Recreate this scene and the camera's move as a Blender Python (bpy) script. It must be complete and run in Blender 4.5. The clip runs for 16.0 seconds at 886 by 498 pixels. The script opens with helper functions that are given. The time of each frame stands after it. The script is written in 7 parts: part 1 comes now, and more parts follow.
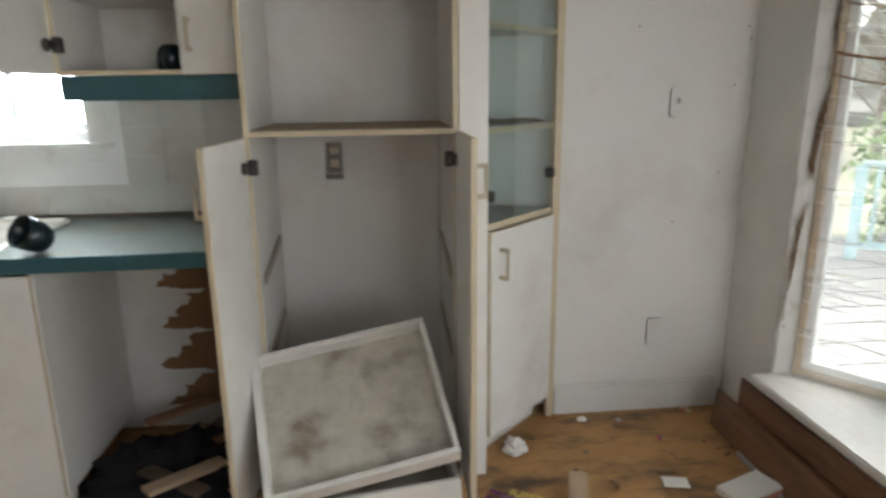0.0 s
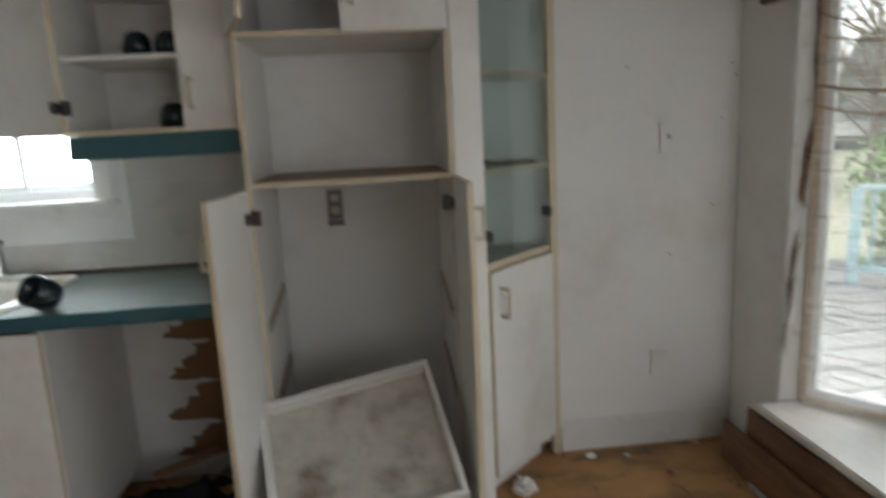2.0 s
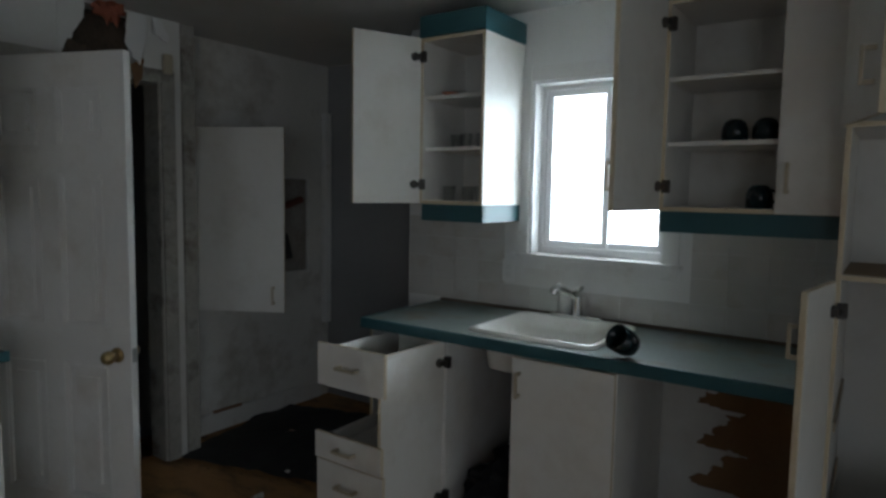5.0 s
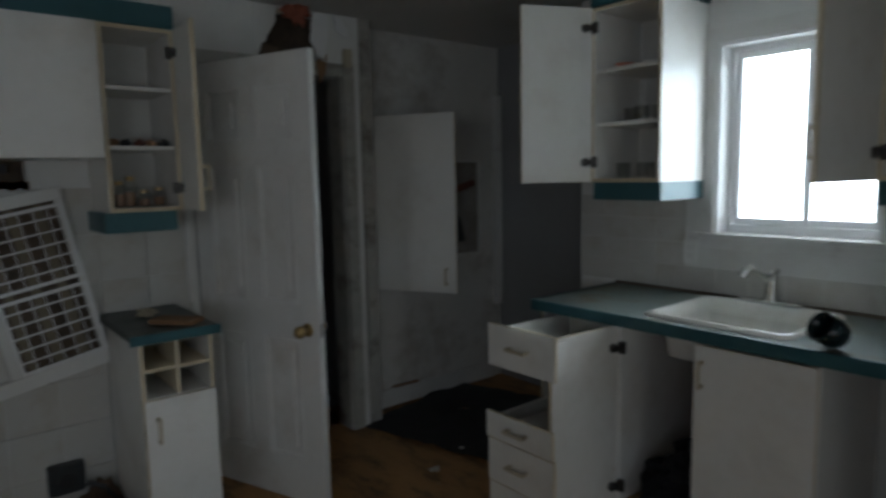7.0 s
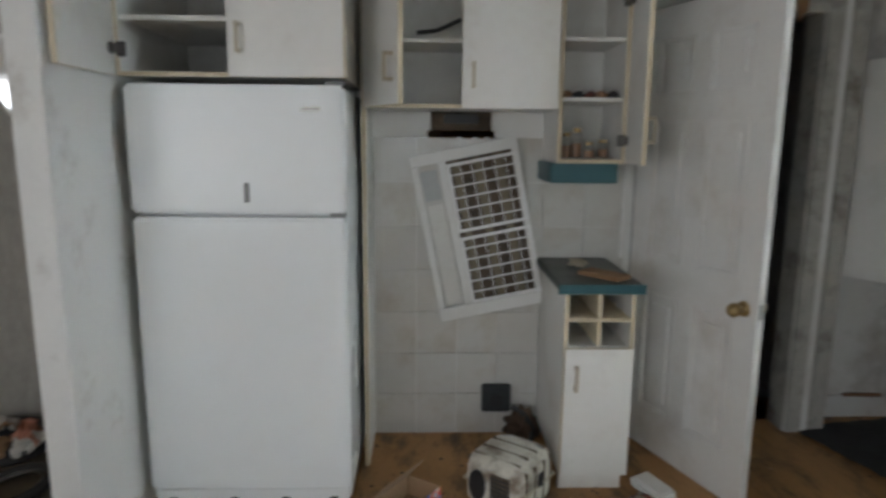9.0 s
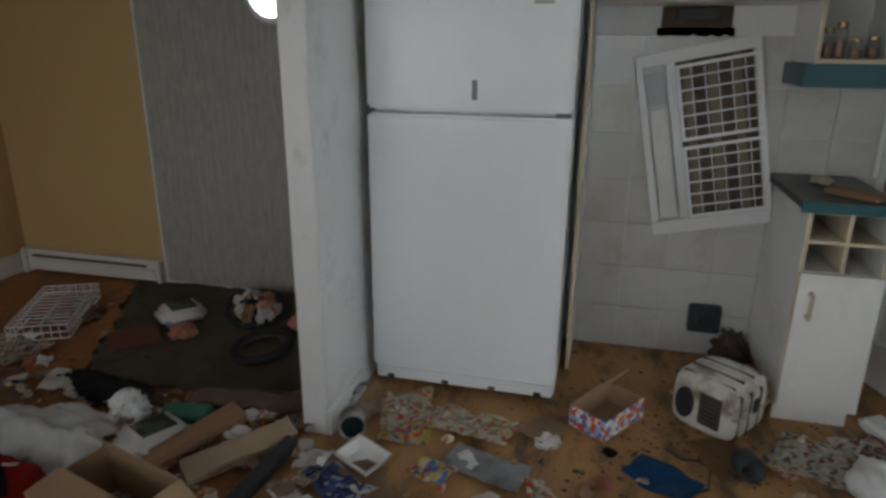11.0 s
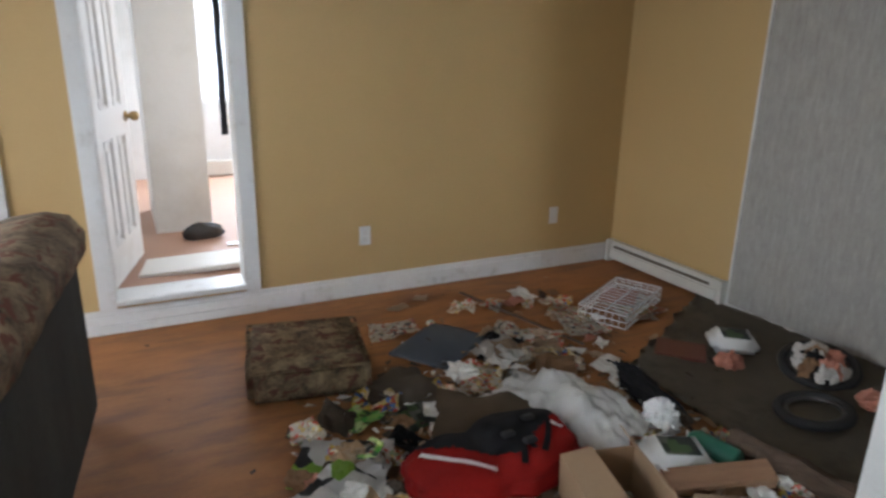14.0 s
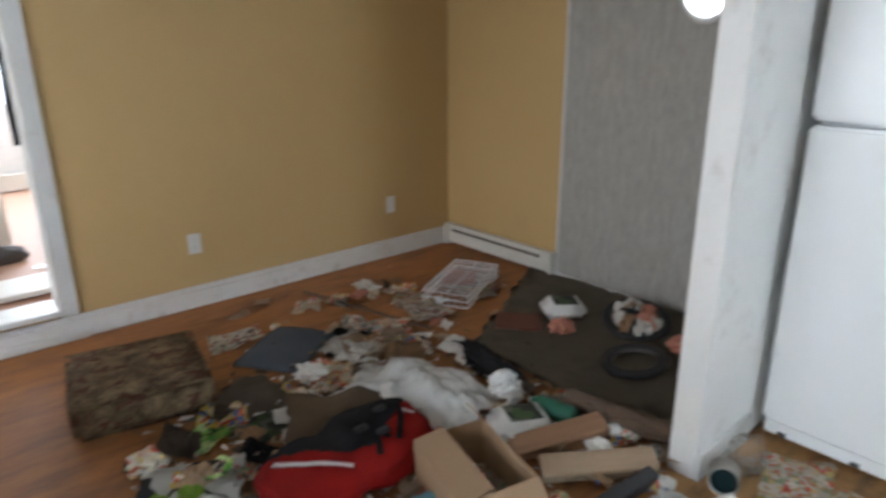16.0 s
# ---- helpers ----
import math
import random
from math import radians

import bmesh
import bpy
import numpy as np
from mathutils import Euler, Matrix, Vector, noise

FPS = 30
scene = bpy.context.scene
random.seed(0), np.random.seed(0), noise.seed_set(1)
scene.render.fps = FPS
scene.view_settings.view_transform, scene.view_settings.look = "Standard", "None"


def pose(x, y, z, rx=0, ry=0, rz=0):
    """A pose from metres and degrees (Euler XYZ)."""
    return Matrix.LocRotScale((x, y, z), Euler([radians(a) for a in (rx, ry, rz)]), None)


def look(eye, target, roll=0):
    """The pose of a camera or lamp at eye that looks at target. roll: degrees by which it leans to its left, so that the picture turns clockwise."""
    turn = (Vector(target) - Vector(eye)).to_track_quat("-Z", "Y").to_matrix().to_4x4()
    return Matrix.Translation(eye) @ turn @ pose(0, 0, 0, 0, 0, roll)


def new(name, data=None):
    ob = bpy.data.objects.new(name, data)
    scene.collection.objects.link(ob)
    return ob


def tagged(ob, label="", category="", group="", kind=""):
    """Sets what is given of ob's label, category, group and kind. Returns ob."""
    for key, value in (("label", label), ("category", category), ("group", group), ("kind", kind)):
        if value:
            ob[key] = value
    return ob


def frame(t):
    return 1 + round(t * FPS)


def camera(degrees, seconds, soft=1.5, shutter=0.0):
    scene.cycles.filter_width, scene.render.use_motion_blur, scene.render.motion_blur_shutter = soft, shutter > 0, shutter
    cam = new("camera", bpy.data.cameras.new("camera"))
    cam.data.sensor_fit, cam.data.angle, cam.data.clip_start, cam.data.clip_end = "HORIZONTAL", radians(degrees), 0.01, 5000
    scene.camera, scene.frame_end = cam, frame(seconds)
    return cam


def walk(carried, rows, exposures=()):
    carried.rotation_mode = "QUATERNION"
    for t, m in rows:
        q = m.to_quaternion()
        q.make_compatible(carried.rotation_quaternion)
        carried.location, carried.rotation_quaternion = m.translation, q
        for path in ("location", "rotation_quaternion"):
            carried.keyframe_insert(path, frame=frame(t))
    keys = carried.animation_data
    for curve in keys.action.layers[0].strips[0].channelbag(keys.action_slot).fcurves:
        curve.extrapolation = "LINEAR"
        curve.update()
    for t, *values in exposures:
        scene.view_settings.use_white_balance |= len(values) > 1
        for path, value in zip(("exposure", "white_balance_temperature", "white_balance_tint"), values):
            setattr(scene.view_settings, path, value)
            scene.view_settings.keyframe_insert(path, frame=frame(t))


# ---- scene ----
cam = camera(69.55, 16.0, soft=2.8, shutter=0.5)
PATH = [
    (0.0, pose(-0.289, -0.089, 1.399, 75.83, 0.63, -5.64)),
    (0.5, pose(-0.228, -0.080, 1.377, 74.70, 0.54, -10.22)),
    (1.0, pose(-0.197, -0.104, 1.357, 72.56, 2.45, -13.34)),
    (1.5, pose(-0.232, -0.111, 1.362, 73.18, 1.78, -13.11)),
    (2.0, pose(-0.285, -0.124, 1.418, 79.28, 2.86, -5.89)),
    (2.5, pose(-0.339, -0.069, 1.488, 83.03, 1.95, 1.59)),
    (3.0, pose(-0.440, -0.091, 1.507, 84.05, 1.76, 7.12)),
    (3.5, pose(-0.550, -0.165, 1.531, 85.00, 0.77, 20.66)),
    (4.0, pose(-0.570, -0.207, 1.524, 84.94, 0.80, 32.82)),
    (4.2, pose(-0.578, -0.277, 1.514, 85.25, -0.01, 33.81)),
    (6.3, pose(-0.586, -0.348, 1.504, 83.87, -0.13, 38.69)),
    (6.5, pose(-0.550, -0.349, 1.504, 83.85, 0.40, 40.78)),
    (7.0, pose(-0.594, -0.293, 1.496, 83.40, 1.11, 50.49)),
    (7.5, pose(-0.648, -0.223, 1.483, 82.88, 0.98, 60.30)),
    (8.0, pose(-0.677, -0.255, 1.475, 81.55, 0.50, 69.60)),
    (8.5, pose(-0.700, -0.288, 1.477, 80.88, 0.31, 78.22)),
    (9.0, pose(-0.749, -0.242, 1.476, 79.99, -0.51, 88.48)),
    (9.2, pose(-0.737, -0.227, 1.474, 78.86, -0.52, 92.21)),
    (11.3, pose(-0.732, -0.442, 1.415, 71.54, -0.35, 106.27)),
    (11.5, pose(-0.728, -0.455, 1.412, 70.90, -0.25, 108.23)),
    (12.0, pose(-0.715, -0.516, 1.429, 69.49, 0.75, 114.41)),
    (12.5, pose(-0.730, -0.555, 1.440, 70.34, 1.30, 121.79)),
    (13.0, pose(-0.752, -0.547, 1.450, 71.30, -0.86, 134.62)),
    (13.5, pose(-0.771, -0.533, 1.434, 72.85, -1.23, 145.50)),
    (14.0, pose(-0.776, -0.540, 1.413, 73.15, -1.12, 153.51)),
    (14.5, pose(-0.775, -0.522, 1.401, 73.39, -1.16, 156.00)),
    (15.0, pose(-0.770, -0.516, 1.386, 70.93, -0.81, 156.39)),
    (15.5, pose(-0.791, -0.523, 1.400, 71.08, 0.70, 149.63)),
    (16.0, pose(-0.814, -0.515, 1.431, 72.29, 0.38, 138.84)),
]
EXPOSURES = [(0.0, 3.1, 6250, 9), (0.5, 3.05, 6250, 9), (1.0, 2.87, 6250, 9), (1.5, 2.62, 6200, 9), (2.0, 2.58, 6150, 9), (2.5, 2.35, 6100, 8), (3.0, 2.22, 6000, 8), (3.5, 1.9, 5850, 8), (4.0, 1.27, 5800, 6), (7.0, 1.06, 5750, 6),
             (8.0, 1.85, 5950, 8), (9.0, 2.55, 6050, 9), (11.5, 2.05, 5950, 9), (12.5, 2.05, 5900, 9), (13.5, 3.02, 5650, 10), (14.5, 3.4, 5700, 9), (15.5, 3.42, 5700, 9), (16.0, 3.42, 5750, 9)]
walk(cam, PATH, EXPOSURES)

# ---- light ----
world = bpy.data.worlds.new("sky")
scene.world = world
world.use_nodes = True
wn, wl = world.node_tree.nodes, world.node_tree.links
sky = wn.new("ShaderNodeTexSky")
sky.sky_type, sky.sun_disc = "NISHITA", False
sky.sun_elevation, sky.sun_rotation = radians(48), radians(75)
sky.air_density, sky.dust_density, sky.ozone_density = 1.0, 6.0, 1.0
grey = wn.new("ShaderNodeHueSaturation")
grey.inputs["Saturation"].default_value = 0.35
wl.new(sky.outputs[0], grey.inputs["Color"])
wl.new(grey.outputs[0], wn["Background"].inputs[0])
wn["Background"].inputs[1].default_value = 0.08
sun = new("sun", bpy.data.lights.new("sun", "SUN"))
sun.data.energy, sun.data.angle, sun.data.color = 0.8, radians(25), (1.0, 0.98, 0.95)
sun.matrix_world = look((20, -6, 24), (0, 0, 0))


def window_light(name, eye, target, w, h, power, color=(1, 1, 1)):
    """A lamp in a window opening, in place of that window's daylight."""
    data = bpy.data.lights.new(name, "AREA")
    data.shape, data.size, data.size_y, data.energy, data.color = "RECTANGLE", w, h, power, color
    ob = new(name, data)
    ob.matrix_world = look(eye, target)
    return ob


window_light("bay_window_daylight", (1.48, -0.1, 1.2), (0.3, 0.0, 0.9), 1.3, 1.6, 2.2, (0.97, 0.98, 1.0))
# Lamp of an assumed window out of view, added to brighten both rooms.
window_light("unseen_living_window_lamp", (1.33, -2.6, 1.25), (0.0, -1.6, 0.9), 2.0, 1.5, 5.5, (0.97, 0.98, 1.0))
# Lamps for the back rooms, whose windows are added; they stand inside the walls.
window_light("added_back_window_lamp", (-1.9, -7.45, 1.5), (-1.6, -5.0, 0.6), 0.9, 1.1, 7, (0.97, 0.98, 1.0))
window_light("added_far_window_lamp", (2.25, -7.45, 1.5), (0.8, -5.6, 0.6), 1.3, 1.1, 10, (0.97, 0.98, 1.0))
window_light("added_side_window_lamp", (-2.44, -4.85, 1.5), (-1.0, -4.95, 1.0), 0.8, 1.1, 1.8, (0.97, 0.98, 1.0))

# ---- materials ----


def mat(name, color, rough=0.6, dark=None, amount=0.35, scale=3.0, fine=40.0, bump=0.15, metal=0.0, stretch=(1, 1, 1), bump_scale=None, coat=0.0, dirt=None, dirt_amount=0.0, dirt_scale=2.0, dirt_lo=0.5):
    """A painted, wooden, plastic or metal surface: blotches, fine grain, dirt patches and relief."""
    m = bpy.data.materials.new(name)
    m.use_nodes = True
    n, l = m.node_tree.nodes, m.node_tree.links
    b = n["Principled BSDF"]
    co = n.new("ShaderNodeTexCoord")
    mp = n.new("ShaderNodeMapping")
    mp.inputs["Scale"].default_value = stretch
    l.new(co.outputs["Object"], mp.inputs[0])
    info = n.new("ShaderNodeObjectInfo")
    add = n.new("ShaderNodeVectorMath")
    l.new(mp.outputs[0], add.inputs[0])
    mul = n.new("ShaderNodeMath")
    mul.operation = "MULTIPLY"
    mul.inputs[1].default_value = 17.0
    l.new(info.outputs["Random"], mul.inputs[0])
    l.new(mul.outputs[0], add.inputs[1])
    big = n.new("ShaderNodeTexNoise")
    big.inputs["Scale"].default_value, big.inputs["Detail"].default_value = scale, 6
    small = n.new("ShaderNodeTexNoise")
    small.inputs["Scale"].default_value, small.inputs["Detail"].default_value = fine, 4
    for t in (big, small):
        l.new(add.outputs[0], t.inputs["Vector"])
    ramp = n.new("ShaderNodeValToRGB")
    ramp.color_ramp.elements[0].position, ramp.color_ramp.elements[1].position = 0.35, 0.7
    d = dark or tuple(c * 0.7 for c in color)
    ramp.color_ramp.elements[0].color, ramp.color_ramp.elements[1].color = (*d, 1), (*color, 1)
    blend = n.new("ShaderNodeMath")
    blend.operation = "MULTIPLY_ADD"
    blend.inputs[1].default_value = 0.35
    l.new(small.outputs["Fac"], blend.inputs[0])
    sub = n.new("ShaderNodeMath")
    sub.operation = "MULTIPLY"
    sub.inputs[1].default_value = 0.7
    l.new(big.outputs["Fac"], sub.inputs[0])
    l.new(sub.outputs[0], blend.inputs[2])
    l.new(blend.outputs[0], ramp.inputs[0])
    mix = n.new("ShaderNodeMix")
    mix.data_type = "RGBA"
    mix.inputs[0].default_value = amount
    mix.inputs[6].default_value = (*color, 1)
    l.new(ramp.outputs[0], mix.inputs[7])
    out = mix.outputs[2]
    if dirt:
        spots = n.new("ShaderNodeTexNoise")
        spots.inputs["Scale"].default_value, spots.inputs["Detail"].default_value, spots.inputs["Roughness"].default_value = dirt_scale, 8, 0.65
        l.new(add.outputs[0], spots.inputs["Vector"])
        r2 = n.new("ShaderNodeValToRGB")
        r2.color_ramp.elements[0].position, r2.color_ramp.elements[1].position = dirt_lo, dirt_lo + 0.18
        l.new(spots.outputs["Fac"], r2.inputs[0])
        f = n.new("ShaderNodeMath")
        f.operation = "MULTIPLY"
        f.inputs[1].default_value = dirt_amount
        l.new(r2.outputs[0], f.inputs[0])
        m2 = n.new("ShaderNodeMix")
        m2.data_type = "RGBA"
        l.new(f.outputs[0], m2.inputs[0])
        l.new(out, m2.inputs[6])
        m2.inputs[7].default_value = (*dirt, 1)
        out = m2.outputs[2]
    l.new(out, b.inputs["Base Color"])
    b.inputs["Metallic"].default_value = metal
    b.inputs["Coat Weight"].default_value = coat
    rr = n.new("ShaderNodeMapRange")
    rr.inputs["To Min"].default_value, rr.inputs["To Max"].default_value = max(0.02, rough - 0.12), min(1, rough + 0.12)
    l.new(big.outputs["Fac"], rr.inputs["Value"])
    l.new(rr.outputs[0], b.inputs["Roughness"])
    bp = n.new("ShaderNodeBump")
    bp.inputs["Strength"].default_value, bp.inputs["Distance"].default_value = bump, 0.004
    if bump_scale:
        nb = n.new("ShaderNodeTexNoise")
        nb.inputs["Scale"].default_value, nb.inputs["Detail"].default_value = bump_scale, 5
        l.new(add.outputs[0], nb.inputs["Vector"])
        l.new(nb.outputs["Fac"], bp.inputs["Height"])
    else:
        l.new(small.outputs["Fac"], bp.inputs["Height"])
    l.new(bp.outputs[0], b.inputs["Normal"])
    return m


def printed(name, colors, scale=14.0, base=(0.75, 0.73, 0.68), amount=0.75, rough=0.55):
    """Printed paper or packaging: patches of ink on paper, no lettering."""
    m = mat(name, base, rough, amount=0.3, scale=6, bump=0.1)
    n, l = m.node_tree.nodes, m.node_tree.links
    b = n["Principled BSDF"]
    old = b.inputs["Base Color"].links[0].from_socket
    co = n.new("ShaderNodeTexCoord")
    v = n.new("ShaderNodeTexVoronoi")
    v.distance, v.inputs["Scale"].default_value = "CHEBYCHEV", scale
    l.new(co.outputs["Object"], v.inputs["Vector"])
    sep = n.new("ShaderNodeSeparateColor")
    l.new(v.outputs["Color"], sep.inputs[0])
    r = n.new("ShaderNodeValToRGB")
    r.color_ramp.interpolation = "CONSTANT"
    e = r.color_ramp.elements
    e[0].color = (*colors[0], 1)
    e[1].position, e[1].color = 1 / len(colors), (*colors[1], 1)
    for i, c in enumerate(colors[2:], 2):
        x = e.new(i / len(colors))
        x.color = (*c, 1)
    l.new(sep.outputs[0], r.inputs[0])
    g = n.new("ShaderNodeMath")
    g.operation = "LESS_THAN"
    g.inputs[1].default_value = amount
    l.new(sep.outputs[1], g.inputs[0])
    mx = n.new("ShaderNodeMix")
    mx.data_type = "RGBA"
    l.new(g.outputs[0], mx.inputs[0])
    l.new(old, mx.inputs[6])
    l.new(r.outputs[0], mx.inputs[7])
    l.new(mx.outputs[2], b.inputs["Base Color"])
    return m


DIRT = (0.16, 0.12, 0.08)
M_WALL = mat("white_wall_paint", (0.74, 0.74, 0.72), 0.6, (0.6, 0.59, 0.56), 0.4, 1.6, 60, 0.12, dirt=(0.4, 0.36, 0.3), dirt_amount=0.35, dirt_scale=1.3)
M_YELLOW = mat("ochre_wall_paint", (0.52, 0.36, 0.15), 0.62, (0.42, 0.28, 0.11), 0.35, 1.2, 70, 0.12)
M_WALLSTAIN = mat("mould_stained_wall_paint", (0.70, 0.69, 0.66), 0.65, (0.5, 0.48, 0.43), 0.5, 2, 60, 0.15, dirt=(0.17, 0.12, 0.07), dirt_amount=0.6, dirt_scale=2.0, dirt_lo=0.52)
M_CEIL = mat("ceiling_paint", (0.62, 0.62, 0.6), 0.8, amount=0.3, scale=1.5, bump=0.1, dirt=(0.3, 0.27, 0.22), dirt_amount=0.3, dirt_scale=0.9)
M_GREYPANEL = mat("grey_beaded_panel", (0.43, 0.41, 0.37), 0.8, (0.27, 0.255, 0.225), 0.7, 14, 60, 0.5, stretch=(1, 1.6, 0.8))
# Dark grey of the nook's back; also puts the hall's shade into its walls.
M_DARKPANEL = mat("grey_panel_and_hall_shade", (0.3, 0.3, 0.3), 0.7, amount=0.4, scale=3)
M_MEL = mat("white_melamine", (0.74, 0.73, 0.70), 0.38, (0.6, 0.58, 0.52), 0.35, 2.2, 30, 0.04, dirt=(0.38, 0.32, 0.24), dirt_amount=0.3, dirt_scale=2.5)
M_EDGE = mat("yellowed_edge_band", (0.64, 0.56, 0.41), 0.5, (0.46, 0.37, 0.23), 0.6, 8, 60, 0.1)
M_TEAL = mat("teal_laminate", (0.032, 0.105, 0.122), 0.4, (0.022, 0.072, 0.085), 0.5, 5, 80, 0.05)
M_COUNTER = mat("grey_green_worktop", (0.19, 0.22, 0.203), 0.8, (0.11, 0.135, 0.127), 0.6, 4, 120, 0.05, dirt=(0.16, 0.125, 0.08), dirt_amount=0.7, dirt_scale=4, dirt_lo=0.5)
M_TILE = mat("glazed_white_tile", (0.58, 0.57, 0.54), 0.14, (0.5, 0.485, 0.45), 0.4, 3, 30, 0.03, dirt=(0.36, 0.29, 0.2), dirt_amount=0.45, dirt_scale=3)
M_FRIDGE = mat("white_fridge_enamel", (0.78, 0.80, 0.80), 0.3, (0.75, 0.77, 0.77), 0.3, 1, 300, 0.05, dirt=(0.62, 0.58, 0.52), dirt_amount=0.06, dirt_scale=9)
M_GASKET = mat("grey_gasket", (0.22, 0.22, 0.22), 0.6, amount=0.4, scale=8)
M_OUTLETGREY = mat("dark_grey_plastic", (0.03, 0.034, 0.037), 0.5, amount=0.4, scale=8)
M_BLACK = mat("black_plastic", (0.025, 0.025, 0.027), 0.45, amount=0.4, scale=8, bump=0.1)
M_HINGE = mat("dark_hinge_metal", (0.16, 0.15, 0.14), 0.4, (0.06, 0.055, 0.05), 0.6, 20, 60, 0.05, metal=0.9)
M_METAL = mat("tarnished_steel", (0.5, 0.49, 0.46), 0.35, (0.3, 0.28, 0.24), 0.5, 12, 60, 0.05, metal=1.0)
M_CHROME = mat("worn_chrome", (0.72, 0.72, 0.7), 0.22, (0.5, 0.49, 0.46), 0.5, 12, 60, 0.03, metal=1.0)
M_BRASS = mat("aged_brass", (0.45, 0.33, 0.16), 0.4, (0.2, 0.14, 0.07), 0.5, 12, 60, 0.05, metal=1.0)
M_HANDLE = mat("beige_pull", (0.50, 0.44, 0.33), 0.5, (0.3, 0.25, 0.17), 0.5, 9, 60, 0.05)
M_DOOR = mat("white_door_paint", (0.72, 0.71, 0.69), 0.45, (0.58, 0.56, 0.52), 0.4, 2.5, 50, 0.05, dirt=(0.35, 0.28, 0.2), dirt_amount=0.35, dirt_scale=2.2)
M_TRIM = mat("white_trim_paint", (0.72, 0.72, 0.70), 0.45, (0.56, 0.54, 0.5), 0.45, 4, 50, 0.06, dirt=(0.3, 0.25, 0.19), dirt_amount=0.45, dirt_scale=9, dirt_lo=0.55)
M_GRIMETRIM = mat("grimy_trim_paint", (0.5, 0.49, 0.46), 0.6, (0.3, 0.28, 0.24), 0.7, 5, 50, 0.1, dirt=(0.1, 0.08, 0.055), dirt_amount=0.75, dirt_scale=5, dirt_lo=0.48)
M_VINYL = mat("white_window_vinyl", (0.8, 0.8, 0.8), 0.35, amount=0.2, scale=4, bump=0.02)
M_CERAMIC = mat("white_sink_enamel", (0.8, 0.79, 0.75), 0.15, (0.66, 0.62, 0.54), 0.4, 4, 30, 0.02, dirt=(0.3, 0.22, 0.12), dirt_amount=0.4, dirt_scale=4)
M_FLOORK = mat("worn_plywood_floor", (0.46, 0.255, 0.095), 0.6, (0.31, 0.16, 0.055), 0.7, 2.2, 30, 0.2, stretch=(1, 2.2, 1), dirt=(0.06, 0.042, 0.028), dirt_amount=0.85, dirt_scale=3.4, dirt_lo=0.49)
M_FLOORL = mat("reddish_wood_floor", (0.40, 0.175, 0.055), 0.72, (0.25, 0.095, 0.028), 0.85, 4, 45, 0.15, stretch=(1.0, 3.5, 1), dirt=(0.12, 0.07, 0.04), dirt_amount=0.55, dirt_scale=2.4, dirt_lo=0.47)
M_DARKVINYL = mat("dark_floor_vinyl", (0.10, 0.10, 0.102), 0.7, (0.05, 0.05, 0.05), 0.6, 4, 50, 0.2)
M_BROWNMETAL = mat("brown_hardboard", (0.26, 0.125, 0.055), 0.5, (0.075, 0.035, 0.018), 0.95, 3, 40, 0.15, stretch=(5, 0.7, 5), dirt=(0.28, 0.2, 0.13), dirt_amount=0.4)
M_SILL = mat("weathered_white_sill", (0.76, 0.75, 0.72), 0.5, (0.55, 0.52, 0.47), 0.45, 4, 40, 0.1, dirt=(0.35, 0.27, 0.18), dirt_amount=0.35, dirt_scale=4)
M_BROWNFRAME = mat("brown_window_frame", (0.60, 0.47, 0.33), 0.6, (0.42, 0.31, 0.2), 0.6, 4, 40, 0.15)
M_CARD = mat("brown_cardboard", (0.42, 0.28, 0.16), 0.75, (0.32, 0.21, 0.12), 0.45, 4, 60, 0.12, dirt=(0.2, 0.13, 0.08), dirt_amount=0.3)
M_CARDIN = mat("cardboard_inside", (0.36, 0.24, 0.14), 0.8, (0.28, 0.18, 0.1), 0.4, 4, 60, 0.1)
M_RED = mat("red_pack_cloth", (0.27, 0.012, 0.009), 0.85, (0.12, 0.006, 0.005), 0.6, 6, 200, 0.25)
M_BLACKCLOTH = mat("black_cloth", (0.02, 0.02, 0.022), 0.8, (0.012, 0.012, 0.012), 0.5, 8, 200, 0.3)
M_BLACKCLOTH.node_tree.nodes["Principled BSDF"].inputs["Specular IOR Level"].default_value = 0.15
M_REFLECT = mat("reflective_tape", (0.92, 0.92, 0.92), 0.35, amount=0.1, scale=9)
M_WHITECLOTH = mat("soiled_white_cloth", (0.58, 0.56, 0.52), 0.92, (0.42, 0.40, 0.36), 0.5, 5, 120, 0.3, dirt=(0.34, 0.28, 0.2), dirt_amount=0.4, dirt_scale=3)
M_BLUECLOTH = mat("slate_blue_cloth", (0.165, 0.19, 0.23), 0.85, (0.12, 0.14, 0.17), 0.5, 6, 200, 0.3)
M_CYAN = mat("light_blue_cloth", (0.27, 0.5, 0.6), 0.8, (0.18, 0.38, 0.48), 0.5, 6, 120, 0.25)
M_CARPET = mat("dark_olive_carpet", (0.24, 0.2, 0.145), 0.95, (0.13, 0.11, 0.078), 0.8, 3, 160, 0.5, dirt=(0.06, 0.05, 0.035), dirt_amount=0.6, dirt_scale=4)
M_HEATER = mat("cream_heater_enamel", (0.7, 0.68, 0.62), 0.35, (0.55, 0.52, 0.45), 0.4, 4, 40, 0.03, dirt=(0.3, 0.25, 0.18), dirt_amount=0.3)
M_PLASTICW = mat("white_plastic", (0.74, 0.74, 0.72), 0.35, (0.62, 0.6, 0.56), 0.4, 5, 50, 0.03, dirt=(0.35, 0.28, 0.2), dirt_amount=0.3)
M_PLASTICG = mat("grey_plastic", (0.42, 0.43, 0.43), 0.4, amount=0.4, scale=5)
M_GREENP = mat("green_plastic", (0.02, 0.12, 0.075), 0.4, amount=0.4, scale=6)
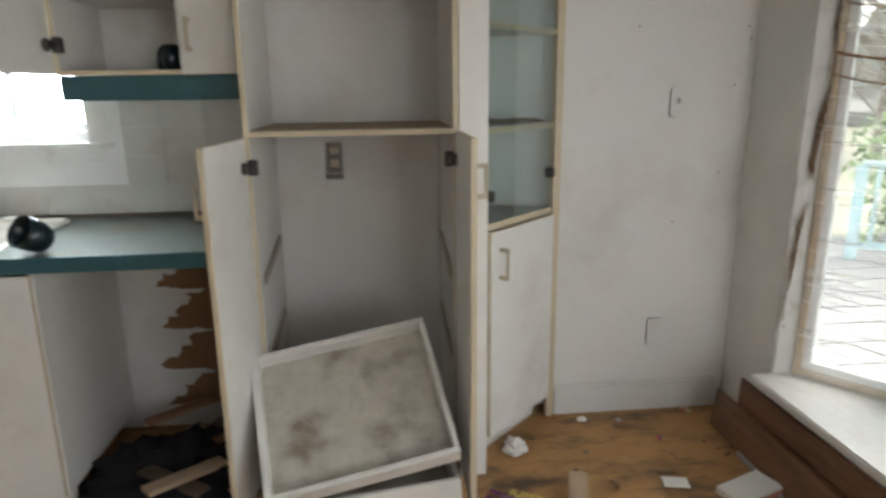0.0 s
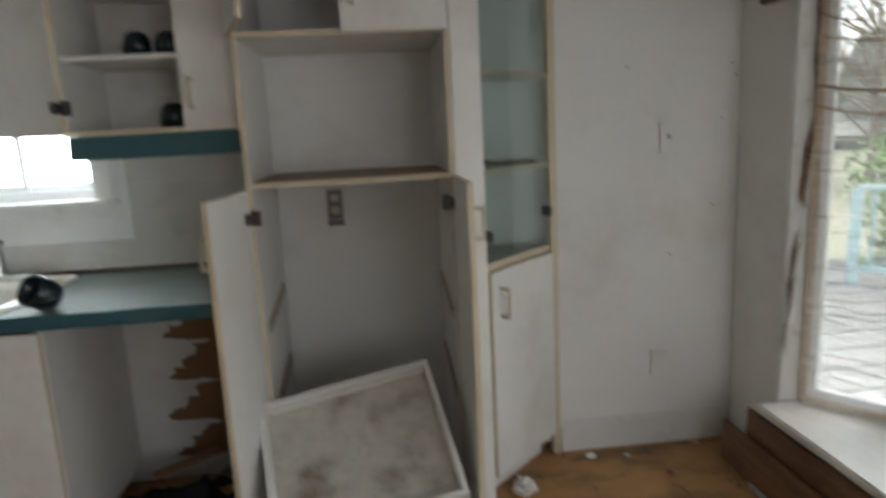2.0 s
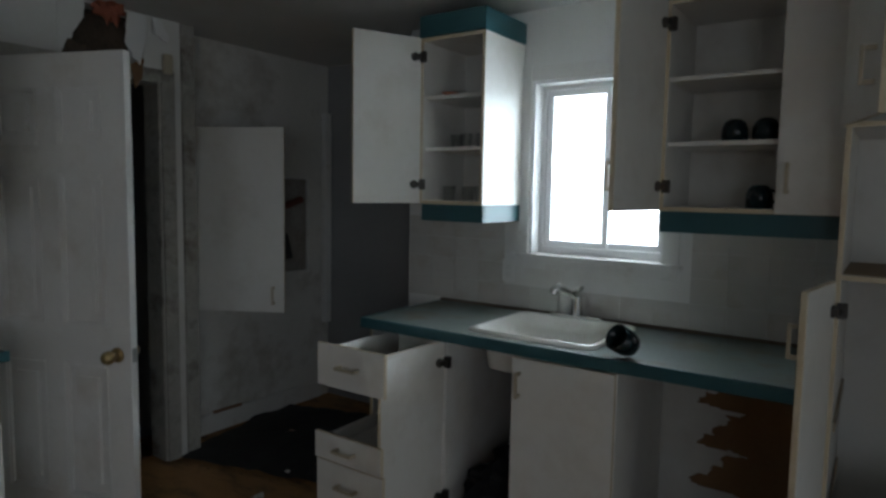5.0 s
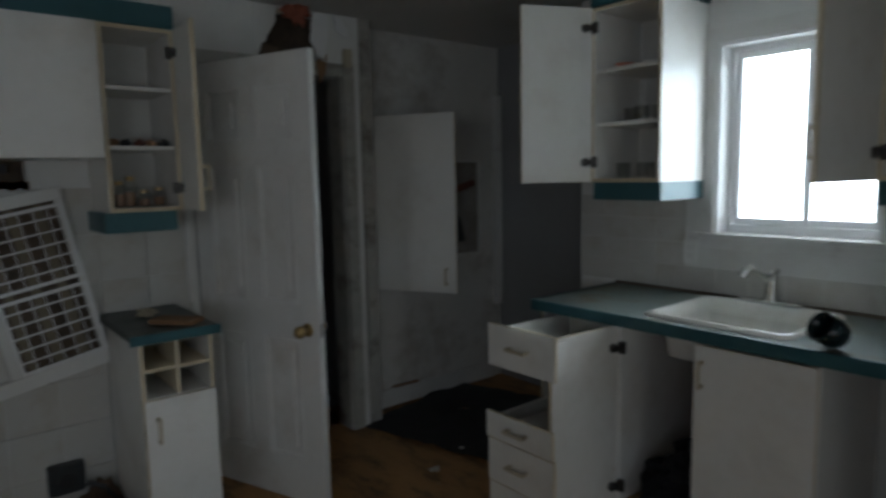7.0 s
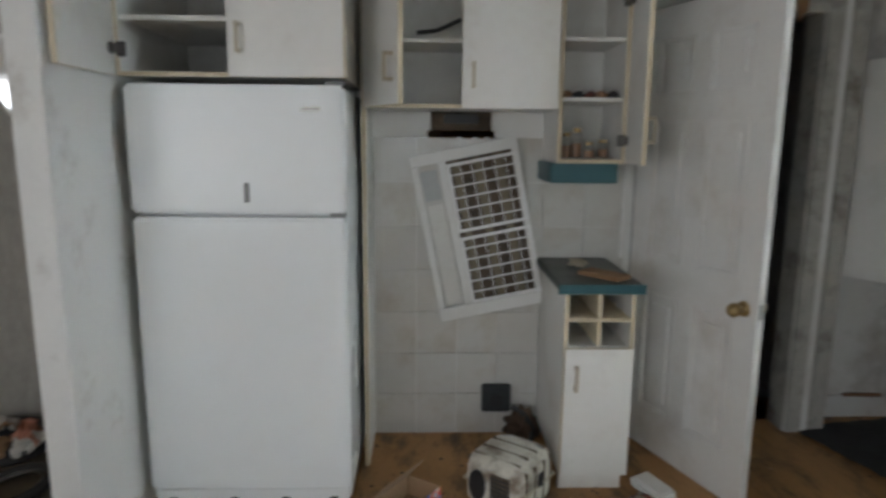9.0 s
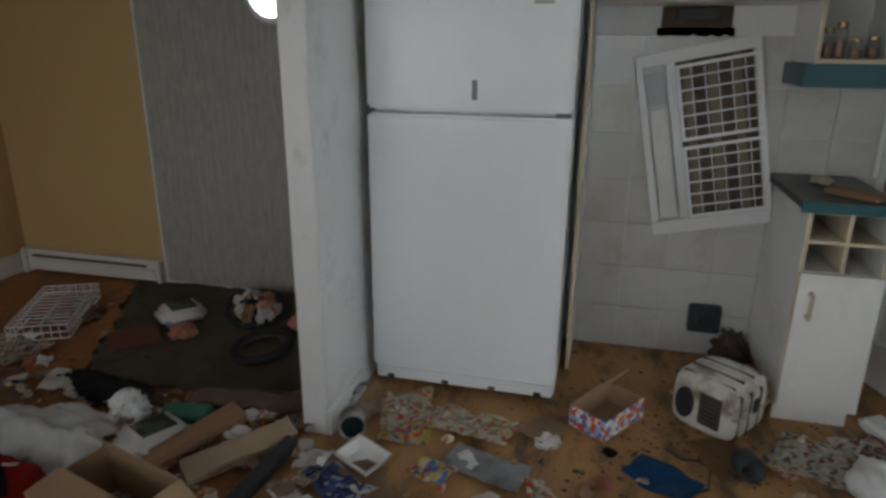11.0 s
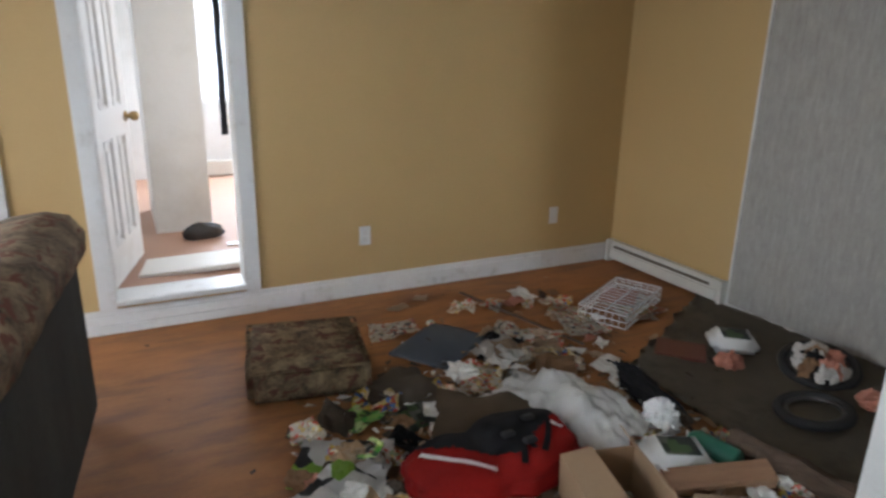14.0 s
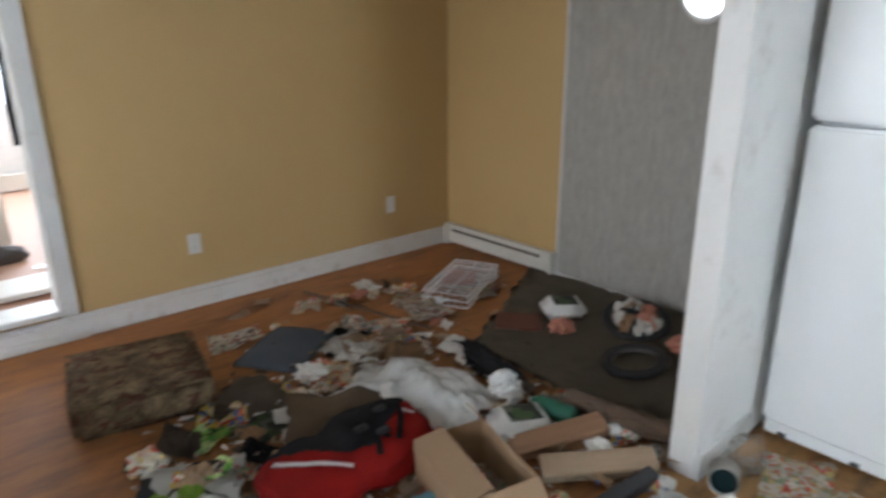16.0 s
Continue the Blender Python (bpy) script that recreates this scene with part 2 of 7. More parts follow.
M_TEALP = mat("dark_teal_stoneware", (0.008, 0.02, 0.023), 0.2, (0.006, 0.014, 0.016), 0.5, 6, 60, 0.02)
M_ORANGE = mat("orange_insulation", (0.36, 0.12, 0.07), 0.95, (0.2, 0.06, 0.035), 0.6, 9, 60, 0.6)
# Dark brown for shade inside holes and slots; also dirt crumbs and scraps.
M_HOLE = mat("cavity_shade_and_dirt", (0.13, 0.095, 0.065), 0.95, (0.03, 0.025, 0.02), 0.8, 9, 60, 0.3)
M_PEEL = mat("bare_brown_board", (0.27, 0.155, 0.075), 0.8, (0.17, 0.095, 0.045), 0.6, 5, 50, 0.25)
M_RUBBER = mat("black_rubber", (0.02, 0.02, 0.02), 0.7, amount=0.4, scale=9, bump=0.2)
M_PLANK = mat("raw_plank_wood", (0.33, 0.19, 0.105), 0.65, (0.2, 0.1, 0.055), 0.8, 3, 25, 0.2, stretch=(1, 8, 8))
M_PALEWOOD = mat("pale_board", (0.42, 0.31, 0.21), 0.7, (0.3, 0.21, 0.13), 0.6, 4, 30, 0.15, stretch=(1, 6, 6))
M_BARK = mat("rotten_log", (0.13, 0.085, 0.055), 0.9, (0.06, 0.04, 0.027), 0.8, 7, 60, 0.8, stretch=(1, 4, 4))
M_BRICK = mat("red_brown_board", (0.14, 0.045, 0.03), 0.6, amount=0.5, scale=6)
M_PINK = mat("salmon_scrap", (0.5, 0.22, 0.15), 0.7, (0.36, 0.13, 0.08), 0.5, 9, 60, 0.2)
M_MIRROR = mat("mirror_silver", (0.9, 0.9, 0.9), 0.02, amount=0.05, scale=3, metal=1.0, bump=0.0)
M_PAPER = mat("plain_paper", (0.76, 0.75, 0.71), 0.6, (0.62, 0.59, 0.52), 0.4, 5, 60, 0.08)
M_FLYER = printed("flyer_print", [(0.6, 0.1, 0.06), (0.65, 0.5, 0.2), (0.5, 0.3, 0.16), (0.3, 0.34, 0.2), (0.7, 0.66, 0.55)], 62, (0.66, 0.6, 0.5), 0.6)
M_FLYER2 = printed("magazine_print", [(0.12, 0.12, 0.13), (0.5, 0.42, 0.3), (0.35, 0.09, 0.06), (0.7, 0.68, 0.6)], 55, (0.6, 0.55, 0.46), 0.6)
M_GREENPRINT = printed("green_pack_print", [(0.1, 0.35, 0.05), (0.28, 0.5, 0.1), (0.04, 0.1, 0.03), (0.55, 0.7, 0.3)], 34, (0.25, 0.45, 0.1), 0.8)
M_PURPLE = printed("purple_sack_print", [(0.3, 0.05, 0.3), (0.42, 0.1, 0.4), (0.3, 0.16, 0.1), (0.5, 0.25, 0.5), (0.5, 0.32, 0.2), (0.36, 0.07, 0.34)], 40, (0.3, 0.06, 0.3), 0.7)
M_BLUEPRINT = printed("blue_wrap_print", [(0.03, 0.05, 0.2), (0.08, 0.14, 0.34), (0.45, 0.46, 0.52), (0.03, 0.03, 0.1)], 60, (0.08, 0.12, 0.3), 0.8)
M_BLUEFILM = mat("blue_film", (0.015, 0.10, 0.26), 0.22, (0.01, 0.05, 0.14), 0.6, 8, 40, 0.2)
M_DECK = mat("weathered_deck_board", (0.15, 0.142, 0.135), 0.85, (0.085, 0.078, 0.07), 0.6, 3, 40, 0.25, stretch=(8, 1, 8))
M_RAIL = mat("faded_blue_rail_paint", (0.2, 0.25, 0.255), 0.6, (0.15, 0.3, 0.33), 0.5, 5, 40, 0.1)
M_LAWN = mat("pale_spring_grass", (0.19, 0.17, 0.115), 0.95, (0.14, 0.14, 0.09), 0.8, 0.5, 9, 0.6)
M_LEAF = mat("cedar_leaf", (0.11, 0.165, 0.045), 0.7, (0.06, 0.10, 0.03), 0.7, 3, 20, 0.1)
M_TWIG = mat("bare_twig", (0.2, 0.16, 0.12), 0.9, amount=0.5, scale=4)
M_SHOE = mat("dark_shoe_leather", (0.03, 0.03, 0.032), 0.5, amount=0.4, scale=7)
M_DRESSER = mat("dark_stained_wood", (0.05, 0.028, 0.022), 0.4, (0.03, 0.016, 0.012), 0.6, 4, 30, 0.08, stretch=(1, 1, 6))
M_BARE = mat("pinkish_subfloor", (0.42, 0.25, 0.17), 0.6, (0.32, 0.18, 0.12), 0.5, 3, 30, 0.1)


def camo(name="mottled_upholstery", light=(0.26, 0.185, 0.105), deep=(0.05, 0.038, 0.026), blotch=(0.10, 0.045, 0.03), size=15):
    """Brown and olive woven upholstery with soft blotches."""
    m = mat(name, light, 0.92, deep, 1.0, size, 60, 0.45)
    n, l = m.node_tree.nodes, m.node_tree.links
    b = n["Principled BSDF"]
    old = b.inputs["Base Color"].links[0].from_socket
    co = n.new("ShaderNodeTexCoord")
    t = n.new("ShaderNodeTexNoise")
    t.inputs["Scale"].default_value, t.inputs["Detail"].default_value, t.inputs["Distortion"].default_value = 17, 3, 0.8
    l.new(co.outputs["Object"], t.inputs["Vector"])
    r = n.new("ShaderNodeValToRGB")
    r.color_ramp.elements[0].position, r.color_ramp.elements[1].position = 0.55, 0.62
    l.new(t.outputs["Fac"], r.inputs[0])
    mx = n.new("ShaderNodeMix")
    mx.data_type = "RGBA"
    l.new(r.outputs[0], mx.inputs[0])
    l.new(old, mx.inputs[6])
    mx.inputs[7].default_value = (*blotch, 1)
    b.inputs["Specular IOR Level"].default_value = 0.15
    l.new(mx.outputs[2], b.inputs["Base Color"])
    return m


M_CAMO = camo()
M_SOFACAMO = camo("sofa_upholstery", (0.30, 0.21, 0.12), (0.03, 0.022, 0.014), (0.12, 0.045, 0.026), 9)
M_WALLSMEAR = mat("smeared_wall_paint", (0.74, 0.74, 0.72), 0.55, (0.6, 0.59, 0.56), 0.4, 1.6, 60, 0.12, dirt=(0.22, 0.16, 0.10), dirt_amount=0.45, dirt_scale=4.5, dirt_lo=0.56)
M_BAGPRINT = printed("white_bag_print", [(0.24, 0.42, 0.04), (0.03, 0.03, 0.03), (0.7, 0.69, 0.66), (0.7, 0.69, 0.66)], 9, (0.74, 0.73, 0.7), 0.5)
M_BOXPRINT = printed("bold_box_print", [(0.75, 0.74, 0.7), (0.08, 0.16, 0.5), (0.6, 0.07, 0.04), (0.75, 0.74, 0.7), (0.6, 0.3, 0.08), (0.5, 0.08, 0.05), (0.25, 0.45, 0.7)], 52, (0.75, 0.74, 0.7), 0.9)
M_VALANCE = mat("carved_brown_wood", (0.16, 0.07, 0.03), 0.5, (0.05, 0.022, 0.012), 1.0, 9, 40, 0.3, stretch=(1, 0.5, 2.2))
M_BED = mat("white_bedding_cloth", (0.87, 0.86, 0.83), 0.92, (0.76, 0.74, 0.69), 0.45, 5, 120, 0.35, dirt=(0.55, 0.49, 0.39), dirt_amount=0.2, dirt_scale=4)
for cloth in (M_RED, M_BLACKCLOTH, M_BED):
    for n in cloth.node_tree.nodes:
        if n.type == "BSDF_PRINCIPLED":
            n.inputs["Specular IOR Level"].default_value = 0.12


def clear_film(name, tint, alpha, rough, gloss=0.5):
    """A thin see-through sheet: mostly clear, with its own gloss."""
    m = bpy.data.materials.new(name)
    m.use_nodes = True
    n, l = m.node_tree.nodes, m.node_tree.links
    n.remove(n["Principled BSDF"])
    tr = n.new("ShaderNodeBsdfTransparent")
    tr.inputs[0].default_value = (*tint, 1)
    gl = n.new("ShaderNodeBsdfGlossy")
    gl.inputs["Roughness"].default_value = rough
    fr = n.new("ShaderNodeFresnel")
    fr.inputs[0].default_value = 1.35
    mx = n.new("ShaderNodeMixShader")
    sc = n.new("ShaderNodeMath")
    sc.operation = "MULTIPLY_ADD"
    sc.inputs[1].default_value, sc.inputs[2].default_value = gloss, alpha
    l.new(fr.outputs[0], sc.inputs[0])
    l.new(sc.outputs[0], mx.inputs[0])
    l.new(tr.outputs[0], mx.inputs[1])
    l.new(gl.outputs[0], mx.inputs[2])
    l.new(mx.outputs[0], n["Material Output"].inputs[0])
    return m


M_GLASS = clear_film("window_glass", (0.94, 0.96, 0.95), 0.0, 0.02)
M_FILM = clear_film("plastic_window_film", (0.95, 0.95, 0.94), 0.03, 0.35, 0.25)
fn, fl = M_FILM.node_tree.nodes, M_FILM.node_tree.links
veil, milky, streaks, cloud, fco, fmap = fn.new("ShaderNodeBsdfTranslucent"), fn.new("ShaderNodeMixShader"), fn.new("ShaderNodeTexNoise"), fn.new("ShaderNodeMapRange"), fn.new("ShaderNodeTexCoord"), fn.new("ShaderNodeMapping")
veil.inputs[0].default_value = (0.9, 0.9, 0.88, 1)
fmap.inputs["Scale"].default_value = (1, 1.5, 22)
streaks.inputs["Scale"].default_value, streaks.inputs["Detail"].default_value = 2.2, 6
cloud.inputs["From Min"].default_value, cloud.inputs["From Max"].default_value = 0.4, 0.75
cloud.inputs["To Min"].default_value, cloud.inputs["To Max"].default_value = 0.12, 0.27
fl.new(fco.outputs["Object"], fmap.inputs[0])
fl.new(fmap.outputs[0], streaks.inputs["Vector"])
fl.new(streaks.outputs["Fac"], cloud.inputs["Value"])
fl.new(cloud.outputs[0], milky.inputs[0])
fl.new(fn["Material Output"].inputs[0].links[0].from_socket, milky.inputs[1])
fl.new(veil.outputs[0], milky.inputs[2])
fl.new(milky.outputs[0], fn["Material Output"].inputs[0])
M_GREENGLASS = clear_film("pale_green_glass", (0.93, 0.975, 0.96), 0.02, 0.04)
M_JAR = clear_film("clear_jar_glass", (0.96, 0.97, 0.965), 0.04, 0.08, 0.35)

# ---- building blocks ----


def bm_box(bm, x0, y0, z0, x1, y1, z1, bevel=0.0, m=None):
    """Adds one box, its edges rounded by bevel."""
    r = bmesh.ops.create_cube(bm, size=1.0)
    v = r["verts"]
    bmesh.ops.scale(bm, vec=(abs(x1 - x0), abs(y1 - y0), abs(z1 - z0)), verts=v)
    bmesh.ops.translate(bm, vec=((x0 + x1) / 2, (y0 + y1) / 2, (z0 + z1) / 2), verts=v)
    if bevel:
        e = list({e for w in v for e in w.link_edges})
        g = bmesh.ops.bevel(bm, geom=e, offset=bevel, segments=2, affect="EDGES", clamp_overlap=True)
        v = list({w for f in g["faces"] for w in f.verts} | {w for w in v if w.is_valid})
    if m is not None:
        bmesh.ops.transform(bm, matrix=m, verts=v)
    return v


def bm_cyl(bm, p, q, r0, r1=None, n=16):
    """Adds a rod or cone from p to q."""
    p, q = Vector(p), Vector(q)
    d = q - p
    turn = d.to_track_quat("Z", "Y").to_matrix().to_4x4()
    return bmesh.ops.create_cone(bm, cap_ends=True, segments=n, radius1=r0, radius2=r0 if r1 is None else r1, depth=d.length,
                                 matrix=Matrix.Translation((p + q) / 2) @ turn)["verts"]


def bm_tube(bm, pts, r, n=8):
    """Adds a bent tube swept along points."""
    pts = [Vector(p) for p in pts]
    rings = []
    side = None
    for k, p in enumerate(pts):
        d = (pts[min(k + 1, len(pts) - 1)] - pts[max(k - 1, 0)]).normalized()
        if d.length < 1e-6:
            d = (pts[1] - pts[0]).normalized()
        if side is None:
            side = d.cross(Vector((0, 0, 1)) if abs(d.z) < 0.9 else Vector((1, 0, 0)))
        side = (side - d * side.dot(d)).normalized()
        up = d.cross(side)
        rings.append([bm.verts.new(p + (side * math.cos(2 * math.pi * i / n) + up * math.sin(2 * math.pi * i / n)) * r) for i in range(n)])
    for a, b in zip(rings, rings[1:]):
        for i in range(n):
            bm.faces.new((a[i], a[(i + 1) % n], b[(i + 1) % n], b[i]))
    bm.faces.new(rings[0][::-1])
    bm.faces.new(rings[-1])


def lathe(bm, prof, n=24, m=Matrix()):
    """Adds a turned shape from (radius, height) pairs."""
    rings = []
    for r, z in prof:
        rings.append([bm.verts.new(m @ Vector((max(r, 1e-4) * math.cos(2 * math.pi * i / n), max(r, 1e-4) * math.sin(2 * math.pi * i / n), z))) for i in range(n)])
    for a, b in zip(rings, rings[1:]):
        for i in range(n):
            bm.faces.new((a[i], a[(i + 1) % n], b[(i + 1) % n], b[i]))
    bm.faces.new(rings[0][::-1])
    bm.faces.new(rings[-1])


def mesh_of(name, bm, mats, smooth=False):
    me = bpy.data.meshes.new(name)
    bmesh.ops.recalc_face_normals(bm, faces=bm.faces)
    if smooth:
        for f in bm.faces:
            f.smooth = True
    bm.to_mesh(me)
    bm.free()
    for m in mats if isinstance(mats, (list, tuple)) else [mats]:
        me.materials.append(m)
    return me


def part(name, bm, material, parent, label="", m=None, smooth=False):
    """One mesh object under a thing or a part."""
    ob = new(name, mesh_of(name, bm, material, smooth))
    ob.parent = parent
    if m is not None:
        ob.matrix_basis = m
    if label:
        tagged(ob, label)
    return ob


def thing(name, label, category, m=None, group=""):
    """An Empty at a thing's base, for its parts."""
    ob = new(name)
    ob.empty_display_size = 0.1
    if m is not None:
        ob.matrix_basis = m
    return tagged(ob, label, category, group)


def solid(name, bm, material, label, category, m=None, group="", smooth=False):
    """A thing made of one mesh."""
    ob = new(name, mesh_of(name, bm, material, smooth))
    if m is not None:
        ob.matrix_basis = m
    return tagged(ob, label, category, group)


def structure(name, bm, material, label, smooth=False):
    ob = new(name, mesh_of(name, bm, material, smooth))
    return tagged(ob, label, kind="structure")


def boxes(*bs, bevel=0.0):
    bm = bmesh.new()
    for b in bs:
        bm_box(bm, *b, bevel=bevel)
    return bm


def wall_with_holes(axis, at, thick, u0, u1, z0, z1, holes):
    """A wall of full thickness, on the plane axis=at, reaching from at to at+thick, with rectangular openings (u0, u1, z0, z1)."""
    bm = bmesh.new()
    us = sorted({u0, u1, *[h[0] for h in holes], *[h[1] for h in holes]})
    zs = sorted({z0, z1, *[h[2] for h in holes], *[h[3] for h in holes]})
    us, zs = [u for u in us if u0 <= u <= u1], [z for z in zs if z0 <= z <= z1]
    full = lambda i, j: 0 <= i < len(us) - 1 and 0 <= j < len(zs) - 1 and not any(
        h[0] < (us[i] + us[i + 1]) / 2 < h[1] and h[2] < (zs[j] + zs[j + 1]) / 2 < h[3] for h in holes)
    put = lambda u, d, z: bm.verts.new((d, u, z) if axis == "x" else (u, d, z))
    a, b = at, at + thick
    for i in range(len(us) - 1):
        for j in range(len(zs) - 1):
            if not full(i, j):
                continue
            p, q, r, s = us[i], us[i + 1], zs[j], zs[j + 1]
            for d in (a, b):
                bm.faces.new([put(p, d, r), put(q, d, r), put(q, d, s), put(p, d, s)])
            for di, dj, e in ((-1, 0, ((p, r), (p, s))), (1, 0, ((q, r), (q, s))), (0, -1, ((p, r), (q, r))), (0, 1, ((p, s), (q, s)))):
                if not full(i + di, j + dj):
                    (k, l), (m, n) = e
                    bm.faces.new([put(k, a, l), put(m, a, n), put(m, b, n), put(k, b, l)])
    bmesh.ops.remove_doubles(bm, verts=bm.verts, dist=1e-5)
    return bm


def sheet(w, h, nx=14, ny=14, amp=0.02, freq=6.0, seed=0, thick=0.0, ragged=0.0, drape=0.0):
    """A creased sheet lying in xy, w by h, its middle at the origin and its low points at z=0."""
    bm = bmesh.new()
    g = []
    off = Vector((seed * 7.3, seed * 3.1, seed * 1.7))
    for j in range(ny + 1):
        row = []
        for i in range(nx + 1):
            x, y = (i / nx - 0.5) * w, (j / ny - 0.5) * h
            z = noise.fractal(Vector((x * freq, y * freq, 0)) + off, 0.9, 2.0, 4) * amp
            z += abs(noise.noise(Vector((x * freq * 0.6, y * freq * 0.6, 5)) + off)) * amp
            edge = min(i, nx - i, j, ny - j) == 0
            if ragged and edge:
                x += noise.noise(Vector((x * 20, y * 20, 9)) + off) * ragged
                y += noise.noise(Vector((x * 20, y * 20, 19)) + off) * ragged
            if drape:
                z += drape * math.cos(x / w * math.pi) * math.cos(y / h * math.pi)
            row.append(bm.verts.new((x, y, z)))
        g.append(row)
    low = min(v.co.z for v in bm.verts)
    for v in bm.verts:
        v.co.z -= low
    for j in range(ny):
        for i in range(nx):
            bm.faces.new((g[j][i], g[j][i + 1], g[j + 1][i + 1], g[j + 1][i]))
    if thick:
        r = bmesh.ops.solidify(bm, geom=bm.faces[:], thickness=thick)
        low = min(v.co.z for v in bm.verts)
        for v in bm.verts:
            v.co.z -= low
    return bm


def lump(w, d, h, amp=0.25, freq=3.0, seed=0, sub=4, flat=True, sharp=0.0):
    """A crumpled or stuffed heap, flattened where it rests."""
    bm = bmesh.new()
    bmesh.ops.create_icosphere(bm, subdivisions=sub, radius=1.0)
    off = Vector((seed * 5.1, seed * 2.3, seed * 9.7))
    for v in bm.verts:
        c = v.co.copy()
        n = noise.fractal(c * freq + off, 0.8, 2.0, 5)
        k = 1 + amp * n
        if sharp:
            k += sharp * abs(noise.noise(c * freq * 1.7 + off))
        c *= k
        if flat and c.z < -0.45:
            c.z = -0.45 + (c.z + 0.45) * 0.1
        v.co = Vector((c.x * w / 2, c.y * d / 2, c.z * h / 1.5))
    low = min(v.co.z for v in bm.verts)
    for v in bm.verts:
        v.co.z -= low
    return bm


def torus(bm, R, r, n=36, k=10, m=Matrix()):
    g = []
    for i in range(n):
        a = 2 * math.pi * i / n
        g.append([bm.verts.new(m @ Vector(((R + r * math.cos(b)) * math.cos(a), (R + r * math.cos(b)) * math.sin(a), r * math.sin(b))))
                  for b in [2 * math.pi * j / k for j in range(k)]])
    for i in range(n):
        for j in range(k):
            bm.faces.new((g[i][j], g[(i + 1) % n][j], g[(i + 1) % n][(j + 1) % k], g[i][(j + 1) % k]))

# ---- the house shell ----
CEIL = 2.385
XW, XE = -3.77, 1.20          # fridge wall, bay-window wall
XH = -3.93                    # heater wall
YP = 2.41                     # plain wall end
YS, YN = 2.50, -4.03          # sink wall, ochre wall

structure("floor_kitchen", boxes((-4.2, -1.45, -0.08, 1.5, 3.2, 0.0)), M_FLOORK, "worn plywood kitchen floor with dark stains")
structure("floor_living", boxes((-4.2, -4.17, -0.08, 1.36, -1.45, -0.001)), M_FLOORL, "scuffed reddish wood living room floor")
structure("floor_backroom", boxes((-2.6, -7.6, 0.06, 3.4, -4.171, 0.155)), M_BARE, "bare pinkish subfloor of the back rooms, a step higher")
structure("ceiling", boxes((-5.3, -7.8, CEIL, 3.5, 3.3, CEIL + 0.12)), M_CEIL, "stained off-white ceiling")
structure("wall_sink", wall_with_holes("y", YS, 0.16, -2.80, 1.36, 0, CEIL, [(-2.05, -1.39, 1.21, 2.05)]), M_WALL, "scuffed white kitchen wall with a small window")
structure("wall_plain", boxes((0.425, YP, 0, 1.199, 2.499, CEIL - 0.001)), M_WALL, "plain white wall end beside the low window, smudged")
structure("wall_bay", wall_with_holes("x", XE, 0.15, -4.03, 2.498, 0, CEIL, [(-0.9, 2.08, 0.30, 2.12), (-3.7, -1.5, 0.45, 2.1)]), M_WALL, "white wall with a low wide window")
structure("wall_fridge", wall_with_holes("x", XW - 0.14, 0.14, -1.40, 1.72, 0, CEIL, [(0.75, 1.60, 0, 2.05), (1.14, 1.50, 2.10, 2.375)]), M_WALL, "stained white wall behind the fridge with a doorway and a torn hole")
structure("wall_laundry", boxes((-4.08, 1.722, 0, -3.95, 3.0, CEIL)), M_WALLSTAIN, "stained white wall of the laundry nook")
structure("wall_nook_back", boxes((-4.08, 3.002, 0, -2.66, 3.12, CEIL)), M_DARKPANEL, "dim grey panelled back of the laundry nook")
structure("wall_nook_side", boxes((-2.80, 2.664, 0, -2.66, 3.0, CEIL)), M_WALL, "white return wall of the laundry nook")
structure("wall_partition", boxes((-3.929, -1.445, 0, -2.668, -1.345, CEIL - 0.002), bevel=0.004), M_WALLSMEAR, "white partition between fridge and living room")
structure("wall_ochre", wall_with_holes("y", YN - 0.14, 0.14, -3.929, 3.4, 0, CEIL, [(-1.31, -0.66, 0.15, 2.15), (-0.19, 0.75, 0.15, 2.15)]), M_YELLOW, "smooth ochre living room wall with two doorways")
structure("wall_heater", boxes((XH - 0.14, YN - 0.14, 0, XH, -1.402, CEIL - 0.001)), M_YELLOW, "ochre end wall above the baseboard heater")
structure("wall_east_far", boxes((3.3, -7.6, 0, 3.42, -4.2, CEIL)), M_WALL, "white far wall of the back room")
structure("wall_back_end", wall_with_holes("y", -7.7, 0.1, -2.6, 3.4, 0, CEIL, [(-2.3, -1.5, 0.9, 2.05), (1.5, 3.0, 0.9, 2.1)]), M_WALL, "white end wall of the back rooms with added windows")
structure("wall_back_west", wall_with_holes("x", -2.6, 0.1, -7.6, -4.172, 0.15, CEIL, [(-5.3, -4.4, 0.9, 2.05)]), M_WALL, "white side wall of the back room with an unseen added opening")
structure("wall_back_middle", boxes((-0.47, -7.6, 0.15, -0.37, -4.172, CEIL)), M_WALL, "white wall between the back rooms")
structure("wall_back_closet", boxes((-1.31, -6.2, 0.15, -0.93, -5.38, CEIL)), M_WALL, "plain white closet wall in the back room")
# Hall shell, its lack of light put into the dark grey colour.
structure("wall_hall_dark", boxes((-5.2, 0.4, 0, -5.1, 1.9, CEIL), (-5.1, 0.4, 0, -3.91, 0.5, CEIL), (-5.1, 1.8, 0, -3.91, 1.9, CEIL), (-5.1, 0.5, -0.08, -3.91, 1.8, 0.0)), M_DARKPANEL, "walls of the unlit hall behind the door, shade put into their grey")

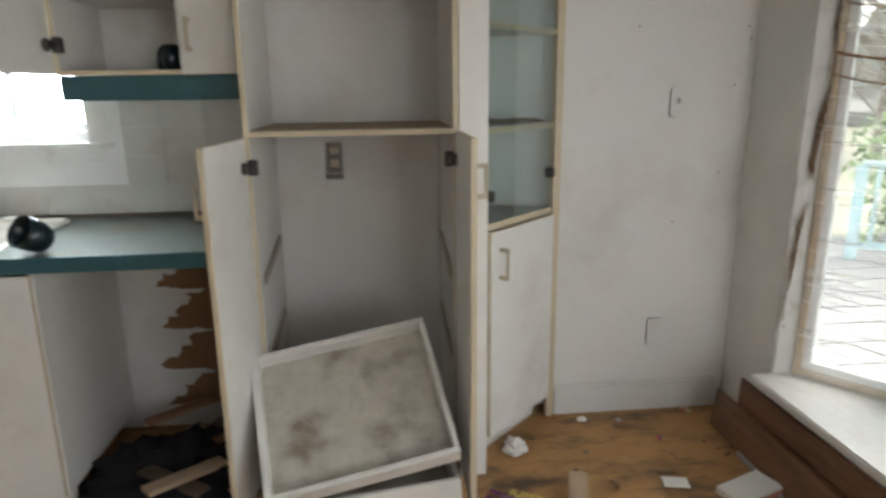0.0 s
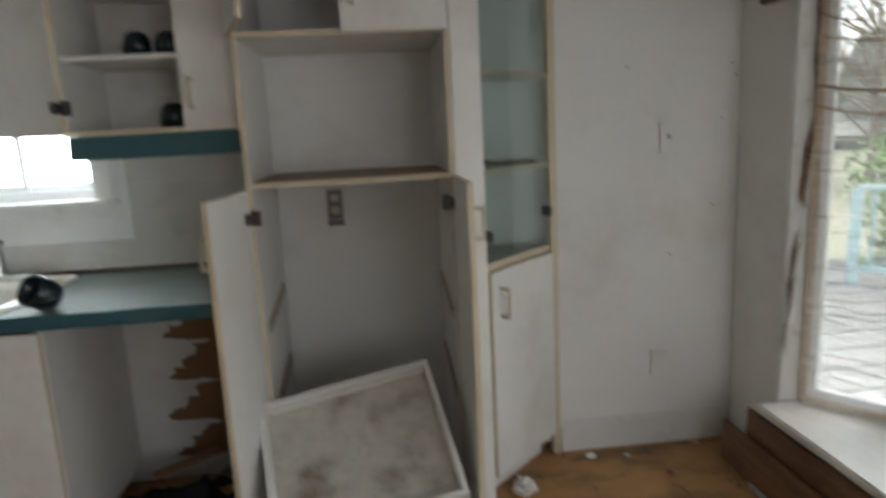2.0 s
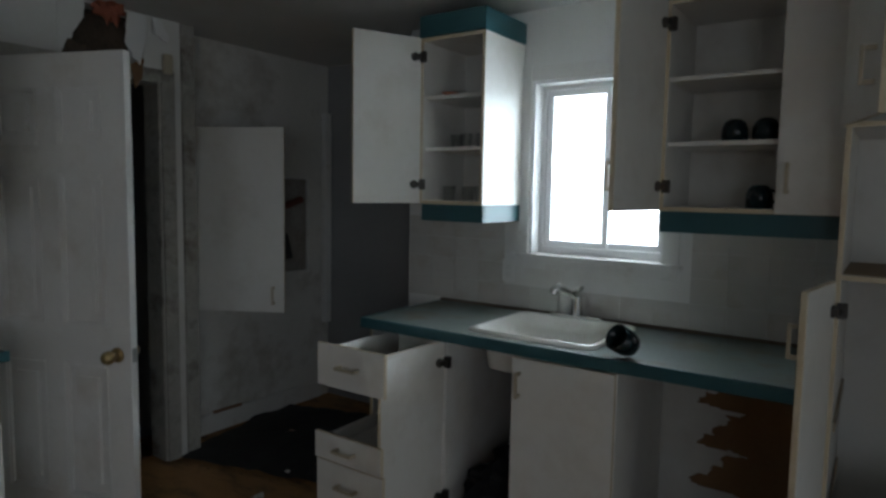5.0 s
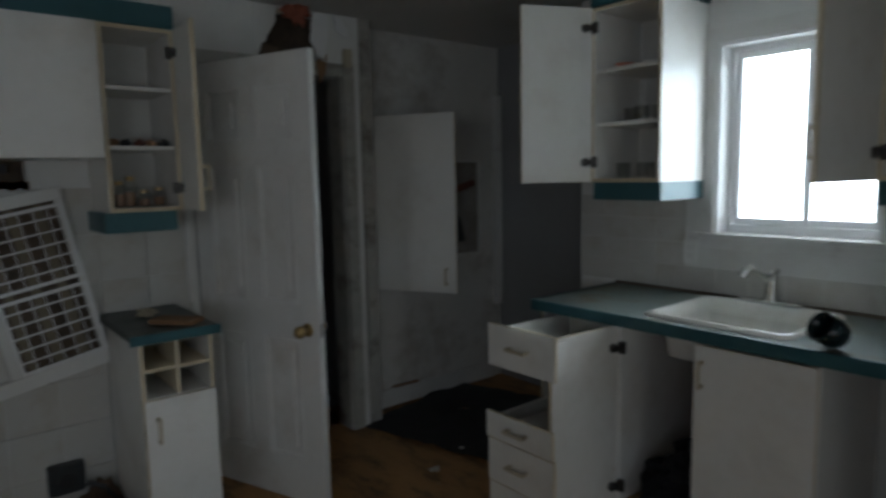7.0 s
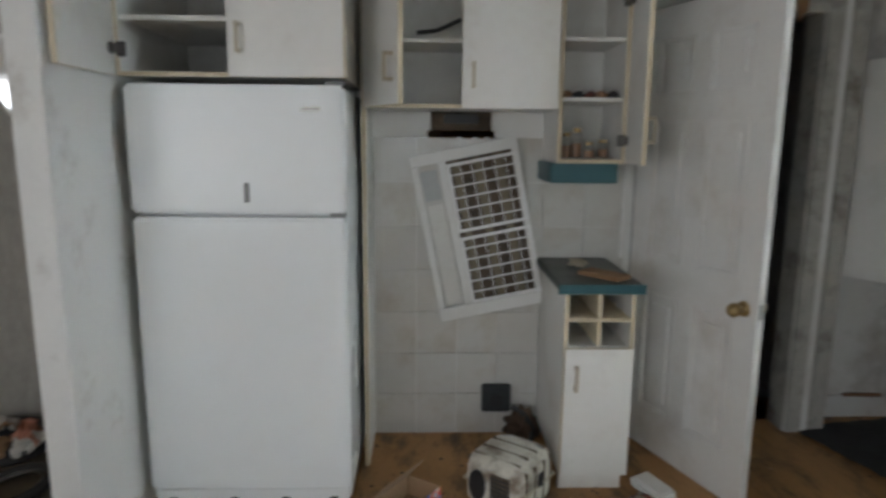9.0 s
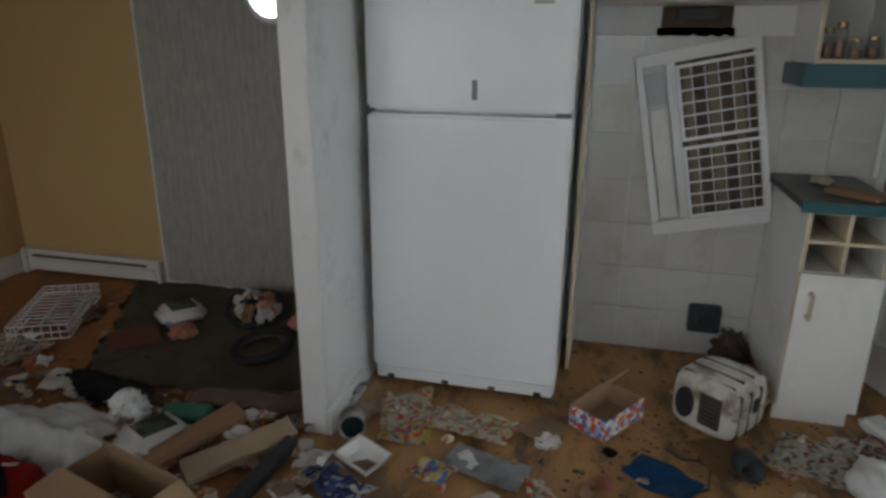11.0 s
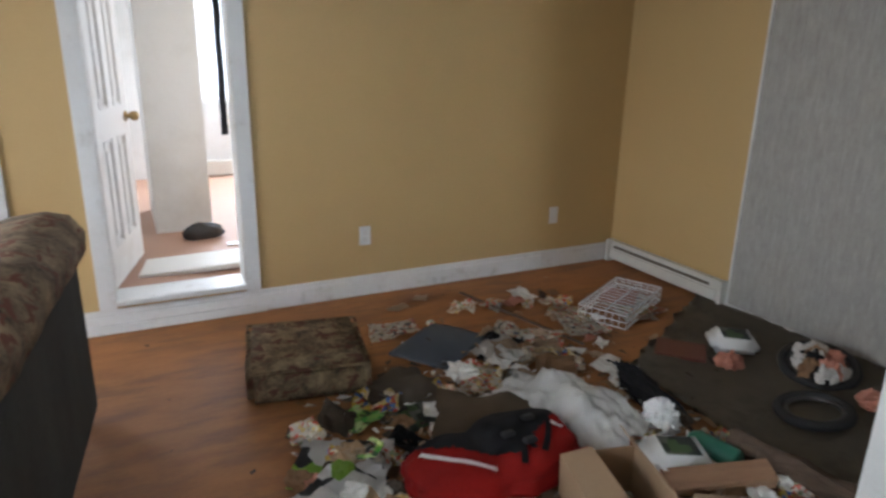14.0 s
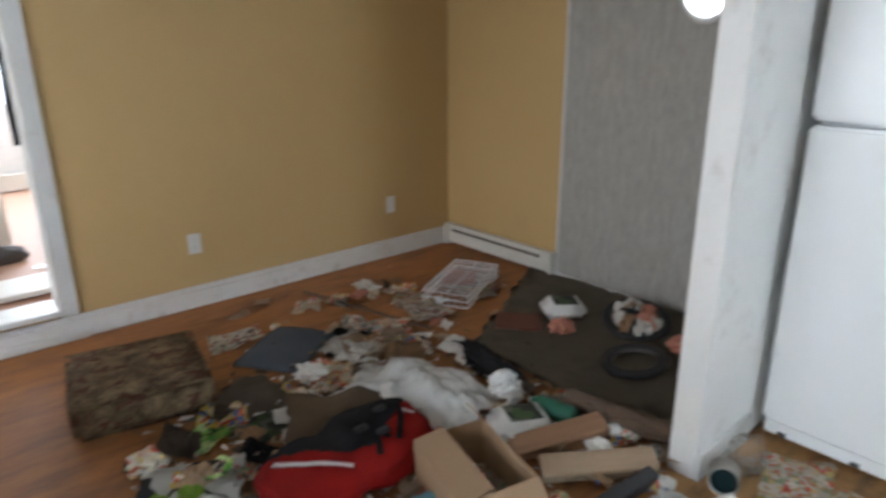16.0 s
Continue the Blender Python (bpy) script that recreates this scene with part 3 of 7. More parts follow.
# door and window trim
structure("trim_hall_door", boxes((XW + 0.001, 1.60, 0, XW + 0.018, 1.675, 2.12), (XW + 0.001, 0.69, 2.05, XW + 0.018, 1.60, 2.12), (XW - 0.139, 1.588, 0, XW + 0.001, 1.5995, 2.05), bevel=0.003), M_GRIMETRIM, "chipped grimy white door casing")
structure("trim_nook_corner", boxes((XW - 0.135, 1.724, 0, XW + 0.012, 1.80, CEIL - 0.003), bevel=0.004), M_GRIMETRIM, "grimy white corner post of the laundry nook")
structure("trim_nook_edge", boxes((-3.945, 2.93, 0.55, -3.90, 2.99, 2.05), bevel=0.004), M_TRIM, "white vertical trim strip in the nook")
structure("trim_back_door", boxes((-1.39, YN + 0.001, 0.13, -1.31, YN + 0.02, 2.24), (-0.66, YN + 0.001, 0.13, -0.58, YN + 0.02, 2.24), (-1.31, YN + 0.001, 2.15, -0.66, YN + 0.02, 2.24),
                            (-1.33, YN - 0.14, 0.15, -1.308, YN - 0.001, 2.15), (-0.662, YN - 0.14, 0.15, -0.64, YN - 0.001, 2.15), bevel=0.003), M_TRIM, "white casing round the back room doorway")
structure("trim_back_door_other", boxes((-0.27, YN + 0.001, 0.13, -0.19, YN + 0.02, 2.24), (0.75, YN + 0.001, 0.13, 0.83, YN + 0.02, 2.24), (-0.19, YN + 0.001, 2.15, 0.75, YN + 0.02, 2.24), (-0.192, YN - 0.14, 0.15, -0.17, YN - 0.001, 2.15), bevel=0.003), M_TRIM, "white casing round the second doorway")
structure("threshold_back_door", boxes((-1.308, YN - 0.169, 0.1505, -0.662, YN + 0.045, 0.18), (-0.188, YN - 0.169, 0.1505, 0.748, YN + 0.045, 0.18), bevel=0.004), M_TRIM, "worn white raised threshold")
bm = boxes((-3.92, YN + 0.001, 0, 1.2, YN + 0.016, 0.10), (-3.92, YN + 0.001, 0.10, 1.2, YN + 0.011, 0.128), bevel=0.003)
bm_box(bm, -1.42, YN + 0.017, 0, 1.2, YN + 0.03, 0.05, 0.003)
structure("baseboard_ochre", bm, M_TRIM, "white moulded baseboard with scuffs")
structure("baseboard_sink", boxes((0.43, YP - 0.015, 0, 1.17, YP - 0.001, 0.12), (0.43, YP - 0.011, 0.12, 1.17, YP - 0.001, 0.14), bevel=0.003), M_TRIM, "white baseboard under the plain wall")
structure("baseboard_partition", boxes((-3.05, -1.343, 0, -2.668, -1.330, 0.11), bevel=0.003), M_TRIM, "white baseboard on the partition")
structure("baseboard_laundry", boxes((-3.949, 1.81, 0, -3.935, 2.92, 0.12), bevel=0.003), M_TRIM, "dirty white baseboard of the laundry nook")
structure("panel_grey", boxes((XH + 0.002, -2.958, 0.0, XH + 0.012, -1.447, CEIL - 0.001)), M_GREYPANEL, "grey ribbed wall panelling")
bm = bmesh.new()
for k in range(36):
    y = -2.95 + k * 0.0415
    bm_box(bm, XH + 0.0125, y, 0.03, XH + 0.0145, y + 0.022, CEIL - 0.01, 0.001)
structure("panel_grey_ribs", bm, M_GREYPANEL, "fine vertical ribs of the grey panelling")
structure("trim_grey_panel", boxes((XH + 0.002, -2.972, 0.0, XH + 0.02, -2.957, CEIL - 0.002), (XH + 0.017, -2.955, 0.0, XH + 0.022, -1.45, 0.03)), M_TRIM, "thin white edge of the grey panelling")


def tile_wall(parent, cells, plane, at, off, t, gap=0.003):
    """Glazed tiles, one object each, sharing a mesh for each size."""
    made = {}
    for u0, u1, z0, z1 in cells:
        key = (round(u1 - u0, 3), round(z1 - z0, 3))
        if key not in made:
            w, h = key
            bm = bmesh.new()
            if plane == "x":
                bm_box(bm, 0, -w / 2 + gap / 2, -h / 2 + gap / 2, t, w / 2 - gap / 2, h / 2 - gap / 2)
            else:
                bm_box(bm, -w / 2 + gap / 2, -t, -h / 2 + gap / 2, w / 2 - gap / 2, 0, h / 2 - gap / 2)
            made[key] = mesh_of("tile", bm, M_TILE)
        ob = new("tile", made[key])
        ob.parent = parent
        c = ((u0 + u1) / 2, (z0 + z1) / 2)
        ob.location = (at + off, c[0], c[1]) if plane == "x" else (c[0], at - off, c[1])
        ob.rotation_euler = (random.uniform(-.003, .003), random.uniform(-.003, .003), 0)


# ---- windows ----
def window_frame(parent, plane, at, u0, u1, z0, z1, w, t, material, name="window_frame"):
    if plane == "y":
        bs = [(u0, at, z0, u1, at + t, z0 + w), (u0, at, z1 - w, u1, at + t, z1), (u0, at, z0 + w, u0 + w, at + t, z1 - w), (u1 - w, at, z0 + w, u1, at + t, z1 - w)]
    else:
        bs = [(at, u0, z0, at + t, u1, z0 + w), (at, u0, z1 - w, at + t, u1, z1), (at, u0, z0 + w, at + t, u0 + w, z1 - w), (at, u1 - w, z0 + w, at + t, u1, z1 - w)]
    return part(name, boxes(*bs, bevel=0.004), material, parent)


w1 = thing("window_1", "small white sliding kitchen window over the sink", "window")
w1["kind"] = "structure"
window_frame(w1, "y", YS + 0.085, -2.049, -1.391, 1.211, 2.049, 0.036, 0.07, M_VINYL)
window_frame(w1, "y", YS + 0.095, -2.012, -1.685, 1.248, 2.012, 0.03, 0.025, M_VINYL, "sash")
window_frame(w1, "y", YS + 0.122, -1.728, -1.428, 1.248, 2.012, 0.03, 0.025, M_VINYL, "sash")
part("liner", boxes((-2.0495, YS + 0.001, 1.2115, -2.035, YS + 0.084, 2.049), (-1.405, YS + 0.001, 1.2115, -1.3905, YS + 0.084, 2.049), (-2.035, YS + 0.001, 2.035, -1.405, YS + 0.084, 2.0495), bevel=0.002), M_VINYL, w1)
part("latch", boxes((-1.70, YS + 0.085, 1.60, -1.688, YS + 0.094, 1.68), bevel=0.002), M_PLASTICG, w1)
for a, b, y in ((-1.99, -1.70, 0.106), (-1.705, -1.45, 0.133)):
    g = part("pane", boxes((a, YS + y, 1.265, b, YS + y + 0.004, 1.995)), M_GLASS, w1)
    g.visible_shadow = False
part("casing", boxes((-2.12, YS - 0.014, 1.212, -2.049, YS - 0.001, 2.115), (-1.391, YS - 0.014, 1.212, -1.32, YS - 0.001, 2.115), (-2.049, YS - 0.014, 2.049, -1.391, YS - 0.001, 2.115), bevel=0.003), M_TRIM, w1)
part("window_sill", boxes((-2.14, YS - 0.03, 1.19, -1.30, YS - 0.001, 1.211), (-2.12, YS - 0.014, 1.14, -1.32, YS - 0.002, 1.189), bevel=0.003), M_TRIM, w1)

w2 = thing("window_2", "low bay window with beige frame behind crinkled plastic film", "window")
w2["kind"] = "structure"
YJ, XG = 2.08, 1.53            # inner jamb, middle glass
BAY = [Vector((1.285, 2.066, 0)), Vector((XG, 1.755, 0)), Vector((XG, 1.645, 0)), Vector((XG, 0.42, 0)), Vector((XG, 0.31, 0)), Vector((XG, -0.58, 0)), Vector((1.285, -0.88, 0))]


def bay_pane(p, q):
    """A glazed light of the bay between two plan points, with beige stops round a white sash."""
    d = q - p
    m = Matrix.Translation(p) @ Matrix.Rotation(math.atan2(d.y, d.x), 4, "Z")
    L, z0, z1 = d.length, 0.307, 2.10
    rim = lambda e, w, y0, y1: boxes((e, y0, z0 + e, L - e, y1, z0 + e + w), (e, y0, z1 - e - w, L - e, y1, z1 - e), (e, y0, z0 + e + w, e + w, y1, z1 - e - w), (L - e - w, y0, z0 + e + w, L - e, y1, z1 - e - w), bevel=0.003)
    part("stop", rim(0.0, 0.026, -0.012, 0.03), M_BROWNFRAME, w2, "beige wooden window stop", m)
    part("sash", rim(0.0265, 0.03, 0.002, 0.04), M_VINYL, w2, "white window sash", m)
    g = part("pane", boxes((0.05, 0.02, z0 + 0.05, L - 0.05, 0.024, z1 - 0.05)), M_GLASS, w2, m=m)
    g.visible_shadow = False


for i, j in ((0, 1), (2, 3), (4, 5), (5, 6)):
    bay_pane(BAY[i], BAY[j])
for i, j in ((1, 2), (3, 4)):
    part("mullion", boxes((XG - 0.02, BAY[j].y + 0.001, 0.306, XG + 0.05, BAY[i].y - 0.06, 2.10), bevel=0.006), M_VINYL, w2, "white painted mullion")
    part("mullion", boxes((XG - 0.026, BAY[i].y - 0.059, 0.306, XG + 0.05, BAY[i].y - 0.001, 2.10), bevel=0.006), M_BROWNFRAME, w2, "brown wooden mullion")
part("window_sill", boxes((1.115, -0.9, 0.272, 1.60, YJ - 0.002, 0.305), bevel=0.006), M_SILL, w2, "wide white painted sill with flaking paint")
part("head_board", boxes((XE + 0.002, -0.9, 2.101, 1.60, YJ - 0.002, 2.119)), M_TRIM, w2)
part("apron", boxes((1.36, -0.9, -0.13, 1.58, YJ - 0.002, 0.271)), M_TRIM, w2, "white boarding under the bay sill")
part("jamb_board", boxes((XE + 0.002, YJ - 0.013, 0.306, 1.30, YJ - 0.001, 2.10), bevel=0.003), M_TRIM, w2)

# Assumed window, never in view, sized for the lamp behind it.
w3 = thing("window_3", "plain white living room window, assumed out of view", "window")
w3["kind"] = "structure"
window_frame(w3, "x", XE + 0.05, -3.699, -1.501, 0.451, 2.099, 0.05, 0.06, M_VINYL)
# Added windows, openings that go with the back rooms' lamps.
for k, (a, b, z0, z1) in enumerate(((-2.28, -1.52, 0.9, 2.05), (1.52, 2.98, 0.9, 2.1))):
    w = thing("window_%d" % (k + 4), "white window added to light the back rooms", "window")
    w["kind"] = "structure"
    window_frame(w, "y", -7.66, a, b, z0, z1, 0.05, 0.05, M_VINYL)

# ---- outside ----
glow = bpy.data.materials.new("overcast_sky_glow")
glow.use_nodes = True
gn = glow.node_tree.nodes
gn.remove(gn["Principled BSDF"])
em = gn.new("ShaderNodeEmission")
em.inputs[0].default_value, em.inputs[1].default_value = (0.94, 0.97, 1.0, 1), 6.0
glow.node_tree.links.new(em.outputs[0], gn["Material Output"].inputs[0])
pale = glow.copy()
pale.name = "pale_sky_glow"
pale.node_tree.nodes["Emission"].inputs[1].default_value = 0.35
structure("backdrop_back_window", boxes((-5.0, -9.6, 0.0, 4.5, -9.58, 4.0)), pale, "glowing blank backdrop of overcast sky outside the added back windows")
structure("backdrop_kitchen_window", boxes((-4.4, 4.2, -0.4, 0.6, 4.22, 6.0)), glow, "blank white overcast sky outside the kitchen window")
tagged(new("ground", mesh_of("ground", boxes((-400, -400, -0.75, 400, 400, -0.60)), M_LAWN)), "pale patchy early spring lawn", kind="structure")
deck = thing("deck", "weathered grey deck outside the low window", "deck")
for k in range(30):
    y = -3.0 + k * 0.30
    part("plank", boxes((1.37, y, -0.17, 6.2, y + 0.285, -0.135)), M_DECK, deck)
for y in (-2.9, 1.5, 5.8):
    part("joist", boxes((1.5, y, -0.6, 6.3, y + 0.1, -0.171)), M_DECK, deck)


def railing(x0, y0, x1, y1, label):
    r = thing("deck_railing", label, "railing", group="deck railings")
    d = Vector((x1 - x0, y1 - y0, 0))
    n = max(2, int(d.length / 0.13))
    ang = math.atan2(d.y, d.x)
    place = Matrix.Translation((x0, y0, -0.135)) @ Matrix.Rotation(ang, 4, "Z")
    r.matrix_basis = place
    part("top_rail", boxes((0, -0.06, 0.84, d.length, 0.06, 0.875), bevel=0.004), M_RAIL, r)
    part("bottom_rail", boxes((0, -0.02, 0.10, d.length, 0.02, 0.16), bevel=0.004), M_RAIL, r)
    for k in range(n + 1):
        u = d.length * k / n
        big = k % 10 == 0
        s = 0.045 if big else 0.018
        part("post" if big else "baluster", boxes((u - s, -s, 0.0 if big else 0.14, u + s, s, 0.84)), M_RAIL, r)


railing(3.9, 5.1, 4.85, 4.4, "faded blue wooden deck railing")
railing(4.85, 4.4, 5.9, 1.0, "faded blue wooden deck railing along the deck's far side")


def bush(name, x, y, h, w, seed, label, leaf=True, n=1500):
    t = thing(name, label, "tree" if name == "tree" else "bush", Matrix.Translation((x, y, -0.6)))
    rnd = random.Random(seed)
    bm = bmesh.new()
    bm_cyl(bm, (0, 0, 0), (0, 0, h * 0.6), 0.04 * h / 2, 0.015 * h / 2, 8)
    tips = []
    for k in range(26 if leaf else 60):
        z = h * rnd.uniform(0.15, 0.75)
        a = rnd.uniform(0, 2 * math.pi)
        ln = w * rnd.uniform(0.25, 0.55)
        p = Vector((0, 0, z))
        q = p + Vector((math.cos(a) * ln, math.sin(a) * ln, h * rnd.uniform(0.05, 0.3)))
        bm_cyl(bm, p, q, 0.012 * h / 2, 0.004 * h / 2, 5)
        tips.append((p, q))
        if not leaf:
            for _ in range(4):
                u = p.lerp(q, rnd.uniform(0.4, 1))
                bm_cyl(bm, u, u + Vector((rnd.uniform(-.3, .3), rnd.uniform(-.3, .3), rnd.uniform(.1, .5))) * w * 0.4, 0.004 * h / 2, 0.0015 * h, 4)
    part("trunk", bm, M_TWIG, t)
    if leaf:
        vs, fs = [], []
        for _ in range(n):
            p, q = rnd.choice(tips)
            c = p.lerp(q, rnd.uniform(0.3, 1.15)) + Vector((rnd.gauss(0, .09), rnd.gauss(0, .09), rnd.gauss(0, .09))) * h * 0.6
            e1 = Vector((rnd.gauss(0, 1), rnd.gauss(0, 1), rnd.gauss(0, 1))).normalized() * h * 0.028
            e2 = Vector((rnd.gauss(0, 1), rnd.gauss(0, 1), rnd.gauss(0, 1))).normalized() * h * 0.018
            i = len(vs)
            vs += [c - e1, c + e2, c + e1, c - e2]
            fs.append((i, i + 1, i + 2, i + 3))
        me = bpy.data.meshes.new("crown")
        me.from_pydata([tuple(v) for v in vs], [], fs)
        me.materials.append(M_LEAF)
        ob = new("crown", me)
        ob.parent = t
    return t


bush("cedar_bush", 5.9, 5.9, 2.0, 2.4, 1, "dense green cedar bush behind the railing", n=4000)
bush("cedar_bush", 7.0, 4.3, 2.3, 3.2, 2, "tall green cedar bush beside the deck", n=4000)
bush("cedar_bush", 7.4, 0.6, 2.8, 2.6, 3, "green cedar bush beyond the railing", n=3000)
for k, (x, y, h) in enumerate(((13, 16, 7), (17, 13, 8), (10, 20, 6.5), (22, 18, 9), (9, 27, 8), (26, 8, 8), (15, 24, 8))):
    bush("tree", x, y, h, h * 0.7, 20 + k, "bare grey spring tree at the edge of the lawn", leaf=False)
hedge = bmesh.new()
for k in range(60):
    a = radians(4 + k * 1.6)
    r = 45 + 6 * math.sin(k * 1.7)
    b2 = lump(7, 7, 4 + 2 * math.sin(k * 2.3), 0.5, 2.2, k, 2)
    me = bpy.data.meshes.new("tmp")
    b2.to_mesh(me)
    b2.free()
    n0 = len(hedge.verts)
    hedge.from_mesh(me)
    hedge.verts.ensure_lookup_table()
    bmesh.ops.translate(hedge, vec=(r * math.cos(a), r * math.sin(a), -0.8), verts=hedge.verts[n0:])
    bpy.data.meshes.remove(me)
tagged(new("far_woods", mesh_of("far_woods", hedge, mat("far_woods_haze", (0.33, 0.31, 0.27), 0.95, (0.2, 0.2, 0.15), 0.8, 0.6, 6, 0.5))), "hazy grey-brown woods beyond the lawn", "woods", kind="stuff")

# ---- cabinets ----


def pull(parent, x, z, y=-0.018, vertical=True, length=0.105, m=None):
    """A rectangular loop pull."""
    bm = bmesh.new()
    L, s, o = length / 2, 0.0065, 0.028
    if vertical:
        bm_box(bm, x - s, y - o - 0.01, z - L, x + s, y - o, z + L, 0.003)
        for k in (-1, 1):
            bm_box(bm, x - s, y - o, z + k * (L - 0.008) - 0.007, x + s, y, z + k * (L - 0.008) + 0.007, 0.002)
    else:
        bm_box(bm, x - L, y - o - 0.01, z - s, x + L, y - o, z + s, 0.003)
        for k in (-1, 1):
            bm_box(bm, x + k * (L - 0.008) - 0.007, y - o, z - s, x + k * (L - 0.008) + 0.007, y, z + s, 0.002)
    return part("handle", bm, M_HANDLE, parent, "beige bar pull")


def panel_bm(w, h, t=0.018):
    """A door panel: white faces, yellowed edges. x 0..w, y -t..0, z 0..h."""
    bm = bmesh.new()
    bm_box(bm, 0, -t, 0, w, 0, h, 0.0015)
    for f in bm.faces:
        f.material_index = 0 if abs(f.normal.y) > 0.9 else 1
    return bm


def cabinet_door(parent, hinge_x, w, z0, h, side, angle, handle=None, y=0.0, tilt=0.0, hinges=True):
    """A door hung at hinge_x; side 'L' opens with its hinge on the left. angle 0 is shut."""
    bm = panel_bm(w, h)
    if side == "R":
        bmesh.ops.translate(bm, vec=(-w, 0, 0), verts=bm.verts)
    a = -angle if side == "L" else angle
    d = part("door", bm, [M_MEL, M_EDGE], parent, "white door with yellowed edges" + (", standing open" if angle > 20 else ""),
             Matrix.Translation((hinge_x, y - 0.002, z0)) @ Matrix.Rotation(radians(a), 4, "Z") @ Matrix.Rotation(radians(tilt), 4, "Y"))
    if handle:
        hx, hz = handle
        pull(d, hx if side == "L" else -hx, hz)
    if hinges and angle > 20:
        s = 1 if side == "L" else -1
        for z in (0.09, h - 0.09):
            b2 = bmesh.new()
            bm_cyl(b2, (s * 0.035, 0, z), (s * 0.035, 0.008, z), 0.02, n=14)
            bm_box(b2, s * 0.004, 0.004, z - 0.012, s * 0.055, 0.022, z + 0.012, 0.002)
            bm_box(b2, s * -0.012, 0.006, z - 0.025, s * 0.012, 0.034, z + 0.025, 0.003)
            part("hinge", b2, M_HINGE, d, "dark metal cup hinge")
    return d


def carcass(parent, w, d, h, shelves=(), t=0.016, back=True, bottom=True, top=True, x0=0.0, z0=0.0, dividers=(), edge=None):
    """Panels of a box cabinet, front edges yellowed. Front at y=0."""
    def piece(name, *b):
        bm = bmesh.new()
        bm_box(bm, *b, bevel=0.001)
        for f in bm.faces:
            f.material_index = 1 if f.normal.y < -0.9 else 0
        return part(name, bm, [M_MEL, edge or M_EDGE], parent)
    def shelf_piece(*b):
        return part("shelf", boxes(b, bevel=0.001), M_MEL, parent)
    piece("side_panel", x0, 0, z0, x0 + t, d, z0 + h)
    piece("side_panel", x0 + w - t, 0, z0, x0 + w, d, z0 + h)
    if top:
        piece("top_panel", x0 + t, 0, z0 + h - t, x0 + w - t, d, z0 + h)
    if bottom:
        piece("bottom_panel", x0 + t, 0, z0, x0 + w - t, d, z0 + t)
    if back:
        part("back_panel", boxes((x0 + t, d - 0.006, z0 + t * bottom, x0 + w - t, d, z0 + h - t * top)), M_MEL, parent)
    for z in shelves:
        shelf_piece(x0 + t, 0.02, z0 + z - t / 2, x0 + w - t, d - 0.008, z0 + z + t / 2)
    for x in dividers:
        piece("divider", x0 + x - t / 2, 0, z0 + t, x0 + x + t / 2, d - 0.008, z0 + h - t)


def strip(parent, *b, label="teal laminate strip", name="valance"):
    return part(name, boxes(b, bevel=0.002), M_TEAL, parent, label)


WESTWARD = Matrix.Rotation(radians(90), 4, "Z")   # turns a cabinet so that it stands on the fridge wall

# wall cabinets over the counter
c = thing("wall_cabinet", "white wall cabinet beside the window, its door standing open", "cabinet", Matrix.Translation((-2.45, 2.125, 0)), "wall cabinets")
carcass(c, 0.355, 0.372, 0.775, (0.26, 0.50), z0=1.45)
cabinet_door(c, 0.004, 0.345, 1.452, 0.775, "L", 114, (0.30, 0.12))
strip(c, 0.004, 0.012, 1.37, 0.352, 0.03, 1.449)
strip(c, 0.335, 0.031, 1.37, 0.352, 0.37, 1.449)
strip(c, -0.004, -0.008, 2.227, 0.36, 0.372, 2.325)

c = thing("wall_cabinet", "white wall cabinet with one open door and dark mugs inside", "cabinet", Matrix.Translation((-1.31, 2.125, 0)), "wall cabinets")
carcass(c, 0.60, 0.372, 0.775, (0.25, 0.49), z0=1.45)
cabinet_door(c, 0.004, 0.385, 1.452, 0.775, "L", 96, (0.34, 0.12))
cabinet_door(c, 0.596, 0.20, 1.452, 0.775, "R", 0, (0.165, 0.12))
strip(c, 0.004, 0.012, 1.37, 0.597, 0.03, 1.449)
strip(c, -0.004, -0.008, 2.227, 0.602, 0.372, 2.325)

# tall cabinet
M_RUNNER = mat("dull_drawer_runner", (0.42, 0.37, 0.29), 0.5, (0.25, 0.2, 0.14), 0.6, 8, 60, 0.1)
c = thing("tall_cabinet", "tall white cabinet with open doors and an empty niche", "cabinet", Matrix.Translation((-0.715, 1.99, 0)))
carcass(c, 0.68, 0.502, 0.59, (0.26,), z0=1.725)
carcass(c, 0.68, 0.502, 1.165, (), z0=0.09, back=False, top=False, bottom=True)
carcass(c, 0.68, 0.502, 0.469, (), z0=1.255, top=False)
cabinet_door(c, 0.004, 0.335, 1.727, 0.57, "L", 73, (0.29, 0.13))
cabinet_door(c, 0.676, 0.335, 1.727, 0.57, "R", 0, (0.295, 0.13))
cabinet_door(c, 0.004, 0.33, 0.10, 1.15, "L", 98, (0.29, 1.0))
cabinet_door(c, 0.668, 0.33, 0.10, 1.165, "R", 91, (0.29, 1.04))
part("niche_floor", boxes((0.017, 0.03, 1.2715, 0.663, 0.49, 1.274)), mat("worn_niche_floor", (0.3, 0.22, 0.13), 0.6, (0.16, 0.11, 0.06), 0.7, 5, 40, 0.1), c, "brown worn surface of the niche")
part("plinth", boxes((0.01, 0.05, 0.0, 0.67, 0.07, 0.089)), M_MEL, c)
for x in (0.018, 0.654):
    for z in (0.80, 0.50):
        part("runner", boxes((x, -0.19, -0.018, x + 0.008, 0.19, 0.018), bevel=0.002), M_RUNNER, c, m=Matrix.Translation((0, 0.235, z)) @ Matrix.Rotation(radians(9), 4, "X"))
bm = boxes((0.215, 0.488, 1.075, 0.275, 0.5, 1.195), bevel=0.003)
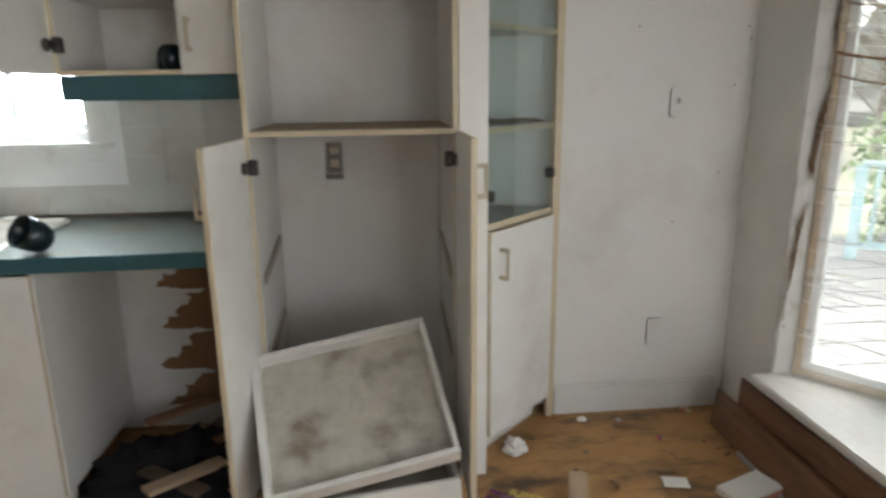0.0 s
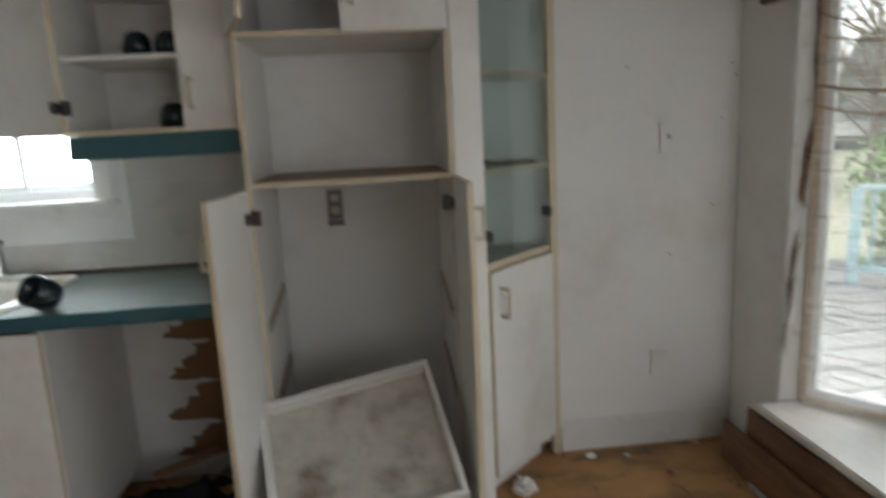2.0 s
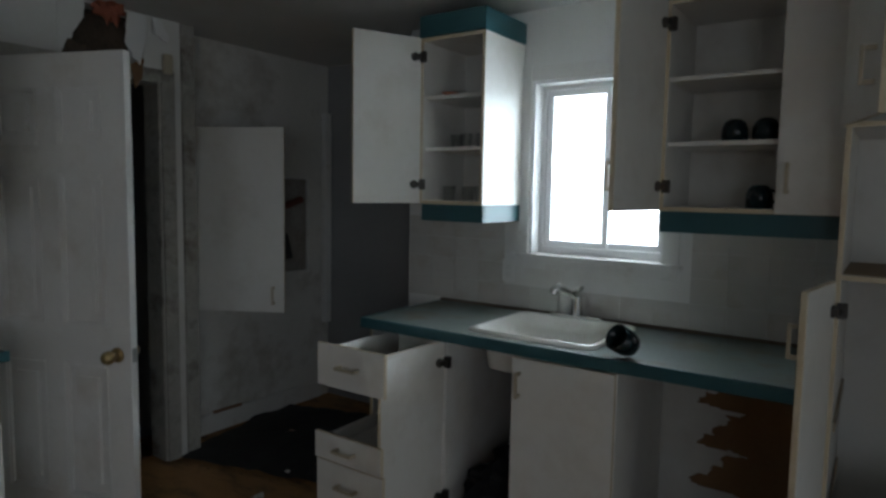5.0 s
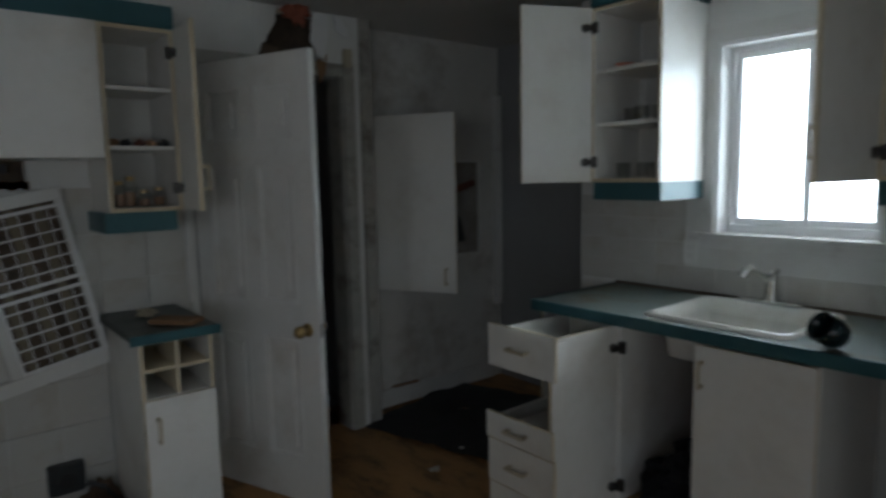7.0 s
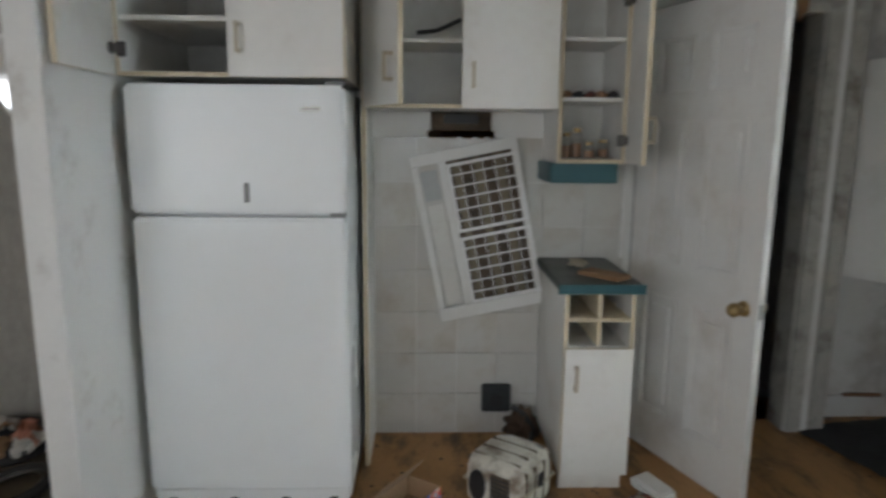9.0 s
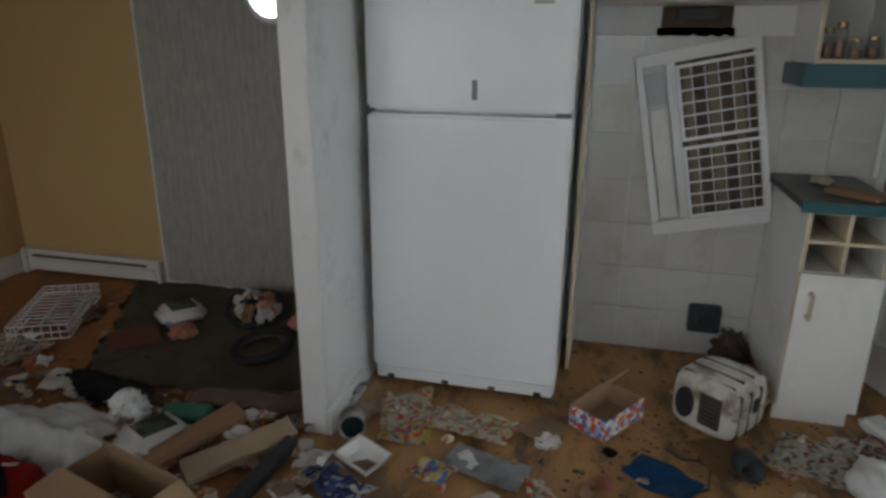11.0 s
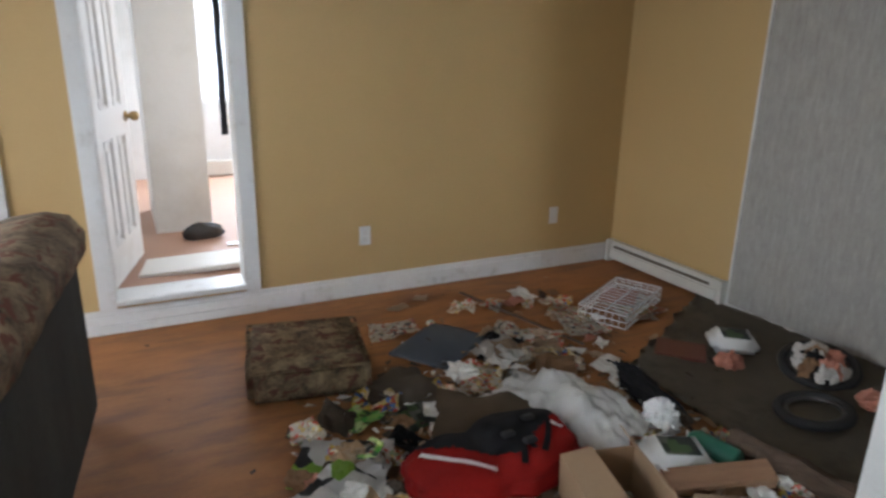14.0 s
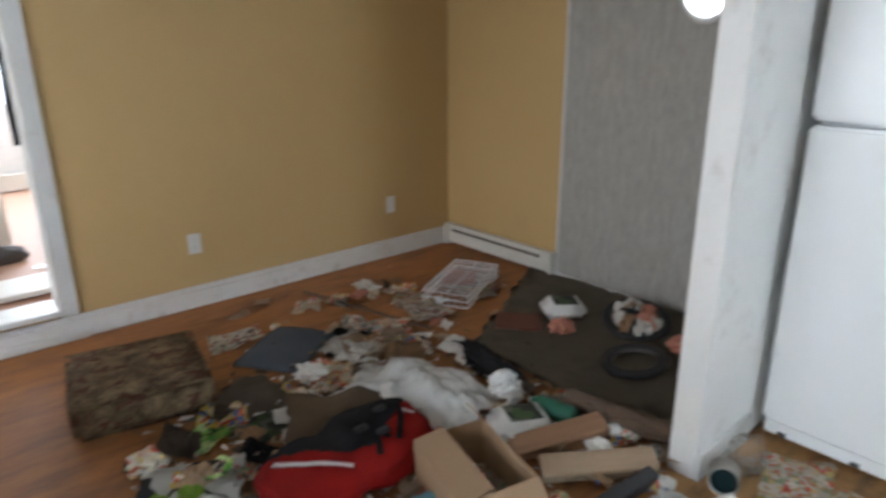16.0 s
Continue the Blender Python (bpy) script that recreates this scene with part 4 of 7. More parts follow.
bm_box(bm, 0.212, 0.478, 1.052, 0.278, 0.4875, 1.074, 0.003)
o = thing("wall_outlet", "grimy wall outlet inside the tall cabinet", "outlet", Matrix.Translation((-0.715, 1.99, 0)))
part("plate", bm, M_HINGE, o)
part("socket", boxes((0.228, 0.480, 1.15, 0.262, 0.4875, 1.178), (0.228, 0.480, 1.098, 0.262, 0.4875, 1.13), bevel=0.003), M_HANDLE, o)

# tilted trays hanging out of the tall cabinet
def tray(w, d, h, m, label):
    t = thing("drawer", label, "drawer", m, "loose drawers")
    part("bottom", boxes((0.012, 0.012, 0.02, w - 0.012, d - 0.012, 0.026)), mat("stained_drawer_bottom", (0.62, 0.60, 0.54), 0.6, (0.34, 0.3, 0.23), 0.7, 5, 40, 0.1, dirt=(0.15, 0.10, 0.055), dirt_amount=0.8, dirt_scale=5, dirt_lo=0.47), t, "stained white drawer bottom")
    for b in ((0, 0, 0, w, 0.018, h), (0, d - 0.018, 0, w, d, h), (0, 0.018, 0, 0.018, d - 0.018, h), (w - 0.018, 0.018, 0, w, d - 0.018, h)):
        part("drawer_side", boxes(b, bevel=0.003), M_MEL, t)
    return t


tray(0.595, 0.49, 0.085, pose(-0.655, 1.62, 0.17, 38, -9, 6), "dirty white drawer tipped forward out of the tall cabinet")
tray(0.59, 0.48, 0.12, pose(-0.65, 1.64, 0.04, 3, -4, 4), "white drawer pulled out at the cabinet's foot")

# filler and corner unit
c = thing("corner_cabinet", "angled white end cabinet with open shelves above", "cabinet")
A, B, Bk = Vector((0.068, 2.075, 0)), Vector((0.398, 2.405, 0)), Vector((0.068, 2.485, 0))


def wedge(z0, z1, inset=0.0):
    bm = bmesh.new()
    pts = [A + Vector((0.0, inset * 1.4, 0)), B + Vector((-inset * 1.2, 0, 0)), Bk]
    lo = [bm.verts.new((p.x, p.y, z0)) for p in pts]
    hi = [bm.verts.new((p.x, p.y, z1)) for p in pts]
    bm.faces.new(lo)
    bm.faces.new(hi)
    for i in range(3):
        bm.faces.new((lo[i], lo[(i + 1) % 3], hi[(i + 1) % 3], hi[i]))
    for f in bm.faces:
        f.normal_update()
        f.material_index = 1 if abs(f.normal.z) < 0.5 and f.normal.dot(Vector((0.78, -0.63, 0))) ** 2 > 0.6 else 0
    return bm


part("filler_panel", boxes((-0.033, 1.988, 0.0, 0.062, 2.006, 2.32), (0.048, 2.007, 0.0, 0.066, 2.485, 2.32), bevel=0.002), M_MEL, c)
part("worktop", wedge(0.905, 0.93), [M_COUNTER, M_EDGE], c, "pale grey-green triangular top")
for z in (1.245, 1.59, 1.93):
    part("shelf", wedge(z, z + 0.02), [M_MEL, M_EDGE], c)
part("top_panel", wedge(2.28, 2.32), [M_MEL, M_EDGE], c)
part("back_panel", boxes((0.068, 2.486, 0.93, 0.40, 2.494, 2.28)), mat("pale_green_white_panel", (0.66, 0.70, 0.68), 0.4, amount=0.3, scale=3, bump=0.03), c)
part("edge_post", boxes((0.392, 2.385, 0.0, 0.422, 2.43, 2.32), bevel=0.003), M_EDGE, c, "yellowed corner post")
d = (B - A)
ang = math.degrees(math.atan2(d.y, d.x))
dm = Matrix.Translation(A) @ Matrix.Rotation(radians(ang), 4, "Z")
door_ = part("door", panel_bm(d.length - 0.03, 0.80), [M_MEL, M_EDGE], c, "white door shut", dm @ Matrix.Translation((0.012, -0.002, 0.10)))
pull(door_, 0.055, 0.68, length=0.12)
part("plinth", boxes((0.03, 0.05, 0.0, d.length - 0.03, 0.07, 0.095)), M_MEL, c, m=dm)
gp = part("glass_door", boxes((0.012, -0.008, 0.94, d.length - 0.03, -0.003, 2.27), bevel=0.001), M_GREENGLASS, c, "pale green tinted glass door", dm)
gp.visible_shadow = False
for x, z in ((0.02, 1.03), (d.length - 0.03, 1.07)):
    part("hinge", boxes((x - 0.012, -0.02, z - 0.02, x + 0.012, 0.02, z + 0.02), bevel=0.004), M_HINGE, c, m=dm)
solid("plaster_lump", lump(0.09, 0.07, 0.06, 0.4, 2, 4, 3), M_PLASTICW, "broken white plaster lump under the corner cabinet", "rubble", Matrix.Translation((0.20, 2.12, 0)))
solid("board_scrap", sheet(0.26, 0.2, 8, 8, 0.02, 6, 12, 0.004), M_PALEWOOD, "splintered board lying on the shelf", "scrap", Matrix.Translation((0.2, 2.39, 1.266)))

# worktop, sink
bm = wall_with_holes("x", 0, 0.04, 1.868, 2.498, -2.57, -0.75, [(1.96, 2.40, -2.02, -1.49)])
bmesh.ops.rotate(bm, cent=(0, 0, 0), matrix=Matrix(((0, 0, 1), (0, 1, 0), (-1, 0, 0))), verts=bm.verts)
for v in bm.verts:
    v.co.z += 0.92 - 0.0
w = thing("worktop", "long grey-green laminate worktop with a teal edge", "worktop")
part("top", bm, M_COUNTER, w)
part("front_edge", boxes((-2.575, 1.856, 0.872, -0.75, 1.867, 0.921), (-2.582, 1.856, 0.872, -2.571, 2.498, 0.921), bevel=0.002), M_TEAL, w, "teal laminate edge")
part("back_seam", boxes((-2.57, 2.484, 0.921, -0.718, 2.498, 0.936), bevel=0.002), mat("grimy_seam", (0.16, 0.13, 0.1), 0.8, amount=0.5, scale=12), w, "grimy dark seam at the wall")


def sink():
    s = thing("sink", "white drop-in kitchen sink with a dirty rim", "sink")
    bm = bmesh.new()
    rings = []
    def ring(x0, x1, y0, y1, z, r, n=6):
        out = []
        for cx, cy, a0 in ((x1 - r, y1 - r, 0), (x0 + r, y1 - r, 90), (x0 + r, y0 + r, 180), (x1 - r, y0 + r, 270)):
            for k in range(n + 1):
                a = radians(a0 + 90 * k / n)
                out.append(bm.verts.new((cx + r * math.cos(a), cy + r * math.sin(a), z)))
        return out
    X0, X1, Y0, Y1 = -2.045, -1.465, 1.915, 2.45
    for dx, z, r in ((0, 0.922, 0.05), (0.006, 0.934, 0.05), (0.022, 0.937, 0.05), (0.034, 0.932, 0.05), (0.05, 0.88, 0.06), (0.062, 0.76, 0.07), (0.1, 0.745, 0.07)):
        back = 0.075 if dx > 0.03 else 0
        rings.append(ring(X0 + dx, X1 - dx, Y0 + dx, Y1 - dx - back, z, r))
    for a, b in zip(rings, rings[1:]):
        for i in range(len(a)):
            bm.faces.new((a[i], a[(i + 1) % len(a)], b[(i + 1) % len(a)], b[i]))
    bm.faces.new(rings[-1])
    part("basin", bm, M_CERAMIC, s, smooth=True)
    bm = bmesh.new()
    bm_cyl(bm, (-1.76, 2.13, 0.7455), (-1.76, 2.13, 0.752), 0.045, n=20)
    part("drain", bm, M_METAL, s)
    f = thing("faucet", "chrome kitchen faucet with a single lever", "faucet", Matrix.Translation((-1.75, 2.42, 0.937)))
    part("base_plate", boxes((-0.13, -0.028, 0, 0.13, 0.028, 0.014), bevel=0.006), M_CHROME, f)
    bm = bmesh.new()
    bm_cyl(bm, (0, 0, 0.014), (0, 0, 0.10), 0.028, 0.022)
    bm_cyl(bm, (0, 0, 0.10), (0, 0, 0.125), 0.026, 0.018)
    part("body", bm, M_CHROME, f, smooth=False)
    bm = bmesh.new()
    bm_tube(bm, [(0, 0, 0.085), (-0.025, -0.03, 0.115), (-0.05, -0.06, 0.135), (-0.066, -0.08, 0.15)], 0.016, 10)
    bm_tube(bm, [(-0.055, -0.066, 0.15), (-0.072, -0.088, 0.135), (-0.078, -0.096, 0.115)], 0.019, 10)
    part("spout", bm, M_CHROME, f)
    bm = bmesh.new()
    bm_tube(bm, [(0, 0, 0.12), (0.012, -0.005, 0.138), (0.03, -0.015, 0.143)], 0.011, 8)
    part("lever", bm, M_CHROME, f)

sink()


def mug(m, label, handle=True, r=0.043, h=0.09):
    g = thing("mug", label, "mug", m, "dark mugs")
    bm = bmesh.new()
    lathe(bm, [(r * 0.45, 0), (r * 0.6, 0.004), (r * 0.82, h * 0.16), (r * 0.98, h * 0.42), (r * 1.02, h), (r * 0.92, h), (r * 0.9, h * 0.5), (r * 0.6, 0.015)], 24)
    part("body", bm, M_TEALP, g, smooth=True)
    if handle:
        bm = bmesh.new()
        bm_tube(bm, [(r * 0.9, 0, h * 0.2), (r * 1.55, 0, h * 0.3), (r * 1.65, 0, h * 0.6), (r * 0.95, 0, h * 0.8)], 0.006, 8)
        part("handle", bm, M_TEALP, g)


mug(pose(-1.325, 1.955, 0.9505, 60, 0, -30), "dark teal mug lying on its side on the worktop", False, r=0.05, h=0.098)
for x, z in ((-1.08, 1.949), (-0.975, 1.949), (-0.985, 1.467)):
    zz = 1.45 + 0.25 + 0.008 if z > 1.9 else 1.467
    mug(pose(x, 2.25, zz + 0.085, 180, 0, random.uniform(0, 90)), "dark mug turned upside down on the shelf", r=0.046, h=0.085)


def cup(m, label, r=0.033, h=0.07):
    bm = bmesh.new()
    lathe(bm, [(r * 0.8, 0), (r, h), (r * 0.93, h), (r * 0.72, 0.006)], 18)
    solid("drinking_glass", bm, M_JAR, label, "glass", m, "glasses", smooth=True)


for z in (1.467, 1.719):
    for x in (-2.36, -2.27, -2.19):
        cup(Matrix.Translation((x, 2.25 + random.uniform(-.03, .08), z)), "clear drinking glass on the cabinet shelf")
solid("plate", (lambda b: (lathe(b, [(0.03, 0), (0.05, 0.004), (0.085, 0.014), (0.083, 0.017), (0.05, 0.008)], 28), b)[1])(bmesh.new()), M_JAR, "small glass plate on the upper shelf", "plate", Matrix.Translation((-2.28, 2.27, 1.96)), smooth=True)
solid("red_dish", (lambda b: (lathe(b, [(0.02, 0), (0.04, 0.012), (0.042, 0.016), (0.02, 0.006)], 22), b)[1])(bmesh.new()), M_PINK, "small red dish on the upper shelf", "dish", Matrix.Translation((-2.33, 2.2, 1.96)), smooth=True)

# base cabinets
c = thing("drawer_cabinet", "white drawer cabinet with drawers pulled out", "cabinet", Matrix.Translation((-2.55, 1.89, 0)))
carcass(c, 0.42, 0.59, 0.78, (), z0=0.09, top=False)
part("plinth", boxes((0.01, 0.05, 0.0, 0.41, 0.07, 0.089)), M_MEL, c)
for z0, z1, out in ((0.705, 0.882, 0.37), (0.40, 0.512, 0.385), (0.205, 0.39, 0.375), (0.095, 0.198, 0.37)):
    d = part("drawer_front", panel_bm(0.36, z1 - z0), [M_MEL, M_EDGE], c, "white drawer front", Matrix.Translation((0.055, -out, z0)))
    pull(d, 0.18, (z1 - z0) * 0.52, vertical=False, length=0.11)
    if z0 != 0.205:
        part("drawer_box", boxes((0.065, -out + 0.001, z0 + 0.02, 0.079, -out + 0.5, z1 - 0.03), (0.391, -out + 0.001, z0 + 0.02, 0.405, -out + 0.5, z1 - 0.03), (0.079, -out + 0.001, z0 + 0.02, 0.391, -out + 0.5, z0 + 0.028), (0.079, -out + 0.486, z0 + 0.028, 0.391, -out + 0.5, z1 - 0.03)), M_MEL, c)

c = thing("sink_cabinet", "white sink cabinet, one door open and one shut", "cabinet", Matrix.Translation((-2.128, 1.89, 0)))
carcass(c, 0.77, 0.59, 0.78, (), z0=0.09, top=False, back=False, edge=M_MEL)
part("floor_liner", boxes((0.017, 0.02, 0.1065, 0.753, 0.58, 0.109)), M_FLOORK, c, "rotten stained cabinet bottom")
part("plinth", boxes((0.01, 0.05, 0.0, 0.76, 0.07, 0.089)), M_MEL, c)
cabinet_door(c, 0.004, 0.385, 0.095, 0.775, "L", 94, None)
cabinet_door(c, 0.766, 0.42, 0.095, 0.765, "R", 0, (0.385, 0.66))
bm = bmesh.new()
bm_tube(bm, [(-1.76, 2.13, 0.744), (-1.76, 2.13, 0.52), (-1.76, 2.2, 0.46), (-1.70, 2.3, 0.46), (-1.70, 2.49, 0.5)], 0.02, 10)
solid("drain_pipe", bm, M_BLACK, "dark drain pipe under the sink", "pipe")
bm = bmesh.new()
bm_tube(bm, [(-1.98, 2.44, 0.10), (-1.98, 2.42, 0.5), (-1.92, 2.35, 0.62), (-1.86, 2.40, 0.5), (-1.84, 2.45, 0.12)], 0.012, 8)
solid("red_hose", bm, mat("red_rubber_hose", (0.3, 0.02, 0.015), 0.5, amount=0.4, scale=8), "red water hose under the sink", "hose")

bm = bmesh.new()
lathe(bm, [(0.02, 0), (0.048, 0.004), (0.05, 0.20), (0.02, 0.25), (0.014, 0.28)], 18)
ex = thing("red_canister", "red pressure canister with a black cap under the sink", "canister", pose(-1.84, 2.13, 0.31, 10, 0, 0))
part("bottle", bm, mat("red_canister_paint", (0.2, 0.014, 0.01), 0.4, amount=0.4, scale=6), ex, smooth=True)
bm = bmesh.new()
lathe(bm, [(0.016, 0.281), (0.03, 0.285), (0.03, 0.33), (0.01, 0.34)], 14)
part("cap", bm, M_BLACK, ex)
solid("black_sack", lump(0.34, 0.36, 0.24, 0.45, 2.5, 77, 4, sharp=0.3), M_BLACKCLOTH, "black rubbish sack under the sink", "bag", Matrix.Translation((-1.88, 2.08, 0.11)))

# open bay beside the tall cabinet: peeled wall, rubbish
bm = bmesh.new()
NU, NV = 70, 110
for i in range(NU):
    for j in range(NV):
        u, v = (i + 0.5) / NU, (j + 0.5) / NV
        rise = ((0.1 + 0.68 * v + 0.05 * u + 0.01 * noise.noise(Vector((u * 9, v * 3, 2.2))) - 0.10) / 0.178) % 1.0
        left = 0.14 + 0.33 * (0.35 * rise + 0.65 * math.floor(rise * 3.4) / 3) + 0.05 * noise.fractal(Vector((u * 3.2, v * 12, 3.3)), 0.8, 2.0, 4)
        if u > left:
            x0, x1 = -1.30 + 0.58 * i / NU, -1.30 + 0.58 * (i + 1) / NU
            z0, z1 = 0.1 + 0.68 * j / NV, 0.1 + 0.68 * (j + 1) / NV
            bm.faces.new([bm.verts.new(p) for p in ((x0, 2.496, z0), (x1, 2.496, z0), (x1, 2.496, z1), (x0, 2.496, z1))])
bmesh.ops.remove_doubles(bm, verts=bm.verts, dist=1e-5)
structure("peeled_wall_patch", bm, M_PEEL, "bare brown board where the wall covering has peeled")
for k in range(9):
    solid("board_scrap", boxes((-0.14, -0.03, 0, 0.14, 0.03, 0.018), bevel=0.002), [M_PALEWOOD, M_PLANK, M_HOLE][k % 3], "broken board scrap in the open cupboard bay", "scrap",
          pose(-1.05 + random.uniform(-.2, .2), 2.1 + random.uniform(-.2, .3), 0.004 + 0.02 * k, random.uniform(-6, 6), random.uniform(-6, 6), random.uniform(0, 180)), "bay scraps")
solid("dark_bag", lump(0.5, 0.4, 0.14, 0.5, 2.5, 8, 4, sharp=0.3), M_BLACKCLOTH, "crumpled dark bag in the open cupboard bay", "bag", Matrix.Translation((-1.08, 2.05, 0)))

# ---- fridge wall ----
def fridge():
    f = thing("fridge", "white top-freezer fridge with a scuffed foot", "fridge", Matrix.Translation((-3.065, -1.305, 0)) @ WESTWARD)
    W, D = 0.775, 0.66
    part("body", boxes((0.006, 0.075, 0.02, W - 0.006, D, 1.645), bevel=0.008), M_FRIDGE, f)
    part("gasket", boxes((0.012, 0.062, 0.10, W - 0.012, 0.0745, 1.17), (0.012, 0.062, 1.20, W - 0.012, 0.0745, 1.64)), M_GASKET, f, "grey door gasket")
    part("freezer_door", boxes((0, 0, 1.195, W, 0.062, 1.65), bevel=0.012), M_FRIDGE, f, "white freezer door")
    part("fridge_door", boxes((0, 0, 0.105, W, 0.062, 1.178), bevel=0.012), M_FRIDGE, f, "white fridge door")
    part("hinge_cover", boxes((W - 0.06, 0.0, 1.179, W - 0.005, 0.05, 1.194), bevel=0.003), M_GASKET, f)
    part("hinge_cover", boxes((W - 0.07, 0.02, 1.651, W, 0.09, 1.664), bevel=0.003), M_GASKET, f)
    part("nameplate", boxes((W - 0.155, -0.003, 1.56, W - 0.085, -0.0005, 1.575), bevel=0.001), M_METAL, f, "small grey nameplate")
    part("nameplate_bar", boxes((W - 0.15, -0.0045, 1.565, W - 0.09, -0.0032, 1.569)), M_GASKET, f)
    part("handle_scar", boxes((0.41, -0.003, 1.235, 0.43, -0.0005, 1.305), bevel=0.001), M_GASKET, f, "grey scar where the handle was")
    part("kick_plate", boxes((0.01, 0.02, 0.045, W - 0.01, 0.06, 0.098), bevel=0.003), M_FRIDGE, f)
    for x in (0.06, 0.3, 0.5, 0.69):
        part("clip", boxes((x, 0.012, 0.05, x + 0.03, 0.0195, 0.065), bevel=0.002), M_BLACK, f)
    for x in (0.05, W - 0.09):
        for y in (0.09, D - 0.1):
            part("foot", boxes((x, y, 0.0, x + 0.04, y + 0.04, 0.021)), M_BLACK, f)


fridge()
c = thing("fridge_cabinet", "white cabinet above the fridge, one door open", "cabinet", Matrix.Translation((-3.08, -1.325, 0)) @ WESTWARD)
carcass(c, 0.80, 0.685, 0.60, (0.2,), z0=1.675)
cabinet_door(c, 0.004, 0.39, 1.675, 0.60, "L", 88, (0.34, 0.13))
cabinet_door(c, 0.796, 0.40, 1.675, 0.60, "R", 0, (0.36, 0.13))
strip(c, -0.004, -0.006, 2.277, 0.804, 0.685, 2.326)
g = thing("gable_panel", "tall white side panel beside the fridge with yellow edge", "panel")
bm = boxes((-3.768, -0.508, 0, -3.44, -0.49, 2.21), bevel=0.001)
for f in bm.faces:
    f.material_index = 1 if f.normal.x > 0.9 else 0
part("panel", bm, [M_MEL, M_EDGE], g)

c = thing("wall_cabinet", "white wall cabinet over the missing stove, one door ajar", "cabinet", Matrix.Translation((-3.42, -0.487, 0)) @ WESTWARD, "wall cabinets")
carcass(c, 0.79, 0.348, 0.527, (0.27,), z0=1.59)
cabinet_door(c, 0.004, 0.392, 1.59, 0.525, "L", 66, (0.34, 0.13))
cabinet_door(c, 0.786, 0.395, 1.59, 0.525, "R", 0, (0.35, 0.13))
strip(c, -0.004, -0.006, 2.1175, 0.794, 0.348, 2.21)
c = thing("wall_cabinet", "narrow open white wall cabinet with jars", "cabinet", Matrix.Translation((-3.42, 0.305, 0)) @ WESTWARD, "wall cabinets")
carcass(c, 0.285, 0.348, 0.747, (0.262, 0.502), z0=1.37)
cabinet_door(c, 0.283, 0.27, 1.375, 0.737, "R", 86, (0.235, 0.13))
strip(c, -0.02, 0.02, 1.285, 0.265, 0.348, 1.369)
strip(c, -0.002, -0.006, 2.1175, 0.29, 0.348, 2.21)


def jar(x, y, z, h, r, label):
    j = thing("spice_jar", label, "jar", Matrix.Translation((x, y, z)), "jars")
    bm = bmesh.new()
    lathe(bm, [(r * 0.9, 0), (r, 0.008), (r, h * 0.75), (r * 0.7, h * 0.85)], 16)
    part("glass", bm, M_JAR, j, smooth=True)
    bm = bmesh.new()
    lathe(bm, [(r * 0.8, 0.004), (r * 0.85, 0.01), (r * 0.85, h * 0.5)], 14)
    part("contents", bm, M_PLANK, j)
    bm = bmesh.new()
    lathe(bm, [(r * 0.75, h * 0.851), (r * 0.75, h), (r * 0.6, h)], 16)
    part("lid", bm, M_BRASS, j, "dull yellow lid")


for x, y, h in ((-3.5, 0.36, 0.11), (-3.53, 0.41, 0.13), (-3.49, 0.455, 0.07), (-3.55, 0.53, 0.08)):
    jar(x, y, 1.387, h, 0.024, "dusty spice jar on the lower shelf")
for k in range(5):
    solid("trinket", lump(0.06, 0.05, 0.03, 0.4, 3, 30 + k, 2), [M_PLANK, M_BLACK, M_BRICK][k % 3], "small dark trinket on the shelf", "trinket", Matrix.Translation((-3.5, 0.35 + k * 0.05, 1.641)), "trinkets")
bm = bmesh.new()
bm_tube(bm, [(-3.52, -0.28, 1.90), (-3.5, -0.2, 1.905), (-3.49, -0.14, 1.93), (-3.47, -0.10, 1.945)], 0.009, 6)
solid("cable_end", bm, M_BLACK, "black cable end on the shelf", "cable")

# hole for the extractor: a dark plate painted as its shaded inside
bm = boxes((XW + 0.014, -0.22, 1.50, XW + 0.02, 0.06, 1.588))
solid("wall_hole", bm, M_HOLE, "dark plate for the shade in the tiled wall's torn vent hole", "hole")
solid("vent_flange", boxes((XW + 0.021, -0.16, 1.535, XW + 0.07, 0.0, 1.575), bevel=0.004), M_BLACK, "black vent flange in the torn hole", "vent")
bm = bmesh.new()
prev = None
for k in range(30):
    y = -0.235 + 0.31 * k / 29
    h0 = 1.492 + 0.016 * noise.noise(Vector((y * 30, 1, 1)))
    p = [bm.verts.new((XW + 0.0205, y, h0 - 0.022 + 0.012 * noise.noise(Vector((y * 40, 5, 1))))), bm.verts.new((XW + 0.0205, y, h0 + 0.012))]
    if prev:
        bm.faces.new((prev[0], p[0], p[1], prev[1]))
    prev = p
bmesh.ops.solidify(bm, geom=bm.faces[:], thickness=0.006)
solid("torn_plaster", bm, M_PEEL, "torn brown plaster edge under the vent hole", "plaster")

# narrow base cabinet with bottle rack
c = thing("bottle_rack_cabinet", "narrow white base cabinet with a four-hole bottle rack", "cabinet", Matrix.Translation((-3.205, 0.318, 0)) @ WESTWARD)
carcass(c, 0.285, 0.56, 0.79, (0.545,), z0=0.085)
part("rack_shelf", boxes((0.017, 0.0, 0.748, 0.268, 0.4, 0.76)), M_EDGE, c)
part("rack_divider", boxes((0.136, 0.0, 0.645, 0.149, 0.4, 0.747), (0.136, 0.0, 0.761, 0.149, 0.4, 0.858)), M_EDGE, c)
cabinet_door(c, 0.003, 0.279, 0.09, 0.55, "L", 0, (0.045, 0.43))
